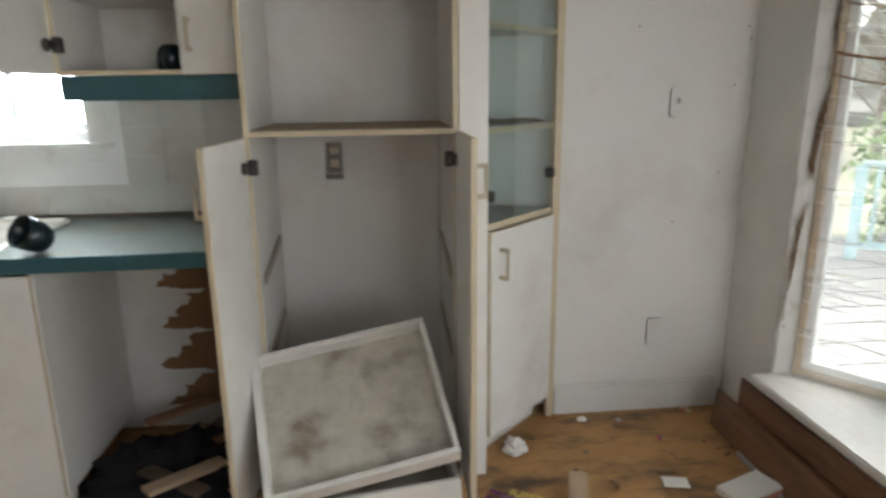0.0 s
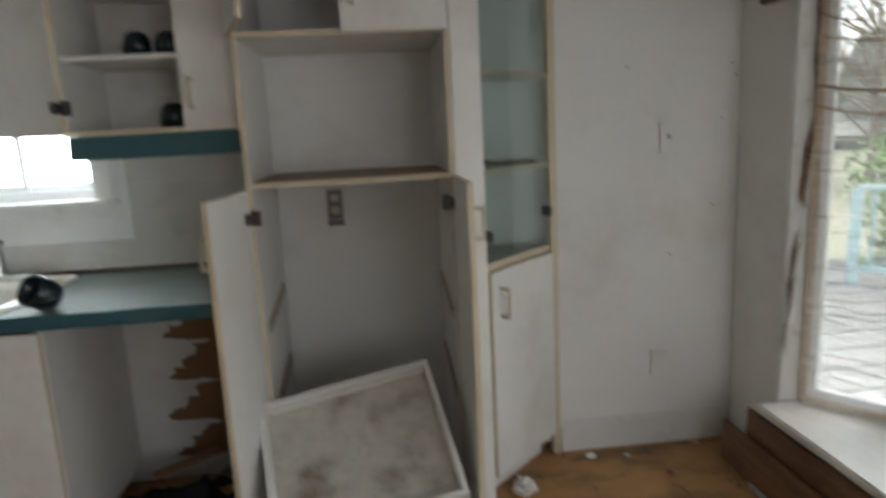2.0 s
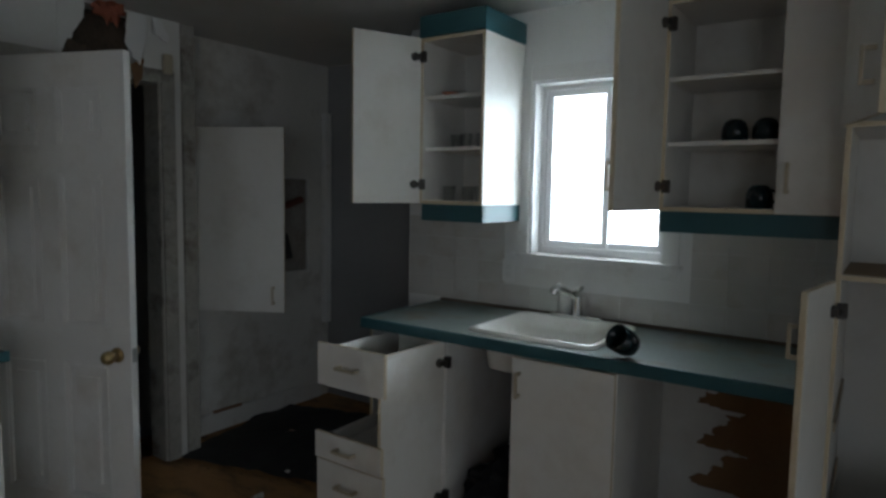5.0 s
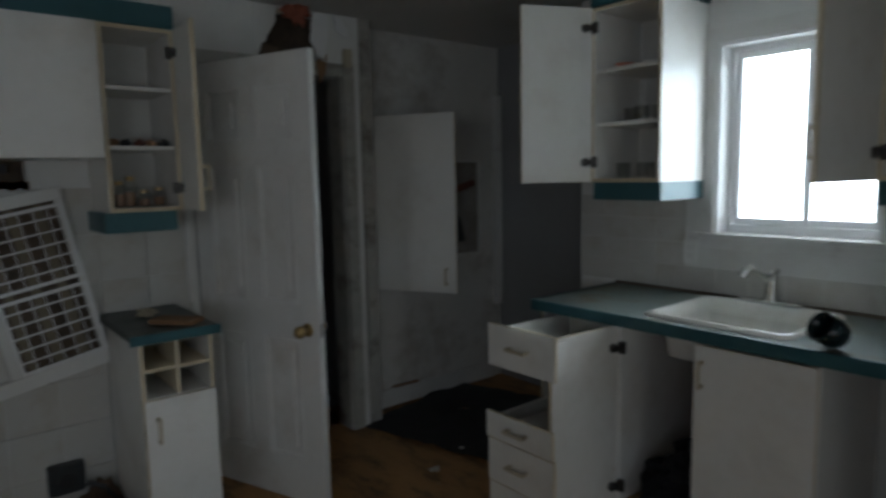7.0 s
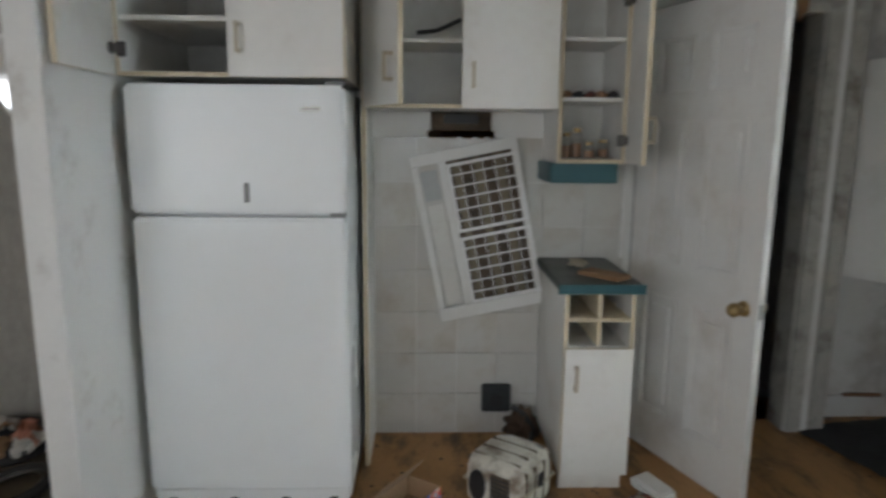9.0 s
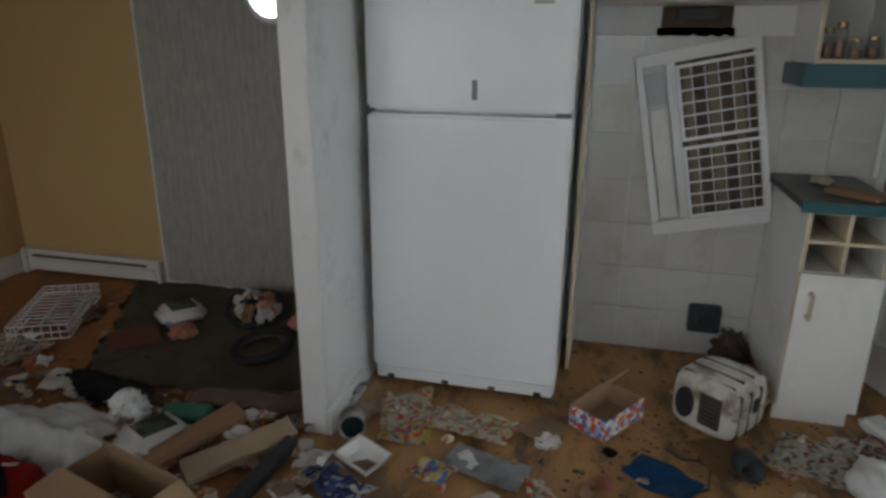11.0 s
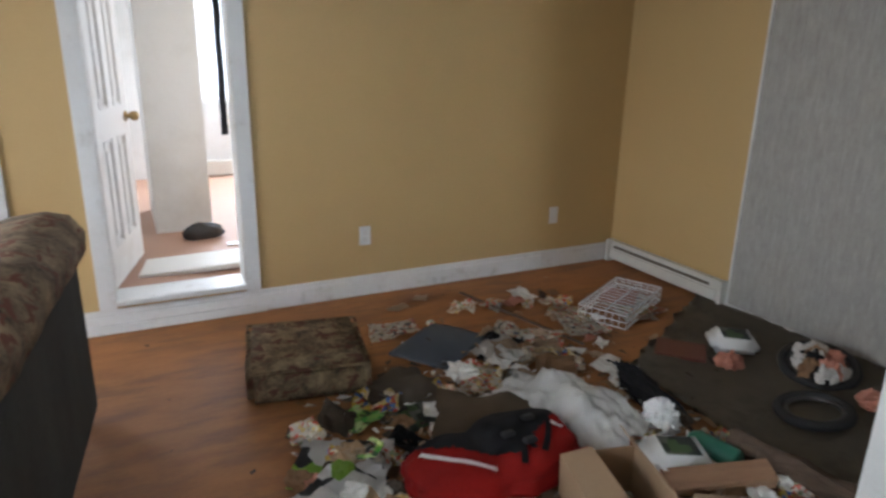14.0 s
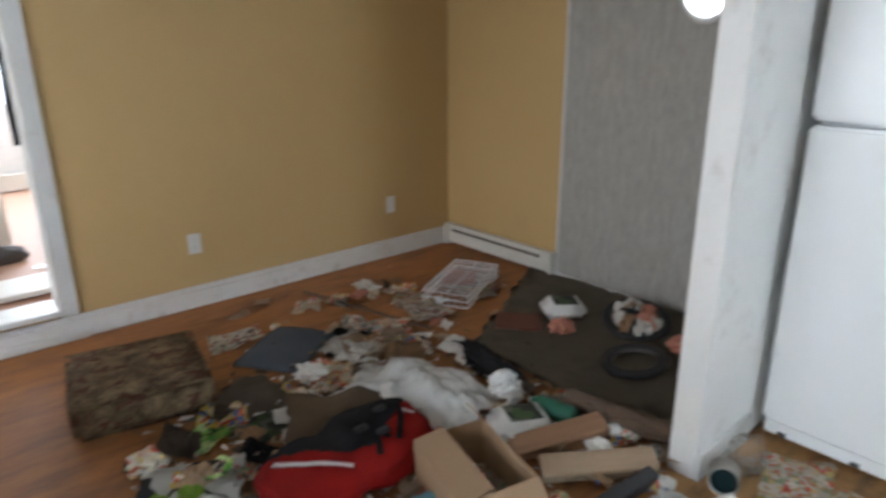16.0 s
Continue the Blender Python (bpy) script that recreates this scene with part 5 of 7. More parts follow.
part("plinth", boxes((0.01, 0.04, 0, 0.275, 0.06, 0.084)), M_MEL, c)
part("worktop", boxes((-0.03, -0.02, 0.8765, 0.31, 0.56, 0.905), bevel=0.003), mat("dark_green_worktop", (0.035, 0.05, 0.045), 0.4, (0.06, 0.06, 0.05), 0.6, 6, 60, 0.05), c, "dark green worktop")
part("front_edge", boxes((-0.034, -0.032, 0.868, 0.314, -0.021, 0.907), bevel=0.002), M_TEAL, c, "teal laminate edge")
solid("broken_crockery", lump(0.13, 0.07, 0.025, 0.6, 3, 61, 3, sharp=0.4), M_HANDLE, "broken white crockery on the small worktop", "crockery", Matrix.Translation((-3.58, 0.45, 0.906)))
solid("wood_scrap", boxes((-0.1, -0.05, 0, 0.1, 0.05, 0.02), bevel=0.004), M_PEEL, "flat wooden scrap on the small worktop", "scrap", pose(-3.32, 0.50, 0.907, 0, 0, 40))
solid("white_pipe", (lambda b: (bm_cyl(b, (XW + 0.03, 0.70, 0.91), (XW + 0.03, 0.70, 1.37), 0.014), b)[1])(bmesh.new()), M_PLASTICW, "white pipe up the tiled wall", "pipe")

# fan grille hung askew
# Brown slats, their colour darkened for standing behind the bars.
M_DIMSLAT = mat("dim_brown_slat", (0.20, 0.165, 0.115), 0.8, amount=0.5, scale=8)


def grille():
    g = thing("vent_grille", "white metal grille panel leaning askew on the tiled wall", "grille",
              Matrix.Translation((XW + 0.02, -0.16, 0.595)) @ WESTWARD @ Matrix.Rotation(radians(-11.5), 4, "Y"))
    W, H = 0.503, 0.80
    part("frame", boxes((0, -0.035, 0, W, -0.002, 0.06), (0, -0.035, H - 0.05, W, -0.002, H), (0, -0.035, 0.061, 0.03, -0.002, H - 0.051), (W - 0.03, -0.035, 0.061, W, -0.002, H - 0.051), (0.125, -0.03, 0.061, 0.16, -0.002, H - 0.051), bevel=0.003), M_PLASTICW, g)
    # Flat dark backing puts the shade inside the grille into its colour.
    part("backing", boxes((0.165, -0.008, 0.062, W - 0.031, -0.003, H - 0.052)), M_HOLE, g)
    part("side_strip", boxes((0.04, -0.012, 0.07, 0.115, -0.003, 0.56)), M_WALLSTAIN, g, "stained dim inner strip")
    part("switch_box", boxes((0.035, -0.03, 0.58, 0.115, -0.003, 0.72), bevel=0.004), M_PLASTICG, g)
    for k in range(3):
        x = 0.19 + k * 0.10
        part("slat", boxes((x, -0.016, 0.064, x + 0.035, -0.009, H - 0.054)), M_DIMSLAT, g, "dim brown slat behind the bars, darkened in colour")
    for z0, z1 in ((0.065, 0.385), (0.41, 0.735)):
        window_bars = [(0.162, -0.045, z0, W - 0.005, -0.036, z0 + 0.014), (0.162, -0.045, z1 - 0.014, W - 0.005, -0.036, z1), (0.162, -0.045, z0 + 0.0145, 0.176, -0.036, z1 - 0.0145), (W - 0.019, -0.045, z0 + 0.0145, W - 0.005, -0.036, z1 - 0.0145)]
        part("grille_frame", boxes(*window_bars, bevel=0.002), M_VINYL, g)
        for k in range(1, 6):
            z = z0 + (z1 - z0) * k / 6
            part("bar", boxes((0.176, -0.044, z - 0.003, W - 0.019, -0.038, z + 0.003)), M_VINYL, g)
        for k in range(1, 6):
            x = 0.17 + (W - 0.185) * k / 6
            part("wire", boxes((x - 0.0018, -0.0378, z0 + 0.01, x + 0.0018, -0.0365, z1 - 0.01)), M_VINYL, g)


grille()
o = thing("stove_outlet", "dark square stove outlet with a torn cable", "outlet")
part("box", boxes((XW + 0.012, 0.04, 0.135, XW + 0.06, 0.182, 0.268), bevel=0.006), M_OUTLETGREY, o)
bm = bmesh.new()
bm_cyl(bm, (XW + 0.06, 0.111, 0.2), (XW + 0.066, 0.111, 0.2), 0.036, n=20)
part("socket", bm, M_BLACK, o)
bm = bmesh.new()
bm_tube(bm, [(XW + 0.05, 0.19, 0.16), (XW + 0.08, 0.25, 0.13), (XW + 0.1, 0.29, 0.06), (XW + 0.15, 0.27, 0.02)], 0.014, 8)
part("cable", bm, M_BLACK, o)


solid("rotten_clump", lump(0.10, 0.13, 0.13, 0.6, 3, 88, 4, sharp=0.4), M_BARK, "rotten brown clump of torn wall by the stove outlet", "debris", Matrix.Translation((XW + 0.06, 0.24, 0.0)))


# ---- panel doors ----
def panel_door(name, label, w, h, m, knob_x, knob_z, knob_mat, kind_group=""):
    """A moulded six-panel door; hinge at x=0, faces at y=0 and y=0.035."""
    d = thing(name, label, "door", m)
    t = 0.035
    cols = [(0.11, w / 2 - 0.045), (w / 2 + 0.045, w - 0.11)]
    rows = [(0.20, 0.77), (0.93, 1.55), (1.665, h - 0.135)]
    bm = wall_with_holes("y", 0.0, t, 0, w, 0, h, [(a, b, c0, c1) for a, b in cols for c0, c1 in rows])
    part("leaf", bm, M_DOOR, d)
    for a, b in cols:
        for c0, c1 in rows:
            bm = bmesh.new()
            bm_box(bm, a, 0.0155, c0, b, t - 0.0155, c1)
            bm_box(bm, a + 0.045, 0.003, c0 + 0.045, b - 0.045, t - 0.003, c1 - 0.045, 0.012)
            for e in ((a, c0, a + 0.016, c1), (b - 0.016, c0, b, c1), (a + 0.016, c0, b - 0.016, c0 + 0.016), (a + 0.016, c1 - 0.016, b - 0.016, c1)):
                bm_box(bm, e[0], -0.003, e[1], e[2], t + 0.003, e[3], 0.006)
            part("panel", bm, M_DOOR, d)
    bm = bmesh.new()
    for s in (-1, 1):
        y = -0.001 if s < 0 else t + 0.001
        bm_cyl(bm, (knob_x, y, knob_z), (knob_x, y + s * 0.008, knob_z), 0.032, 0.028, 20)
        bm_cyl(bm, (knob_x, y + s * 0.008, knob_z), (knob_x, y + s * 0.035, knob_z), 0.012, n=12)
        bmesh.ops.create_uvsphere(bm, u_segments=16, v_segments=10, radius=0.028, matrix=Matrix.Translation((knob_x, y + s * 0.05, knob_z)))
    part("knob", bm, knob_mat, d, "round metal knob", smooth=True)
    part("latch_plate", boxes((w + 0.0005, 0.006, knob_z - 0.03, w + 0.002, t - 0.006, knob_z + 0.03)), M_METAL, d)
    return d


a = math.degrees(math.atan2(1.02 - 0.755, -3.06 + 3.77))
panel_door("door_1", "grubby white six-panel door standing half open", 0.755, 2.03, pose(-3.765, 0.755, 0.006, 0, 0, a), 0.69, 0.82, M_BRASS)["kind"] = "structure"
panel_door("door_2", "bright white six-panel door open into the back room", 0.66, 1.97, pose(-0.665, -4.175, 0.182, 0, 0, 256), 0.6, 0.86, M_BRASS)["kind"] = "structure"

# hatch door on the laundry wall
h = thing("hatch_door", "plain white cupboard door hanging open on the laundry wall", "cabinet door", pose(-3.945, 1.835, 0.80, 0, 0, 30))
bm = panel_bm(0.605, 1.055)
part("leaf", bm, [M_MEL, M_EDGE], h)
pull(h, 0.545, 0.1)
v = thing("washer_box", "recessed washing machine valve box with a red hose", "valve box")
# Flat back plate; its dark colour stands in for the recess's shade.
part("back", boxes((-3.949, 2.36, 0.95, -3.943, 2.78, 1.58)), mat("box_recess_shade", (0.36, 0.34, 0.31), 0.7, (0.14, 0.12, 0.1), 0.8, 6, 40, 0.1), v)
part("rim", boxes((-3.949, 2.34, 0.93, -3.93, 2.359, 1.60), (-3.949, 2.781, 0.93, -3.93, 2.80, 1.60), (-3.949, 2.359, 1.581, -3.93, 2.781, 1.60), (-3.949, 2.359, 0.93, -3.93, 2.781, 0.949)), M_TRIM, v)
bm = bmesh.new()
bm_tube(bm, [(-3.93, 2.38, 1.4), (-3.88, 2.44, 1.37), (-3.85, 2.55, 1.41), (-3.86, 2.66, 1.44)], 0.024, 8)
part("red_hose", bm, M_BRICK, v)
bm = bmesh.new()
bm_tube(bm, [(-3.93, 2.5, 1.22), (-3.87, 2.52, 1.2), (-3.86, 2.55, 1.05)], 0.03, 8)
part("drain_hose", bm, M_BLACK, v)

# torn wall above the door
# A dark brown plate gives the cavity its shade.
solid("hole_cavity", boxes((XW - 0.135, 1.10, 2.06, XW - 0.12, 1.55, 2.376)), M_HOLE, "dark-coloured plate for the cavity's shade behind the torn wall", "hole")
solid("insulation_clump", lump(0.14, 0.15, 0.15, 0.45, 2.5, 71, 4, flat=False), M_ORANGE, "orange insulation bulging from the torn wall", "insulation", Matrix.Translation((XW + 0.01, 1.335, 2.275)))


def torn(pts, label, material, seed, x=0.03, lean=0.0):
    """A torn board flap on the wall, its outline roughened."""
    bm = bmesh.new()
    out = []
    for k, (y, z) in enumerate(pts):
        y2, z2 = pts[(k + 1) % len(pts)]
        for i in range(5):
            u = i / 5
            j = 0.008 * noise.noise(Vector((y * 9 + i, z * 9, seed)))
            out.append(bm.verts.new((XW + x + lean * (2.33 - (z + (z2 - z) * u)), y + (y2 - y) * u + j, z + (z2 - z) * u + j)))
    front = bm.faces.new(out)
    made = bmesh.ops.extrude_face_region(bm, geom=[front])["geom"]
    for v in made:
        if isinstance(v, bmesh.types.BMVert):
            v.co.x += 0.01
    bmesh.ops.recalc_face_normals(bm, faces=bm.faces[:])
    solid("drywall_flap", bm, material, label, "drywall")


torn([(1.42, 2.37), (1.515, 2.37), (1.51, 2.26), (1.478, 2.12), (1.44, 2.16), (1.405, 2.22)], "torn white drywall flap hanging by the hole", M_VINYL, 3, 0.022)
torn([(1.535, 2.365), (1.585, 2.355), (1.625, 2.28), (1.61, 2.25), (1.55, 2.29)], "small torn drywall flap under the ceiling", M_VINYL, 4, 0.045)
torn([(1.10, 2.373), (1.225, 2.373), (1.215, 2.30), (1.165, 2.22), (1.14, 2.14), (1.10, 2.14)], "white wall board remaining beside the torn hole", M_WALL, 6, 0.002)
torn([(1.435, 2.12), (1.50, 2.16), (1.495, 2.06), (1.455, 2.00)], "brown torn paper strip beside the door", M_PEEL, 5, 0.012)
torn([(1.09, 2.06), (1.14, 2.19), (1.22, 2.17), (1.24, 2.06)], "dark torn paper edge beside the insulation", M_HOLE, 6, 0.004)
solid("door_chime", boxes((XW + 0.02, 1.60, 2.10, XW + 0.05, 1.65, 2.20), bevel=0.006), M_HANDLE, "small beige door chime by the casing", "chime")
bm = bmesh.new()
for x, z in ((1.163, 1.62), (1.176, 1.575), (1.125, 1.40), (1.09, 1.05), (0.91, 0.85), (0.62, 0.10), (0.72, 1.62), (1.02, 1.88)):
    bm_cyl(bm, (x, YP - 0.003, z), (x, YP + 0.001, z), 0.0035, n=8)
structure("nail_holes", bm, M_HOLE, "dark nail holes in the plain white wall")

# switches and outlets on the walls
def plate(name, m, label, sock=True, mat_=None):
    p = thing(name, label, "outlet" if sock else "switch", m, "wall plates")
    part("plate", boxes((-0.036, -0.006, -0.058, 0.036, 0, 0.058), bevel=0.003), mat_ or M_PLASTICW, p)
    if sock:
        for z in (-0.02, 0.02):
            part("socket", boxes((-0.015, -0.0075, z - 0.013, 0.015, -0.0061, z + 0.013), bevel=0.0005), M_PLASTICG if mat_ else M_TRIM, p)
    else:
        part("toggle", boxes((-0.006, -0.018, -0.006, 0.006, -0.0061, 0.016), bevel=0.002), M_PLASTICG, p)


plate("wall_switch", pose(0.895, YP - 0.001, 1.335), "white light switch on the plain wall", False, M_WALL)
plate("wall_outlet", pose(0.865, YP - 0.001, 0.37), "smudged outlet low on the plain wall")
plate("wall_outlet", pose(-2.15, YS - 0.012, 1.12), "white outlet in the tiles beside the window")
plate("wall_outlet", pose(-2.015, YN + 0.001, 0.375, 0, 0, 180), "white outlet low on the ochre wall")
plate("wall_outlet", pose(-3.388, YN + 0.001, 0.375, 0, 0, 180), "white outlet near the corner of the ochre wall")

solid("valance", boxes((1.135, -0.95, 1.80, 1.165, 2.20, 1.97), bevel=0.006), M_VALANCE, "dark carved brown wooden valance over the low window", "valance")
# brown boards under the bay window
for x0, z1, lean, y1, lab in ((1.098, 0.268, 1.5, 2.12, "brown hardboard panel under the low window"), (1.062, 0.165, 7, 2.24, "second brown panel slumped in front of the other")):
    solid("hardboard_sheet", boxes((0, -1.2, 0, 0.016, y1, z1), bevel=0.005), M_BROWNMETAL, lab, "panel", Matrix.Translation((x0, 0, 0.003)) @ Matrix.Rotation(radians(lean), 4, "Y"), "brown panels")
solid("metal_strip", boxes((1.046, -1.2, 0.0, 1.058, 2.0, 0.022), bevel=0.003), M_PLASTICG, "dull grey metal strip along the foot of the brown panels", "strip")

# ---- living room ----
from mathutils.bvhtree import BVHTree
hob = thing("baseboard_heater", "cream electric baseboard heater on the end wall", "heater")
part("body", boxes((XH + 0.008, YN + 0.06, 0.02, XH + 0.05, -3.0, 0.155), bevel=0.004), M_HEATER, hob)
part("cover", boxes((XH + 0.051, YN + 0.07, 0.03, XH + 0.068, -3.01, 0.10), bevel=0.006), M_HEATER, hob)
# A raised dark strip stands in for the slot's shade.
part("slot", boxes((XH + 0.051, YN + 0.1, 0.108, XH + 0.056, -3.08, 0.125)), M_HOLE, hob, "dark strip for the shade of the outlet slot")
for y in (-2.999, YN + 0.03):
    part("end_cap", boxes((XH + 0.008, y, 0.0, XH + 0.075, y + 0.029, 0.16), bevel=0.004), M_HEATER, hob)

mi = thing("wall_mirror", "small oval mirror with a pale rim, askew on the grey panelling", "mirror", Matrix.Translation((XH + 0.046, -2.12, 1.74)) @ Matrix.Rotation(radians(11), 4, "Z") @ Matrix.Rotation(radians(90), 4, "Y"))
bm = bmesh.new()
bmesh.ops.create_circle(bm, cap_ends=True, segments=40, radius=0.15)
bmesh.ops.scale(bm, vec=(1.35, 0.9, 1), verts=bm.verts)
part("glass", bm, M_MIRROR, mi, m=Matrix.Translation((0, 0, 0.012)))
bm = bmesh.new()
torus(bm, 0.152, 0.012, 40, 8)
bmesh.ops.scale(bm, vec=(1.35, 0.9, 1), verts=bm.verts)
part("rim", bm, M_TRIM, mi, m=Matrix.Translation((0, 0, 0.008)), smooth=True)


def sofa():
    s = thing("sofa", "old sofa with mottled upholstery and a dark cloth back", "sofa", pose(-0.565, -3.22, 0, 0, 0, -6))
    part("back_cloth", boxes((-0.01, 0.02, 0.03, 0.03, 1.75, 0.70), bevel=0.01), M_DARKBACK, s, "dark slate cloth on the back")
    bm = bmesh.new()
    bm_box(bm, 0.031, 0.0, 0.12, 0.24, 1.78, 0.78, 0.05)
    part("backrest", bm, M_SOFACAMO, s)
    bm = bmesh.new()
    n, L = 40, 1.82
    prof = [(-0.055, 0.70), (-0.06, 0.77), (-0.02, 0.83), (0.06, 0.85), (0.16, 0.84), (0.26, 0.80), (0.30, 0.72), (0.24, 0.68), (0.1, 0.69)]
    rings = []
    for i in range(n + 1):
        y = -0.03 + L * i / n
        e = min(1, min(i, n - i) / 2.5 + 0.45)
        rings.append([bm.verts.new((0.1 + (x - 0.1) * e + 0.012 * noise.noise(Vector((x * 9, y * 5, 1))), y, 0.76 + (z - 0.76) * e + 0.018 * noise.noise(Vector((x * 7, y * 5, 4))))) for x, z in prof])
    for a, b in zip(rings, rings[1:]):
        for i in range(len(prof)):
            bm.faces.new((a[i], a[(i + 1) % len(prof)], b[(i + 1) % len(prof)], b[i]))
    bm.faces.new(rings[0])
    bm.faces.new(rings[-1])
    part("top_roll", bm, M_SOFACAMO, s, "puffy mottled top roll", smooth=True)
    part("seat", boxes((0.241, 0.15, 0.12, 0.9, 1.63, 0.42), bevel=0.05), M_SOFACAMO, s)
    for y in (0.0, 1.632):
        part("armrest", boxes((0.241, y, 0.12, 0.92, y + 0.148, 0.6), bevel=0.05), M_SOFACAMO, s)
    for x in (0.04, 0.82):
        for y in (0.06, 1.68):
            part("foot", boxes((x, y, 0, x + 0.05, y + 0.05, 0.119)), M_DRESSER, s)


M_DARKBACK = mat("dark_backing_cloth", (0.055, 0.052, 0.044), 0.95, (0.028, 0.026, 0.022), 0.8, 6, 90, 0.5, stretch=(1, 1, 0.4))
M_DARKBACK.node_tree.nodes["Principled BSDF"].inputs["Specular IOR Level"].default_value = 0.1
sofa()


def cushion():
    bm = bmesh.new()
    bm_box(bm, -0.26, -0.26, 0.0, 0.26, 0.26, 0.165, 0.03)
    bmesh.ops.subdivide_edges(bm, edges=bm.edges[:], cuts=3, use_grid_fill=True)
    for v in bm.verts:
        v.co += 0.012 * noise.noise_vector(v.co * 6)
        if v.co.z < 0.01:
            v.co.z = 0
    c = thing("seat_cushion", "thick mottled brown seat cushion lying on the floor", "cushion", pose(-1.42, -3.18, 0, 0, 0, -11))
    part("cover", bm, M_CAMO, c, smooth=True)
    bm = bmesh.new()
    bm_tube(bm, [(-0.255, -0.255, 0.15), (0.255, -0.255, 0.15), (0.255, 0.255, 0.15), (-0.255, 0.255, 0.15), (-0.255, -0.255, 0.15)], 0.007, 6)
    part("piping", bm, M_CAMO, c)


cushion()
bm = sheet(1.10, 1.16, 30, 30, 0.022, 3, 5, 0.006, 0.03)
for v in bm.verts:
    v.co.y += 0.55 * (v.co.x - 0.45) * (0.58 - v.co.y) / 1.16
solid("rolled_carpet", bm, M_CARPET, "dark olive carpet piece lying crooked on the floor", "carpet", pose(-3.34, -2.04, 0.002), smooth=True)

# red pack
def pack():
    p = thing("backpack", "red and black backpack with reflective tape", "backpack", pose(-1.80, -2.14, 0.015, 0, 0, 180))
    bm = bmesh.new()
    bmesh.ops.create_icosphere(bm, subdivisions=5, radius=1.0)
    for v in bm.verts:
        k = (abs(v.co.x) ** 3 + abs(v.co.y) ** 3 + abs(v.co.z) ** 3) ** (-1 / 3)
        c = v.co * k * (1 + 0.07 * noise.noise(v.co * 2.3 + Vector((3, 1, 7))) + 0.035 * noise.noise(v.co * 7))
        waist = math.exp(-((c.x + 0.12) / 0.16) ** 2)
        v.co = Vector((c.x * 0.325, c.y * (0.19 - 0.03 * waist) + 0.03 * c.x, max(0.0, c.z * (0.075 + 0.012 * c.x - 0.02 * waist) + 0.07)))
    tree = BVHTree.FromBMesh(bm)

    def drape(x, y, lift=0.0):
        hit = tree.ray_cast(Vector((x, y, 1)), Vector((0, 0, -1)))
        return Vector((x, y, (hit[0].z if hit[0] else 0.05) + lift))

    black = bm.copy()
    part("body", bm, M_RED, p, smooth=True)
    drop = [f for f in black.faces if not (f.calc_center_median().y > -0.09 + 0.7 * abs(f.calc_center_median().x - 0.04) and f.calc_center_median().z > 0.03)]
    bmesh.ops.delete(black, geom=drop, context="FACES")
    for v in black.verts:
        v.co += v.co.normalized() * 0.006
    part("flap", black, M_BLACKCLOTH, p, "black mesh flap", smooth=True)

    def band(pts, w, lift, name, material, label=""):
        b = bmesh.new()
        prev = None
        for k, q in enumerate(pts):
            d = (Vector(pts[min(k + 1, len(pts) - 1)]) - Vector(pts[max(k - 1, 0)])).normalized()
            n = Vector((-d.y, d.x))
            e = [b.verts.new(drape(q[0] + s * n.x * w / 2, q[1] + s * n.y * w / 2, lift)) for s in (-1, 1)]
            if prev:
                b.faces.new((prev[0], e[0], e[1], prev[1]))
            prev = e
        bmesh.ops.solidify(b, geom=b.faces[:], thickness=-0.004)
        part(name, b, material, p, label)

    arc = lambda a, c, n=14, bow=0.0: [(a[0] + (c[0] - a[0]) * k / n + bow * math.sin(math.pi * k / n), a[1] + (c[1] - a[1]) * k / n) for k in range(n + 1)]
    band(arc((-0.255, 0.06), (-0.06, -0.115), bow=-0.02), 0.022, 0.008, "reflective_strip", M_REFLECT, "bright reflective tape")
    band(arc((0.25, 0.03), (0.265, -0.02), 4), 0.02, 0.008, "reflective_tab", M_REFLECT)
    for a, c in (((0.02, 0.10), (0.10, -0.10)), ((0.18, 0.13), (0.06, -0.06)), ((0.26, 0.08), (0.12, -0.12)), ((-0.03, -0.05), (0.10, -0.03)), ((0.0, 0.02), (0.24, 0.06)), ((0.03, -0.14), (0.09, 0.04))):
        band(arc(a, c, bow=0.015), 0.022, 0.010, "strap", M_BLACKCLOTH)
    for x, y in ((0.10, -0.06), (0.17, 0.06), (0.05, 0.0)):
        c = drape(x, y, 0.004)
        part("buckle", boxes((x - 0.025, y - 0.016, c.z, x + 0.025, y + 0.016, c.z + 0.02), bevel=0.006), M_BLACK, p)


pack()


def carton(name, label, w, d, h, m, flaps, material=M_CARD, inner=M_CARDIN, t=0.005, front=None):
    """An open cardboard box with flaps given by (side, angle)."""
    c = thing(name, label, "box", m, "cardboard boxes")
    part("bottom", boxes((0, 0, 0, w, d, t)), inner, c)
    for k, b in enumerate(((0, 0, t, w, t, h), (0, t, t, t, d - t, h), (0, d - t, t, w, d, h), (w - t, t, t, w, d - t, h))):
        part("box_side", boxes(b), front if front and k < 2 else material, c)
    for side, angle, ln in flaps:
        bm = boxes((0, 0, 0, {"f": w, "b": w, "l": d, "r": d}[side], ln, t))
        base = {"f": Matrix.Translation((0, 0, h)) @ Matrix.Rotation(radians(180), 4, "Z") @ Matrix.Translation((-w, 0, 0)),
                "b": Matrix.Translation((0, d, h)), "r": Matrix.Translation((w, 0, h)) @ Matrix.Rotation(radians(-90), 4, "Z") @ Matrix.Translation((-d, 0, 0)),
                "l": Matrix.Translation((0, 0, h)) @ Matrix.Rotation(radians(90), 4, "Z")}[side]
        part("flap", bm, inner, c, m=base @ Matrix.Rotation(radians(angle), 4, "X"))
    return c


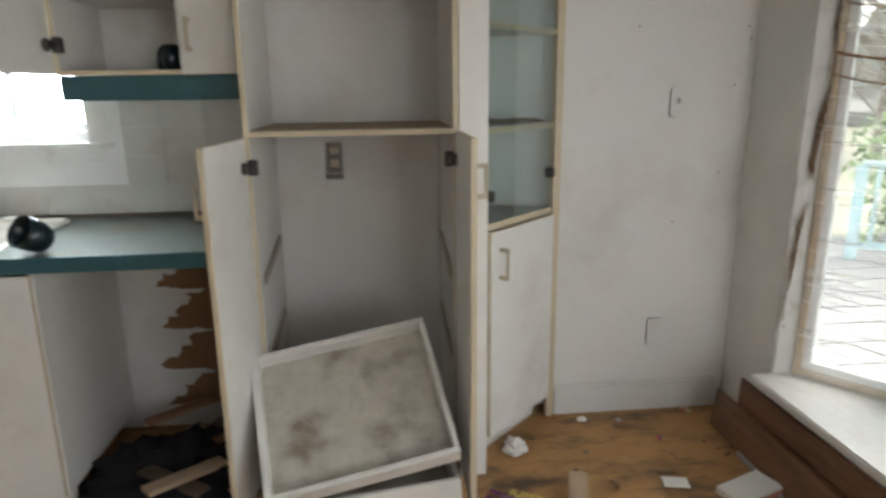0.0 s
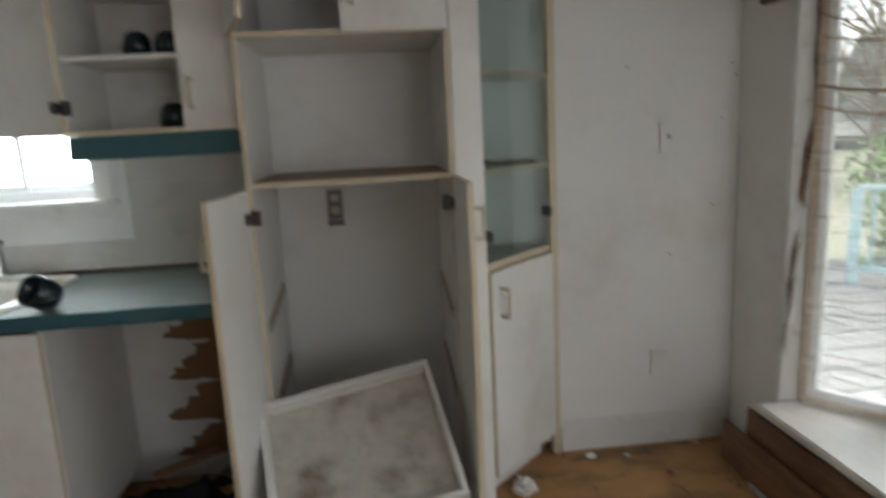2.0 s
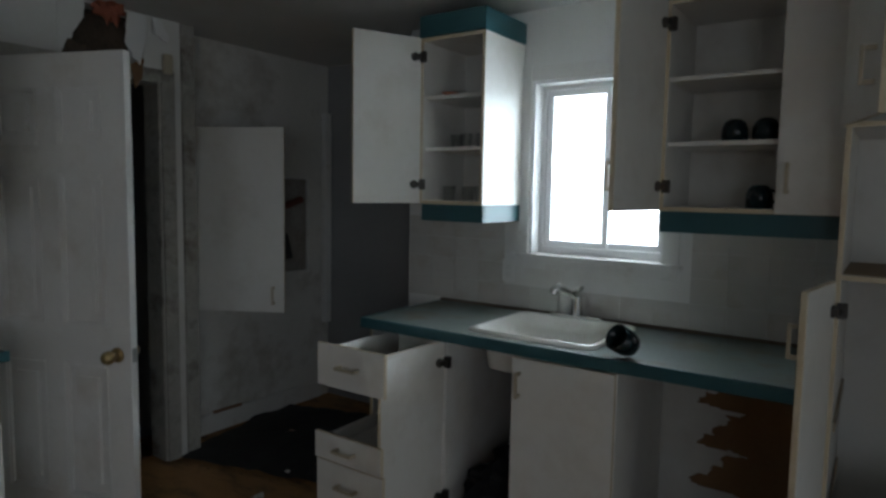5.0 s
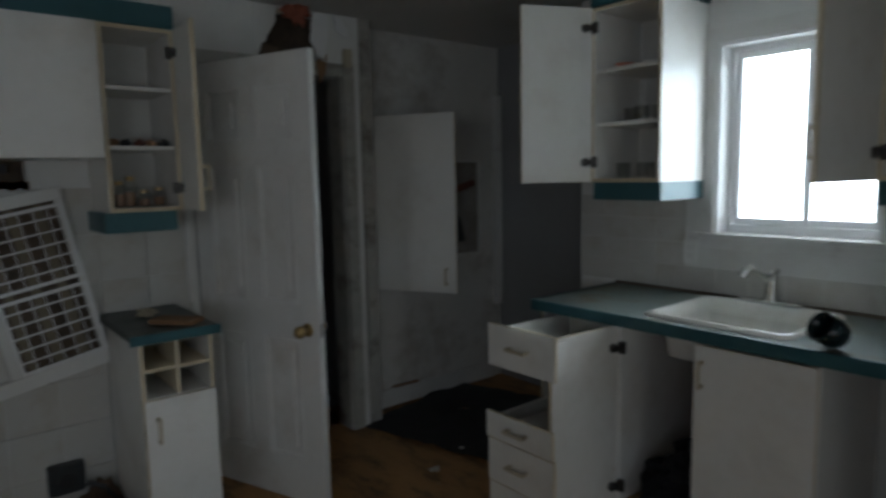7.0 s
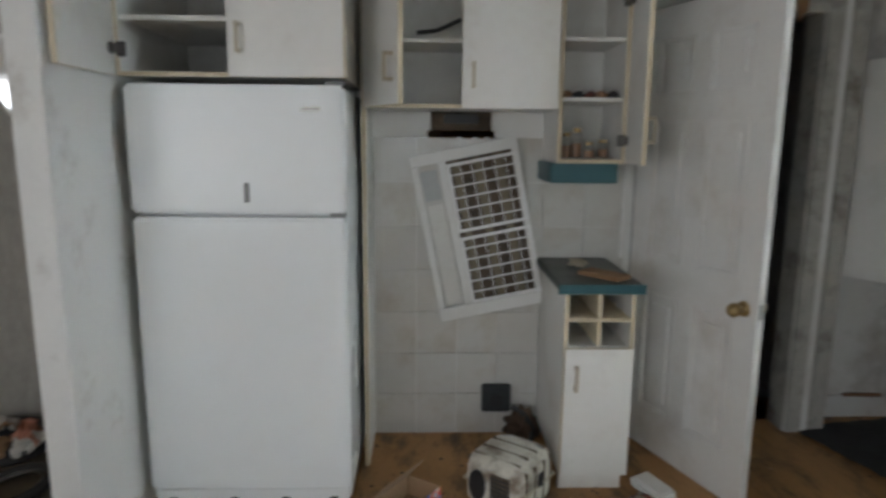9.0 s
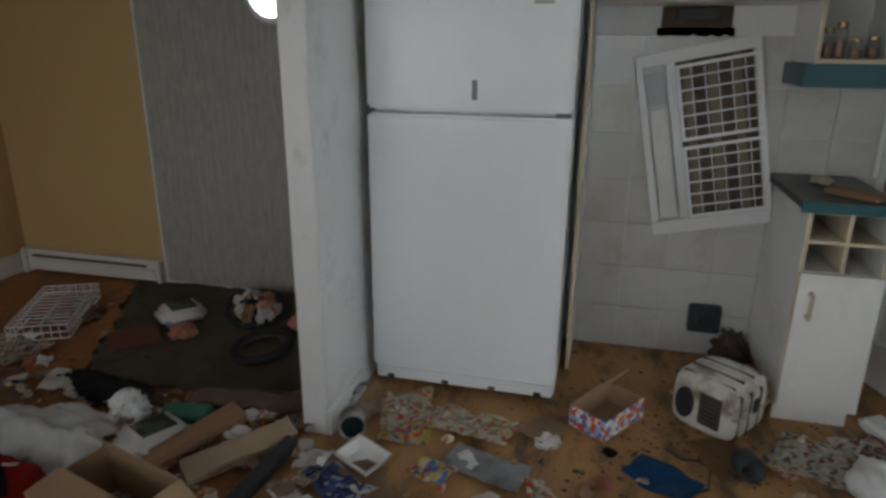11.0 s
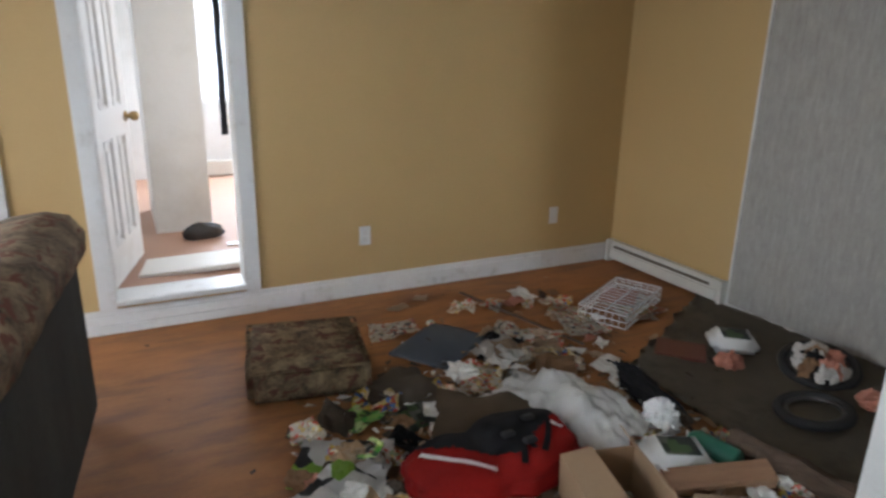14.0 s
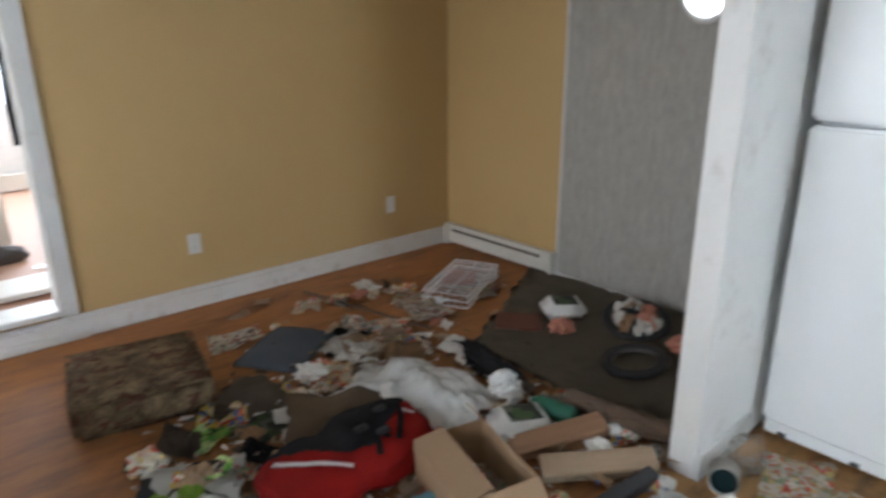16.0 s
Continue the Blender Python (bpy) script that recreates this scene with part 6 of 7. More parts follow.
carton("cardboard_box", "open brown cardboard box standing in the rubbish", 0.35, 0.26, 0.185, pose(-1.935, -1.95, 0.006, 2, 0, 74), [("f", 172, 0.11), ("b", 125, 0.10), ("r", -35, 0.12)])
carton("printed_box", "open food box with a colourful printed front", 0.27, 0.165, 0.09, pose(-2.88, -0.325, 0.004, 0, 0, 146), [("b", 130, 0.12)], front=M_BOXPRINT)
bm = bmesh.new()
for k in range(7):
    bm_box(bm, 0.02 + k * 0.048, -0.003, 0.02, 0.06 + k * 0.048, -0.001, 0.12)
solid("flat_cardboard", sheet(0.30, 0.15, 8, 8, 0.012, 4, 91, 0.004), M_CARD, "flattened cardboard flap beside the printed box", "cardboard", pose(-2.955, -0.52, 0.003, 0, 4, 143))

# white bag, blue cloth, tub
bm = sheet(0.34, 0.56, 44, 60, 0.05, 6.5, 101, 0.006, 0.04, 0.13)
solid("white_bedding", bm, M_BED, "heap of crumpled white cloth on the rubbish", "cloth", pose(-2.27, -2.32, 0.02, 0, 0, 14), smooth=True)
bm = sheet(0.40, 0.24, 40, 30, 0.06, 6, 102, 0.006, 0.03, 0.05)
solid("white_bedding", bm, M_BED, "crumpled end of the white cloth", "cloth", pose(-2.17, -2.55, 0.0, 0, 0, 20), smooth=True)
solid("blue_cloth", sheet(0.45, 0.34, 20, 16, 0.012, 3.5, 103, 0.008, 0.01, 0.02), M_BLUECLOTH, "slate blue cloth lying folded on the floor", "cloth", pose(-2.10, -3.17, 0.012, 0, 0, 35), smooth=True)
solid("white_sheet", sheet(0.3, 0.2, 8, 8, 0.008, 4, 104, 0.002), M_PAPER, "white sheet under the blue cloth", "paper", pose(-2.35, -3.08, 0.004, 0, 0, 20))
solid("light_blue_cloth", sheet(0.26, 0.20, 20, 18, 0.05, 9, 105, 0.006, 0.02, 0.03), M_CYAN, "light blue cloth scrap by the box", "cloth", pose(-1.78, -1.72, 0.012, 0, 0, 15), smooth=True)


def tub(m, label):
    t = thing("plastic_tub", label, "container", m, "plastic tubs")
    bm = bmesh.new()
    bm_box(bm, -0.14, -0.10, 0, 0.14, 0.10, 0.11, 0.04)
    part("body", bm, M_PLASTICW, t, smooth=True)
    part("label", boxes((-0.08, -0.055, 0.1105, 0.08, 0.055, 0.113), bevel=0.001), M_DARKLABEL, t, "dark picture label")
    return t


M_DARKLABEL = printed("dark_label_print", [(0.02, 0.03, 0.02), (0.05, 0.09, 0.03), (0.12, 0.12, 0.1), (0.02, 0.02, 0.02)], 22, (0.03, 0.04, 0.03), 0.9)
tub(pose(-2.41, -1.92, 0.02, 8, 6, 160) @ Matrix.Scale(0.86, 4), "white plastic tub with a dark picture label")
tub(pose(-3.43, -2.53, 0.012, 10, 4, 150) @ Matrix.Scale(0.85, 4), "white plastic tub lying on the carpet")
solid("white_plastic_bag", lump(0.16, 0.13, 0.11, 0.4, 2.0, 111, 4, sharp=0.2), M_PLASTICW, "knotted white plastic bag with pink print", "bag", pose(-2.56, -2.13, 0.01, 0, 0, 20))
bm = bmesh.new()
lathe(bm, [(0.05, 0), (0.055, 0.01), (0.055, 0.2), (0.04, 0.23), (0.03, 0.24)], 20)
solid("green_canister", bm, M_GREENP, "green plastic canister lying on its side", "canister", pose(-2.60, -1.80, 0.056, 90, 0, 10) @ Matrix.Scale(0.8, 4), smooth=True)

# planks, log, stick
for x, y, z, L, w, t, rz, mm, lab in ((-2.47, -1.775, 0.03, 0.38, 0.09, 0.05, 158, M_PLANK, "rough reddish plank on the rubbish"), (-2.445, -1.58, 0.03, 0.40, 0.10, 0.04, 139, M_PALEWOOD, "pale board leaning on the rubbish"),
                                      (-2.33, -1.45, 0.02, 0.40, 0.05, 0.05, 172, M_BLACK, "black plastic rail on the floor")):
    solid("plank", boxes((-L / 2, -w / 2, 0, L / 2, w / 2, t), bevel=0.004), mm, lab, "plank", pose(x, y, z, 14, -4, rz), "planks")
bm = bmesh.new()
bmesh.ops.create_cone(bm, cap_ends=True, segments=16, radius1=0.055, radius2=0.045, depth=0.42, matrix=Matrix.Rotation(radians(90), 4, "Y"))
bmesh.ops.subdivide_edges(bm, edges=bm.edges[:], cuts=6, use_grid_fill=True)
for v in bm.verts:
    v.co += 0.022 * noise.noise_vector(v.co * 14) + 0.014 * noise.noise_vector(v.co * 45)
solid("rotten_log", bm, M_BARK, "crumbling brown log on the carpet edge", "log", pose(-2.74, -1.70, 0.055, 0, 0, 103))
bm = bmesh.new()
bm_cyl(bm, (-2.55, -3.80, 0.010), (-2.755, -2.85, 0.03), 0.009, n=8)
solid("wooden_stick", bm, M_BARK, "long thin wooden stick on the floor", "stick")
solid("red_board", boxes((-0.10, -0.12, 0, 0.10, 0.12, 0.018), bevel=0.004), M_BRICK, "dark red board on the carpet", "board", pose(-3.16, -2.60, 0.02, 0, 0, 42))


def wheel(m, R, label):
    w = thing("bike_wheel", label, "wheel", m)
    bm = bmesh.new()
    torus(bm, R, 0.022, 40, 10)
    part("tyre", bm, M_RUBBER, w, smooth=True)
    bm = bmesh.new()
    torus(bm, R - 0.028, 0.009, 40, 8)
    part("rim", bm, M_HINGE, w, smooth=True)
    return w


wheel(pose(-3.205, -1.925, 0.045, 6, 5, 0), 0.132, "small black rubber tyre lying on the carpet")
wheel(pose(-3.58, -2.16, 0.06, -8, 12, 0), 0.155, "black rubber tyre full of scraps by the wall")
for k in range(16):
    x, y = -3.58 + random.uniform(-.11, .11), -2.16 + random.uniform(-.11, .11)
    solid("cloth_scrap", lump(0.09, 0.08, 0.08, 0.5, 2.6, 120 + k, 3, sharp=0.4), [M_WHITECLOTH, M_PINK, M_BLACKCLOTH, M_WHITECLOTH, M_PEEL][k % 5], "crumpled cloth scrap in the heap by the wall", "scrap", pose(x, y, 0.015 + 0.02 * (k % 3), 0, 0, k * 40), "scrap heap")
solid("black_bag", lump(0.52, 0.13, 0.07, 0.4, 2, 140, 4, sharp=0.3), M_BLACKCLOTH, "flat black bag along the carpet edge", "bag", pose(-2.70, -2.36, 0.006, 0, 0, 78))
solid("pink_scrap", lump(0.13, 0.1, 0.06, 0.5, 3, 141, 3, sharp=0.3), M_PINK, "salmon scrap on the carpet", "scrap", pose(-3.27, -2.4, 0.012))
solid("pink_scrap", lump(0.14, 0.1, 0.06, 0.5, 3, 142, 3, sharp=0.3), M_PINK, "salmon scrap by the tyre", "scrap", pose(-3.46, -1.84, 0.05))


def wire_basket(m):
    b = thing("wire_basket", "white plastic-coated wire basket upside down", "basket", m)
    W, D, H = 0.50, 0.28, 0.08
    def bar(p, q, r=0.0026):
        bm = bmesh.new()
        bm_cyl(bm, p, q, r, n=6)
        return part("wire", bm, M_VINYL, b)
    for k in range(13):
        x = W * k / 12
        bar((x, 0, H), (x, D, H))
        bar((x, 0, 0), (x, 0, H))
        bar((x, D, 0), (x, D, H))
    for k in range(8):
        y = D * k / 7
        bar((0, y, 0), (0, y, H))
        bar((W, y, 0), (W, y, H))
    for z in (0.004, H * 0.5, H):
        for p, q in (((0, 0, z), (W, 0, z)), ((W, 0, z), (W, D, z)), ((W, D, z), (0, D, z)), ((0, D, z), (0, 0, z))):
            bar(p, q, 0.004)
    for y in (0.0, D * 0.45, D):
        bar((0, y, H + 0.002), (W, y, H + 0.002), 0.004)


wire_basket(pose(-3.10, -2.93, 0.012, 0, -3, 205))
for k in range(6):
    solid("magazine", sheet(0.2, 0.26, 8, 8, 0.01, 4, 150 + k, 0.004), [M_FLYER, M_FLYER2, M_PINK][k % 3], "stained magazine under the basket", "magazine", pose(-3.38 + random.uniform(-.1, .1), -3.18 + random.uniform(-.1, .1), 0.006 + 0.012 * k, 0, 0, random.uniform(0, 180)), "basket magazines")

# papers and packages round the pack
for x, y, z, w, d, rz, mm, lab in ((-1.54, -2.70, 0.012, 0.24, 0.15, 200, M_GREENPRINT, "green printed package with a pink edge"), (-1.69, -2.58, 0.02, 0.17, 0.14, 185, M_DARKLABEL, "dark printed card on the papers"),
                                  (-1.35, -2.42, 0.02, 0.34, 0.26, 150, M_BAGPRINT, "large white crumpled bag with a green print"), (-1.27, -2.26, 0.03, 0.26, 0.2, 30, M_BAGPRINT, "crumpled white paper at the edge of the heap"),
                                  (-1.30, -2.05, 0.06, 0.42, 0.12, 128, M_BED, "long white cardboard strip on the rubbish"), (-2.08, -2.74, 0.03, 0.2, 0.18, 70, M_FLYER, "bright red and yellow wrapper"),
                                  (-1.95, -3.42, 0.004, 0.26, 0.16, 170, M_FLYER2, "stained paper behind the blue cloth"), (-2.10, -3.72, 0.004, 0.12, 0.07, 10, M_PALEWOOD, "torn paper by the baseboard"),
                                  (-2.28, -3.80, 0.004, 0.14, 0.08, 60, M_PALEWOOD, "torn scrap by the baseboard"), (-2.62, -3.50, 0.004, 0.1, 0.06, 50, M_PAPER, "small white paper on the floor"),
                                  (-2.96, -3.26, 0.006, 0.26, 0.2, 40, M_FLYER, "crumpled green and blue leaflet"), (-2.90, -3.05, 0.006, 0.26, 0.2, 70, M_FLYER2, "pinkish leaflet on the floor"),
                                  (-2.65, -3.05, 0.006, 0.2, 0.14, 110, M_FLYER, "leaflet beside the stick")):
    solid("paper", sheet(w, d, 12, 10, 0.022, 7, int(abs(x * 100)), 0.002, 0.012), mm, lab, "paper", pose(x, y, z, random.uniform(-4, 4), random.uniform(-4, 4), rz), smooth=False)
part_ = thing("green_swirl", "green swirl printed on the white bag", "print", pose(-1.40, -2.44, 0.075, 0, 0, 150))
bm = bmesh.new()
bm_tube(bm, [(0.05, 0.05, 0), (0.09, 0.02, 0.0), (0.08, -0.05, 0), (0.02, -0.07, 0)], 0.014, 6)
bmesh.ops.scale(bm, vec=(1, 1, 0.3), verts=bm.verts)
part("swirl", bm, M_GREENPRINT, part_)
solid("pale_film", sheet(0.34, 0.2, 14, 10, 0.05, 5, 160, 0.003, 0.03), M_PALEWOOD, "beige crumpled film on the floor", "film", pose(-2.44, -2.90, 0.01, 0, 0, 160))
solid("brown_rag", sheet(0.5, 0.3, 16, 12, 0.06, 4, 161, 0.01, 0.03, 0.05), mat("brown_rag_cloth", (0.2, 0.14, 0.085), 0.9, amount=0.6, scale=6), "brown rag draped behind the pack", "rag", pose(-1.98, -2.40, 0.03, 0, 0, 150), smooth=True)
solid("brown_rag", sheet(0.4, 0.3, 16, 12, 0.05, 4, 162, 0.01, 0.03, 0.03), mat("dark_rag_cloth", (0.17, 0.135, 0.1), 0.9, amount=0.6, scale=6), "dark rag beside the blue cloth", "rag", pose(-1.74, -2.80, 0.004, 0, 0, 20), smooth=True)
M_YELLOWINK = printed("yellow_wrapper_print", [(0.6, 0.42, 0.06), (0.55, 0.1, 0.05), (0.1, 0.2, 0.5), (0.7, 0.6, 0.4)], 48, (0.6, 0.48, 0.2), 0.8)
M_CLEARBAG = clear_film("cloudy_plastic", (0.72, 0.72, 0.7), 0.12, 0.25, 0.9)
SCRAPS = [M_PAPER, M_BED, M_PAPER, M_YELLOWINK, M_FLYER, M_FLYER, M_PALEWOOD, M_WHITECLOTH, M_CARD, M_FLYER, M_FLYER2, M_PEEL, M_BLACKCLOTH, M_PALEWOOD, M_PINK, M_YELLOWINK, M_PLASTICW, M_CLEARBAG, M_BARK, M_FLYER2, M_FLYER, M_HOLE]


def strew(n, x0, x1, y0, y1, small, large, seed, where, skip=lambda x, y: False):
    """Separate crumpled scraps over one stretch of floor."""
    r = random.Random(seed)
    done = 0
    while done < n:
        x, y = r.uniform(x0, x1), r.uniform(y0, y1)
        if skip(x, y):
            continue
        s, mm = r.uniform(small, large), r.choice(SCRAPS)
        what = {M_PAPER.name: "white paper", M_CARD.name: "cardboard", M_BLACKCLOTH.name: "black cloth", M_PLASTICW.name: "white plastic", M_CLEARBAG.name: "clear plastic", M_BARK.name: "rotten wood", M_HOLE.name: "charred"}.get(mm.name, "stained printed paper")
        if done % 3:
            solid("paper_scrap", sheet(s * 1.4, s, 7, 7, 0.03, 14, seed * 100 + done, 0.002, 0.015), mm, "crumpled %s scrap %s" % (what, where), "scrap",
                  pose(x, y, r.uniform(0.0, 0.03), r.uniform(-14, 14), r.uniform(-14, 14), r.uniform(0, 360)), "rubbish scraps")
        else:
            solid("rubbish_lump", lump(s, s * 0.8, s * 0.5, 0.5, 3, seed * 100 + done, 3, sharp=0.4), mm, "crumpled %s lump %s" % (what, where), "scrap", pose(x, y, 0, 0, 0, r.uniform(0, 360)), "rubbish scraps")
        done += 1


heap = lambda x, y: (x > -1.55 and y < -2.75 - 0.9 * (x + 1.55) * 0) or (x + 1.9) ** 2 / 0.2 + (y + 3.17) ** 2 / 0.08 < 1 or (-2.15 < x < -1.45 and -2.28 < y < -1.92) or (-2.42 < x < -1.98 and -2.55 < y < -1.95)
strew(125, -2.72, -1.28, -2.95, -1.62, 0.05, 0.14, 3, "in the rubbish heap", heap)
strew(34, -3.05, -2.1, -3.55, -2.7, 0.04, 0.12, 4, "by the blue cloth", heap)
strew(60, -2.1, -1.2, -2.05, -1.5, 0.05, 0.13, 10, "beside the pack", lambda x, y: -2.15 < x < -1.45 and y < -1.92)
strew(26, -1.6, -1.12, -2.4, -1.75, 0.05, 0.12, 5, "at the edge of the heap")
strew(40, -3.2, -2.35, -1.28, 0.75, 0.03, 0.10, 6, "on the kitchen floor", lambda x, y: -0.1 < y < 0.35 and x < -2.95)
strew(22, -2.75, -2.2, -1.75, -1.28, 0.04, 0.12, 7, "between planks and partition")
strew(4, -3.75, -2.9, 1.1, 2.3, 0.03, 0.06, 8, "on the laundry nook floor")
strew(12, 0.45, 1.05, 1.3, 2.4, 0.015, 0.04, 9, "under the plain wall")
bm = bmesh.new()
rnd = random.Random(9)
for k in range(1500):
    if k < 1120:
        x, y = rnd.gauss(-2.05, 0.40), rnd.gauss(-2.4, 0.33)
    else:
        x, y = rnd.uniform(-3.7, 1.0), rnd.uniform(-3.9, 2.4)
    if x < -3.7 or y < -3.95 or (k < 1120 and x > -1.2) or (x > -0.75 and y < -2.2 and k >= 1120):
        continue
    s = rnd.uniform(0.004, 0.016) if k >= 1120 else rnd.uniform(0.01, 0.035)
    r = Matrix.Translation((x, y, rnd.uniform(0.002, 0.03 if k < 1120 else 0.004))) @ Euler((rnd.uniform(-.4, .4), rnd.uniform(-.4, .4), rnd.uniform(0, 6))).to_matrix().to_4x4()
    q = [(-s, -s * .6, 0), (s, -s * .5 * rnd.random(), s * .2), (s * .8, s * .6, 0), (-s * .7, s * .7 * rnd.random(), s * .25)]
    f = bm.faces.new([bm.verts.new(r @ Vector(p)) for p in q])
    f.material_index = rnd.choice([0, 1, 2, 3, 4, 4]) if k < 1120 else rnd.choice([2, 4, 4, 4, 3])
for k in range(420):
    x, y = rnd.gauss(-2.92, 0.26), rnd.gauss(-0.02, 0.36)
    if x < -3.7 or y > 0.75:
        continue
    sz = rnd.uniform(0.004, 0.02)
    a0 = rnd.uniform(0, 6)
    f = bm.faces.new([bm.verts.new((x + sz * math.cos(a0 + j * 1.57) * rnd.uniform(0.5, 1), y + sz * math.sin(a0 + j * 1.57) * rnd.uniform(0.4, 1), 0.002 + 0.002 * rnd.random())) for j in range(4)])
    f.material_index = rnd.choice([3, 4, 4])
tagged(new("small_litter", mesh_of("small_litter", bm, [M_PAPER, M_FLYER2, M_CARD, M_PEEL, M_HOLE])), "tiny paper, wood and dirt crumbs over the floors", "litter", kind="stuff")

# kitchen floor litter
def foam_tray(m, w, d, h, label):
    bm = bmesh.new()
    prof = [(0, 0), (0.02, 0), (0.0, h)]
    o = [[(-w / 2 + 0.02, -d / 2 + 0.02, 0), (w / 2 - 0.02, -d / 2 + 0.02, 0), (w / 2 - 0.02, d / 2 - 0.02, 0), (-w / 2 + 0.02, d / 2 - 0.02, 0)],
         [(-w / 2, -d / 2, h), (w / 2, -d / 2, h), (w / 2, d / 2, h), (-w / 2, d / 2, h)],
         [(-w / 2 + 0.01, -d / 2 + 0.01, h), (w / 2 - 0.01, -d / 2 + 0.01, h), (w / 2 - 0.01, d / 2 - 0.01, h), (-w / 2 + 0.01, d / 2 - 0.01, h)],
         [(-w / 2 + 0.028, -d / 2 + 0.028, 0.008), (w / 2 - 0.028, -d / 2 + 0.028, 0.008), (w / 2 - 0.028, d / 2 - 0.028, 0.008), (-w / 2 + 0.028, d / 2 - 0.028, 0.008)]]
    v = [[bm.verts.new(p) for p in ring] for ring in o]
    for a, b in zip(v, v[1:]):
        for i in range(4):
            bm.faces.new((a[i], a[(i + 1) % 4], b[(i + 1) % 4], b[i]))
    bm.faces.new(v[0])
    bm.faces.new(v[-1])
    solid("foam_tray", bm, M_PLASTICW, label, "tray", m)


foam_tray(pose(-2.53, -1.15, 0.012, 6, 4, 65), 0.165, 0.13, 0.045, "white foam tray by the partition")
bm = bmesh.new()
lathe(bm, [(0.03, 0), (0.048, 0.01), (0.05, 0.1), (0.046, 0.1), (0.042, 0.02)], 24)
solid("tin_can", bm, M_METAL, "open tin can lying by the partition", "can", pose(-2.74, -1.275, 0.052, 82, 0, 113), smooth=True)
bm = bmesh.new()
bm_cyl(bm, (0, 0, 0.088), (0, 0, 0.092), 0.042, n=24)
solid("can_lining", bm, M_TEALP, "dark green inside of the tin can", "can", pose(-2.74, -1.275, 0.052, 82, 0, 113))
for x, y, w, d, rz, mm, lab in ((-2.90, -1.10, 0.30, 0.22, 20, M_FLYER, "colourful grocery flyer on the floor"), (-2.86, -0.83, 0.34, 0.18, 80, M_FLYER, "torn grocery flyer before the fridge"), (-2.74, -1.06, 0.2, 0.12, 100, M_YELLOWINK, "yellow-green wrapper beside the foam tray"),
                               (-2.61, -0.72, 0.28, 0.15, 75, M_PLASTICG, "grey crumpled foil on the floor"), (-2.95, 0.42, 0.30, 0.24, 60, M_FLYER2, "wet magazines by the small cabinet"), (-3.02, 0.62, 0.26, 0.2, 20, M_FLYER2, "soaked paper by the door"),
                               (-2.42, -1.16, 0.34, 0.26, 30, M_CARD, "brown crumpled cardboard on the floor"), (-2.37, -1.18, 0.24, 0.13, 50, M_BLUEPRINT, "blue printed wrapper on the cardboard"), (-2.71, -0.13, 0.24, 0.16, 60, M_BLUEFILM, "blue plastic film on the floor"),
                               (-2.63, -0.33, 0.1, 0.08, 0, M_PINK, "pink scrap on the floor"), (-2.9, 0.1, 0.24, 0.2, 30, M_PEEL, "brown stained rag on the floor")):
    solid("paper", sheet(w, d, 12, 10, 0.02, 7, int(abs(y * 100)) + 7, 0.002, 0.015), mm, lab, "paper", pose(x, y, 0.004 if mm is not M_BLUEPRINT else 0.03, 0, 0, rz))
solid("clear_bag", lump(0.16, 0.12, 0.1, 0.4, 2.6, 170, 4, sharp=0.3), M_JAR, "clear crumpled plastic bag by the partition", "bag", pose(-2.88, -1.27, 0), smooth=True)


def pet_carrier():
    """Rounded white plastic pet carrier with round window and dark grid door."""
    p = thing("pet_carrier", "dirty white plastic pet carrier with a dark opening", "pet carrier", pose(-3.145, 0.105, 0.005, 0, 0, 52) @ Matrix.Scale(0.86, 4))
    bm = bmesh.new()
    bmesh.ops.create_uvsphere(bm, u_segments=40, v_segments=24, radius=1.0)
    for v in bm.verts:
        k = (abs(v.co.x) ** 5 + abs(v.co.y) ** 5 + abs(v.co.z) ** 5) ** (-1 / 5)
        v.co = Vector((v.co.x * k * 0.16, v.co.y * k * 0.17, v.co.z * k * 0.135 + 0.135))
    part("shell", bm, mat("soiled_white_shell", (0.66, 0.64, 0.57), 0.45, (0.5, 0.46, 0.38), 0.5, 4, 40, 0.08, dirt=(0.14, 0.09, 0.05), dirt_amount=0.85, dirt_scale=7, dirt_lo=0.46), p, smooth=True)
    for y in (-0.115, -0.045, 0.04, 0.11):
        b2 = bmesh.new()
        e = 0.97 if abs(y) > 0.1 else 1.0
        bm_box(b2, -0.1635 * e, y - 0.003, 0.03, 0.1635 * e, y + 0.003, 0.24)
        bm_box(b2, -0.12, y - 0.003, 0.006, 0.12, y + 0.003, 0.2735 * e)
        part("seam", b2, M_BARK, p, "grimy brown shell seam")
    part("rim_seam", boxes((-0.1645, -0.15, 0.128, 0.1645, 0.15, 0.140), bevel=0.002), M_HANDLE, p)
    # Black disc and dark door panel paint the shade inside the shell.
    bm = bmesh.new()
    bm_cyl(bm, (-0.07, -0.176, 0.135), (-0.07, -0.166, 0.135), 0.06, n=28)
    bmesh.ops.scale(bm, vec=(0.75, 1, 1.25), verts=bm.verts, space=Matrix.Translation((0.07, 0.17, -0.135)))
    part("hole", bm, M_BLACK, p, "black oval disc for the shaded opening")
    part("grid_door", boxes((0.0, -0.176, 0.065, 0.10, -0.168, 0.215), bevel=0.003), M_HOLE, p)
    for k in range(7):
        part("grid_bar", boxes((0.004, -0.182, 0.075 + k * 0.02, 0.096, -0.177, 0.08 + k * 0.02)), M_OUTLETGREY, p)
    part("latch", boxes((0.162, -0.02, 0.13, 0.17, 0.02, 0.2), bevel=0.003), M_BLACK, p)


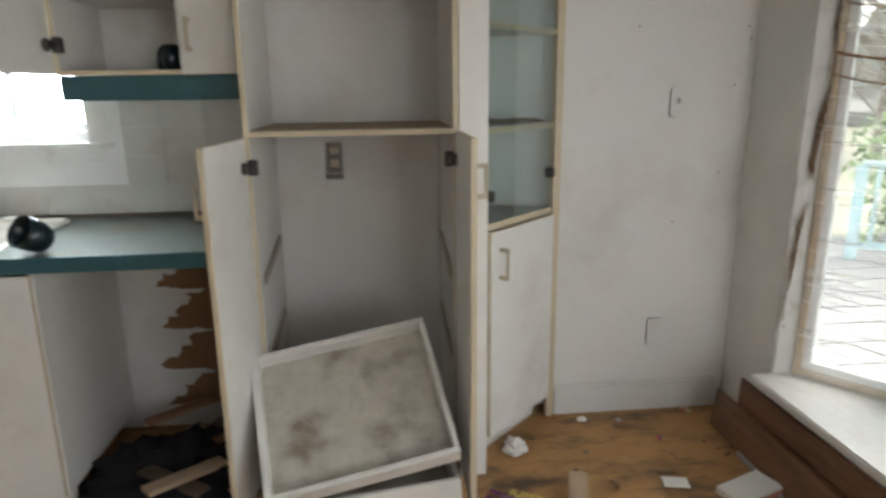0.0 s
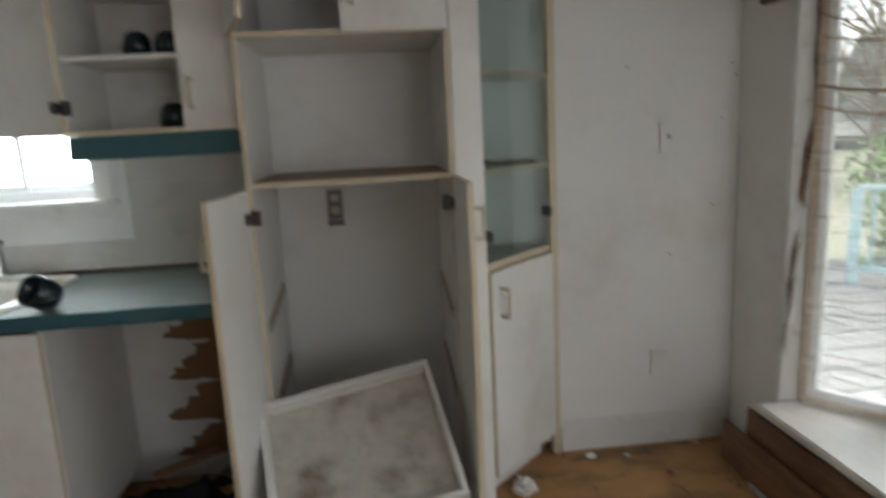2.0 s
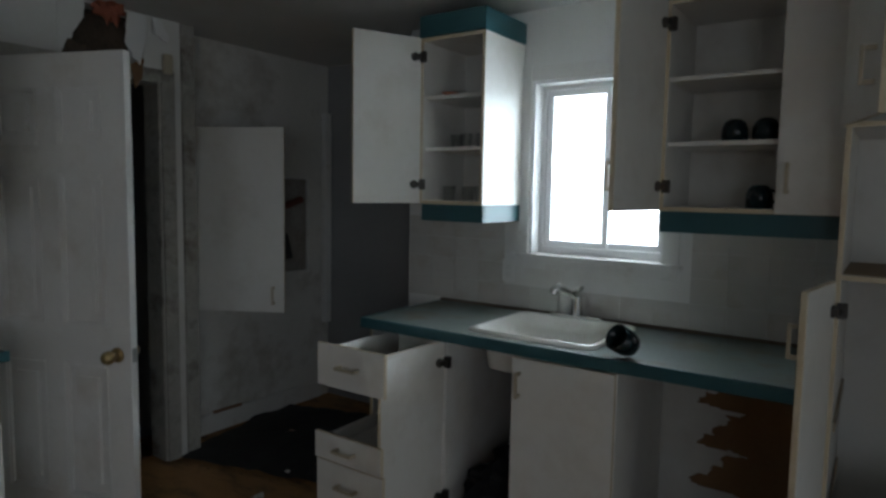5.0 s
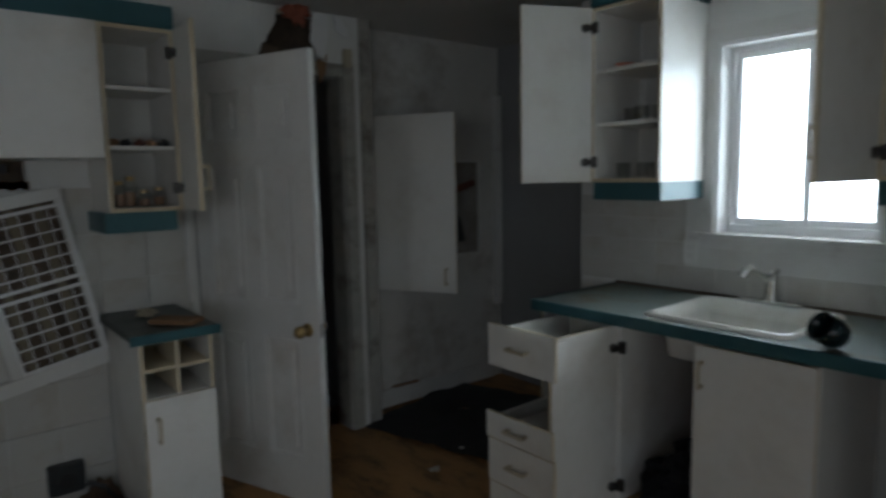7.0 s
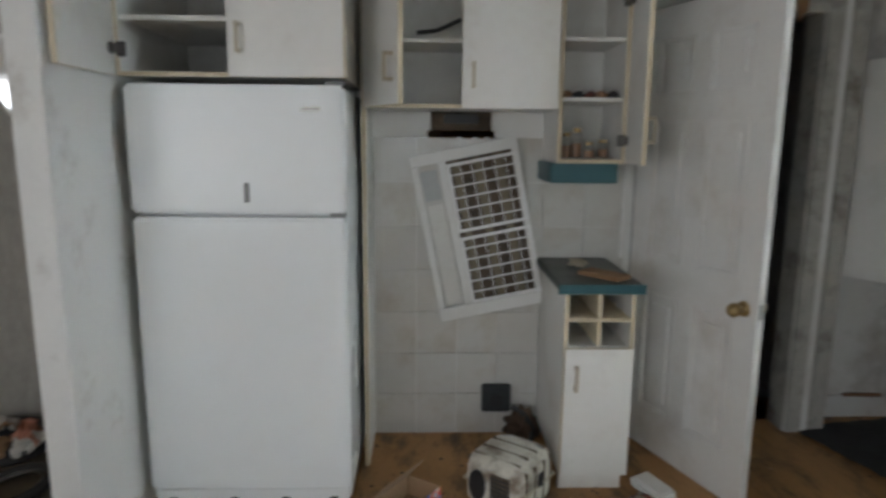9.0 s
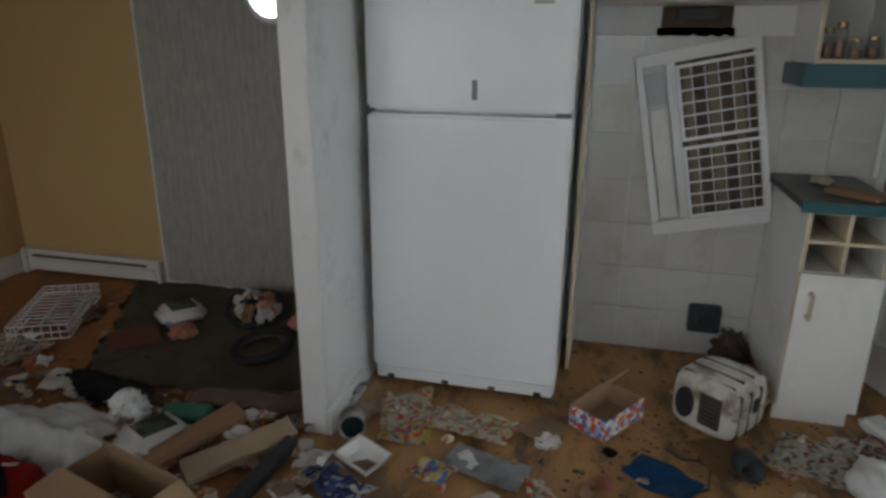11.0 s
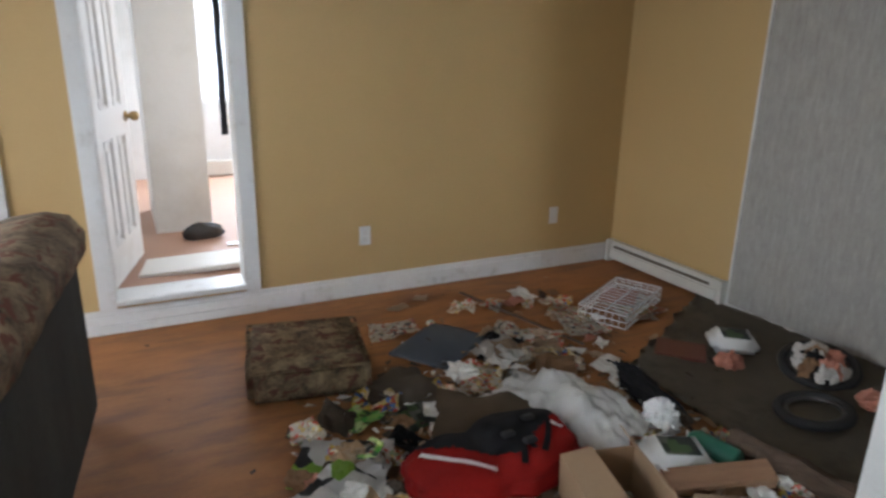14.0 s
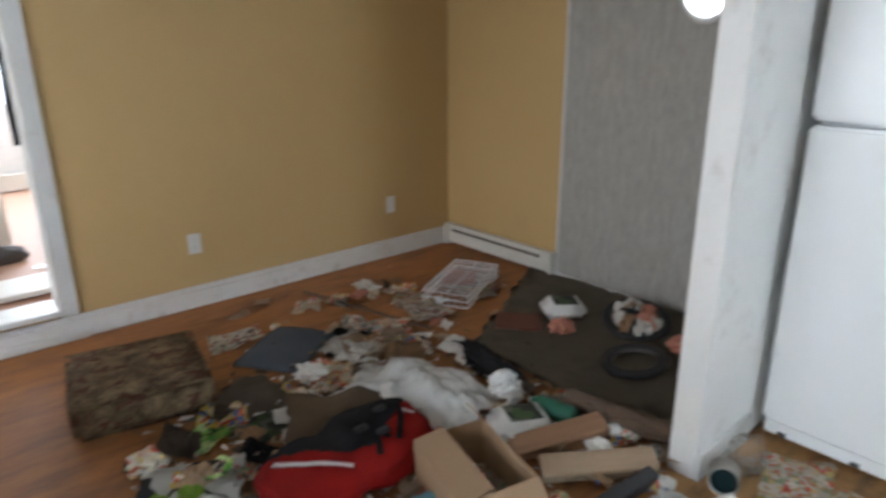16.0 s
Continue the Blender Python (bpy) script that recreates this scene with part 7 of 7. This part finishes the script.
pet_carrier()
bm = bmesh.new()
lathe(bm, [(0.04, 0), (0.045, 0.01), (0.045, 0.1), (0.04, 0.1), (0.036, 0.02)], 22)
solid("black_jar", bm, M_BLACK, "black jar with a white rim on the floor", "jar", pose(-2.85, 0.145, 0.046, 78, 0, 100), smooth=True)
solid("white_toy", lump(0.2, 0.14, 0.12, 0.25, 1.6, 175, 4), M_PLASTICW, "grubby white plastic lump by the door", "plastic", pose(-2.82, 0.55, 0), smooth=True)
solid("white_slab", boxes((-0.09, -0.06, 0, 0.09, 0.06, 0.05), bevel=0.02), M_PLASTICW, "white slab between cabinet and door", "slab", pose(-3.2, 0.72, 0, 0, 6, 30))
bm = bmesh.new()
bm_tube(bm, [(-2.9, -0.1, 0.006), (-2.85, -0.05, 0.006), (-2.86, 0.05, 0.006), (-2.7, 0.02, 0.006), (-2.62, -0.1, 0.006)], 0.005, 6)
solid("power_lead", bm, M_BLACK, "black cord lying on the floor", "cord")
solid("floor_mat", sheet(1.15, 1.0, 20, 18, 0.02, 4, 180, 0.006, 0.03), M_DARKVINYL, "dark rumpled mat in the laundry nook", "mat", pose(-3.32, 2.28, 0.002, 0, 0, 16))
solid("wood_chip", boxes((-0.1, -0.008, 0, 0.1, 0.008, 0.015)), M_PLANK, "wood splinter against the nook wall", "splinter", pose(-3.92, 2.1, 0.125, 0, 0, 88))

# things under the plain wall
en = thing("envelope", "white envelope with a dark stamp on the floor", "envelope", pose(0.775, 1.535, 0.003, 0, 0, -17))
part("paper", boxes((-0.11, -0.055, 0, 0.11, 0.055, 0.003)), M_PAPER, en)
part("flap", boxes((-0.1, 0.0, 0.0032, 0.1, 0.05, 0.005)), M_PAPER, en)
part("stamp", boxes((-0.01, -0.012, 0.0052, 0.025, 0.014, 0.0065)), M_BLACK, en)
bk = thing("paper_box", "small white carton with a red edge on the floor", "box", pose(0.965, 1.765, 0.002, 0, -3, 19))
part("box", boxes((-0.1, -0.06, 0, 0.1, 0.06, 0.03), bevel=0.003), M_PAPER, bk)
part("red_edge", boxes((-0.098, -0.0625, 0.004, 0.098, -0.0605, 0.026)), M_PINK, bk)
solid("white_card", boxes((-0.045, -0.03, 0, 0.045, 0.03, 0.004)), M_PAPER, "small white card on the floor", "card", pose(0.735, 1.855, 0.002, 0, 0, -12))
solid("wood_block", boxes((-0.033, -0.085, 0, 0.033, 0.085, 0.06), bevel=0.004), M_PALEWOOD, "short wooden block lying by the cabinet", "block", pose(0.355, 1.80, 0.002, 0, 0, -17))


def sack():
    s = thing("printed_sack", "purple printed seed sack lying flat", "sack", pose(0.17, 1.66, 0.002, 0, 0, -28))
    part("bag", sheet(0.40, 0.28, 18, 14, 0.012, 5, 190, 0.008, 0.015, 0.01), M_PURPLE, s, smooth=True)
    cu = bpy.data.curves.new("lettering", "FONT")
    cu.body, cu.size, cu.extrude, cu.align_x = "JUMBO", 0.05, 0.0008, "CENTER"
    cu.materials.append(mat("yellow_ink", (0.62, 0.55, 0.12), 0.5, amount=0.2))
    ob = new("lettering", cu)
    ob.parent = s
    ob.matrix_basis = pose(-0.04, 0.085, 0.046, 0, 0, -2)


sack()
bm = bmesh.new()
rnd = random.Random(4)
for k in range(160):
    y = rnd.uniform(-0.8, 2.4)
    x = 1.12 - abs(rnd.gauss(0, 0.08))
    s = rnd.uniform(0.002, 0.007)
    bm_box(bm, x - s, y - s * 0.5, 0.0, x + s, y + s * 0.5, s * 0.5)
tagged(new("dirt_crumbs", mesh_of("dirt_crumbs", bm, M_HOLE)), "dark dirt crumbs along the low window", "dirt", kind="stuff")

# plastic film over the bay window, its ragged brown edge
def along_bay(u):
    """Plan point a little inside the glass, u metres along the bay."""
    for p, q in zip(BAY, BAY[1:]):
        L = (q - p).length
        if u <= L or q is BAY[-1]:
            d = (q - p) / L
            return p + d * u + Vector((d.y, -d.x, 0)) * 0.045
        u -= L


BAYLEN = sum((q - p).length for p, q in zip(BAY, BAY[1:]))
bm = bmesh.new()
g = []
nx, nz = 90, 60
for j in range(nz + 1):
    row = []
    for i in range(nx + 1):
        u, z = 0.01 + (BAYLEN - 0.02) * i / nx, 0.31 + 1.78 * j / nz
        c = along_bay(u)
        row.append(bm.verts.new((c.x + 0.008 * noise.noise(Vector((u * 1.3, z * 18 + u * 2, 1))), c.y, z)))
    g.append(row)
for j in range(nz):
    for i in range(nx):
        bm.faces.new((g[j][i], g[j][i + 1], g[j + 1][i + 1], g[j + 1][i]))
film_thing = thing("plastic_film", "crinkled milky plastic film taped over the low window", "film")
film_ = part("sheet", bm, M_FILM, film_thing, smooth=True)
film_.visible_shadow = False
# Thin white rods stand in for the glints along the film's folds.
rnd = random.Random(16)
bm = bmesh.new()
for k in range(420):
    u, z, L = rnd.uniform(0.0, 2.6), rnd.uniform(0.33, 2.05), rnd.uniform(0.04, 0.30)
    if rnd.random() < 0.35:
        u = rnd.choice((0.02, 0.32, 0.45)) + rnd.uniform(-0.05, 0.08)
    p, q = along_bay(max(0, u)), along_bay(u + L)
    dz = rnd.uniform(-.02, .02) - 0.05 * L
    bm_cyl(bm, (p.x - 0.006, p.y, z), (q.x - 0.006, q.y, z + dz), rnd.uniform(0.0004, 0.0018), n=4)
tagged(part("creases", bm, M_PLASTICW, film_thing, "white rods for the glints on the crinkled film"), kind="stuff")
bm = bmesh.new()
rnd = random.Random(6)
for z_lo, z_hi in ((0.50, 0.98), (1.06, 1.42), (1.45, 2.09)):
    prev = None
    for k in range(40):
        z = z_lo + (z_hi - z_lo) * k / 39
        w = 0.014 + 0.03 * abs(noise.noise(Vector((0, 0, z * 6)))) + 0.02 * max(0, noise.noise(Vector((3, 0, z * 2.2))))
        w *= min(1, 0.3 + min(k, 39 - k) / 8)
        e = XE + 0.0 + 0.085 * min(1, max(0, (z - 0.4) / 1.0)) + 0.010 * noise.noise(Vector((1, 2, z * 9))) + 0.006 * noise.noise(Vector((4, 2, z * 47)))
        a = bm.verts.new((e, YJ - 0.020, z))
        b = bm.verts.new((e - w, YJ - 0.026 - 0.01 * rnd.random(), z))
        if prev:
            bm.faces.new((prev[0], a, b, prev[1]))
        prev = (a, b)
bmesh.ops.solidify(bm, geom=bm.faces[:], thickness=0.003)
solid("torn_tape_edge", bm, M_PEEL, "ragged brown tape edge beside the window", "tape")
for u0, u1, z, w in ((0.02, 0.40, 1.50, 0.010), (0.02, 0.30, 1.43, 0.007), (0.03, 0.36, 1.66, 0.006), (0.02, 0.16, 1.74, 0.007)):
    bm = bmesh.new()
    bm_tube(bm, [tuple(along_bay(u0 + (u1 - u0) * k / 6) + Vector((-0.008, 0, z - 0.014 * math.sin(k / 6 * math.pi) - 0.006 * k))) for k in range(7)], w * 0.5, 5)
    solid("sagging_tape", bm, M_PEEL, "sagging brown tape strip across the film", "tape")

# ---- back rooms ----
solid("shoe", lump(0.28, 0.11, 0.11, 0.15, 1.5, 210, 4), M_SHOE, "single dark shoe on the back room floor", "shoe", pose(-1.22, -5.14, 0.156, 0, 0, 4), smooth=True)
solid("white_board", boxes((-0.3, -0.16, 0, 0.3, 0.16, 0.03), bevel=0.005), M_PAPER, "white board lying in the back room", "board", pose(-1.1, -4.52, 0.158, 0, 4, -10))
solid("outlet_plate", boxes((-0.04, -0.03, 0, 0.04, 0.03, 0.008), bevel=0.002), M_PLASTICW, "loose white plate on the floor", "plate", pose(-1.38, -4.90, 0.157))
solid("curtain", sheet(0.11, 1.69, 8, 10, 0.012, 6, 211, 0.006), M_BLACKCLOTH, "dark slate curtain strip by the back window", "curtain", pose(-1.63, -6.6, 1.537, 90, 0, 50))
bx = thing("back_heater", "white baseboard heater in the back room", "heater")
part("body", boxes((-2.4, -7.58, 0.17, -1.4, -7.52, 0.32), bevel=0.005), M_HEATER, bx)
dr = thing("dresser", "dark stained wooden dresser in the far room", "dresser", pose(0.93, -7.15, 0.156))
part("body", boxes((-0.45, -0.25, 0.06, 0.45, 0.25, 1.15), bevel=0.008), M_DRESSER, dr)
for k in range(4):
    part("drawer_front", boxes((-0.43, 0.251, 0.1 + k * 0.26, 0.43, 0.266, 0.33 + k * 0.26), bevel=0.005), M_DRESSER, dr)
for x in (-0.42, 0.36):
    for y in (-0.22, 0.16):
        part("foot", boxes((x, y, 0, x + 0.06, y + 0.06, 0.059)), M_DRESSER, dr)
for k in range(5):
    bm = bmesh.new()
    bm_tube(bm, [(0.3 * math.cos(a + k), 0.22 * math.sin(a * 1.3 + k), 0.01) for a in [i * 0.5 for i in range(9)]], 0.006, 5)
    solid("cable_coil", bm, M_BLACK, "loose cable on the far room floor", "cable", pose(0.3 + random.uniform(-.3, .3), -5.0 + random.uniform(-.5, .5), 0.157), "loose cables")
for k in range(7):
    solid("paper", sheet(0.3, 0.24, 8, 8, 0.02, 6, 220 + k, 0.002), M_PAPER, "white paper strewn on the far room floor", "paper", pose(0.35 + random.uniform(-.35, .4), -6.0 + random.uniform(-.6, .6), 0.158, 0, 0, k * 50), "strewn papers")

# ---- tiles, last ----
cells = []
rows = [(0.92 + 0.11 * k, 1.03 + 0.11 * k) for k in range(4)]
u = -2.79
while u < -0.74:
    for z0, z1 in rows:
        a, b = u, min(u + 0.152, -0.72)
        zt = z1
        if b > -2.13 and a < -1.31 and z1 > 1.14:
            continue
        cells.append((a, b, z0 + 0.018, z1 + 0.018))
    u += 0.152
tile_wall(bpy.data.objects["wall_sink"], cells, "y", YS, 0.001, 0.006, 0.0025)
cells = []
for i in range(6):
    for j in range(7):
        cells.append((-0.485 + 0.2 * i, min(-0.285 + 0.2 * i, 0.72), 0.002 + 0.21 * j, 0.212 + 0.21 * j))
tile_wall(bpy.data.objects["wall_fridge"], cells, "x", XW, 0.001, 0.008, 0.003)
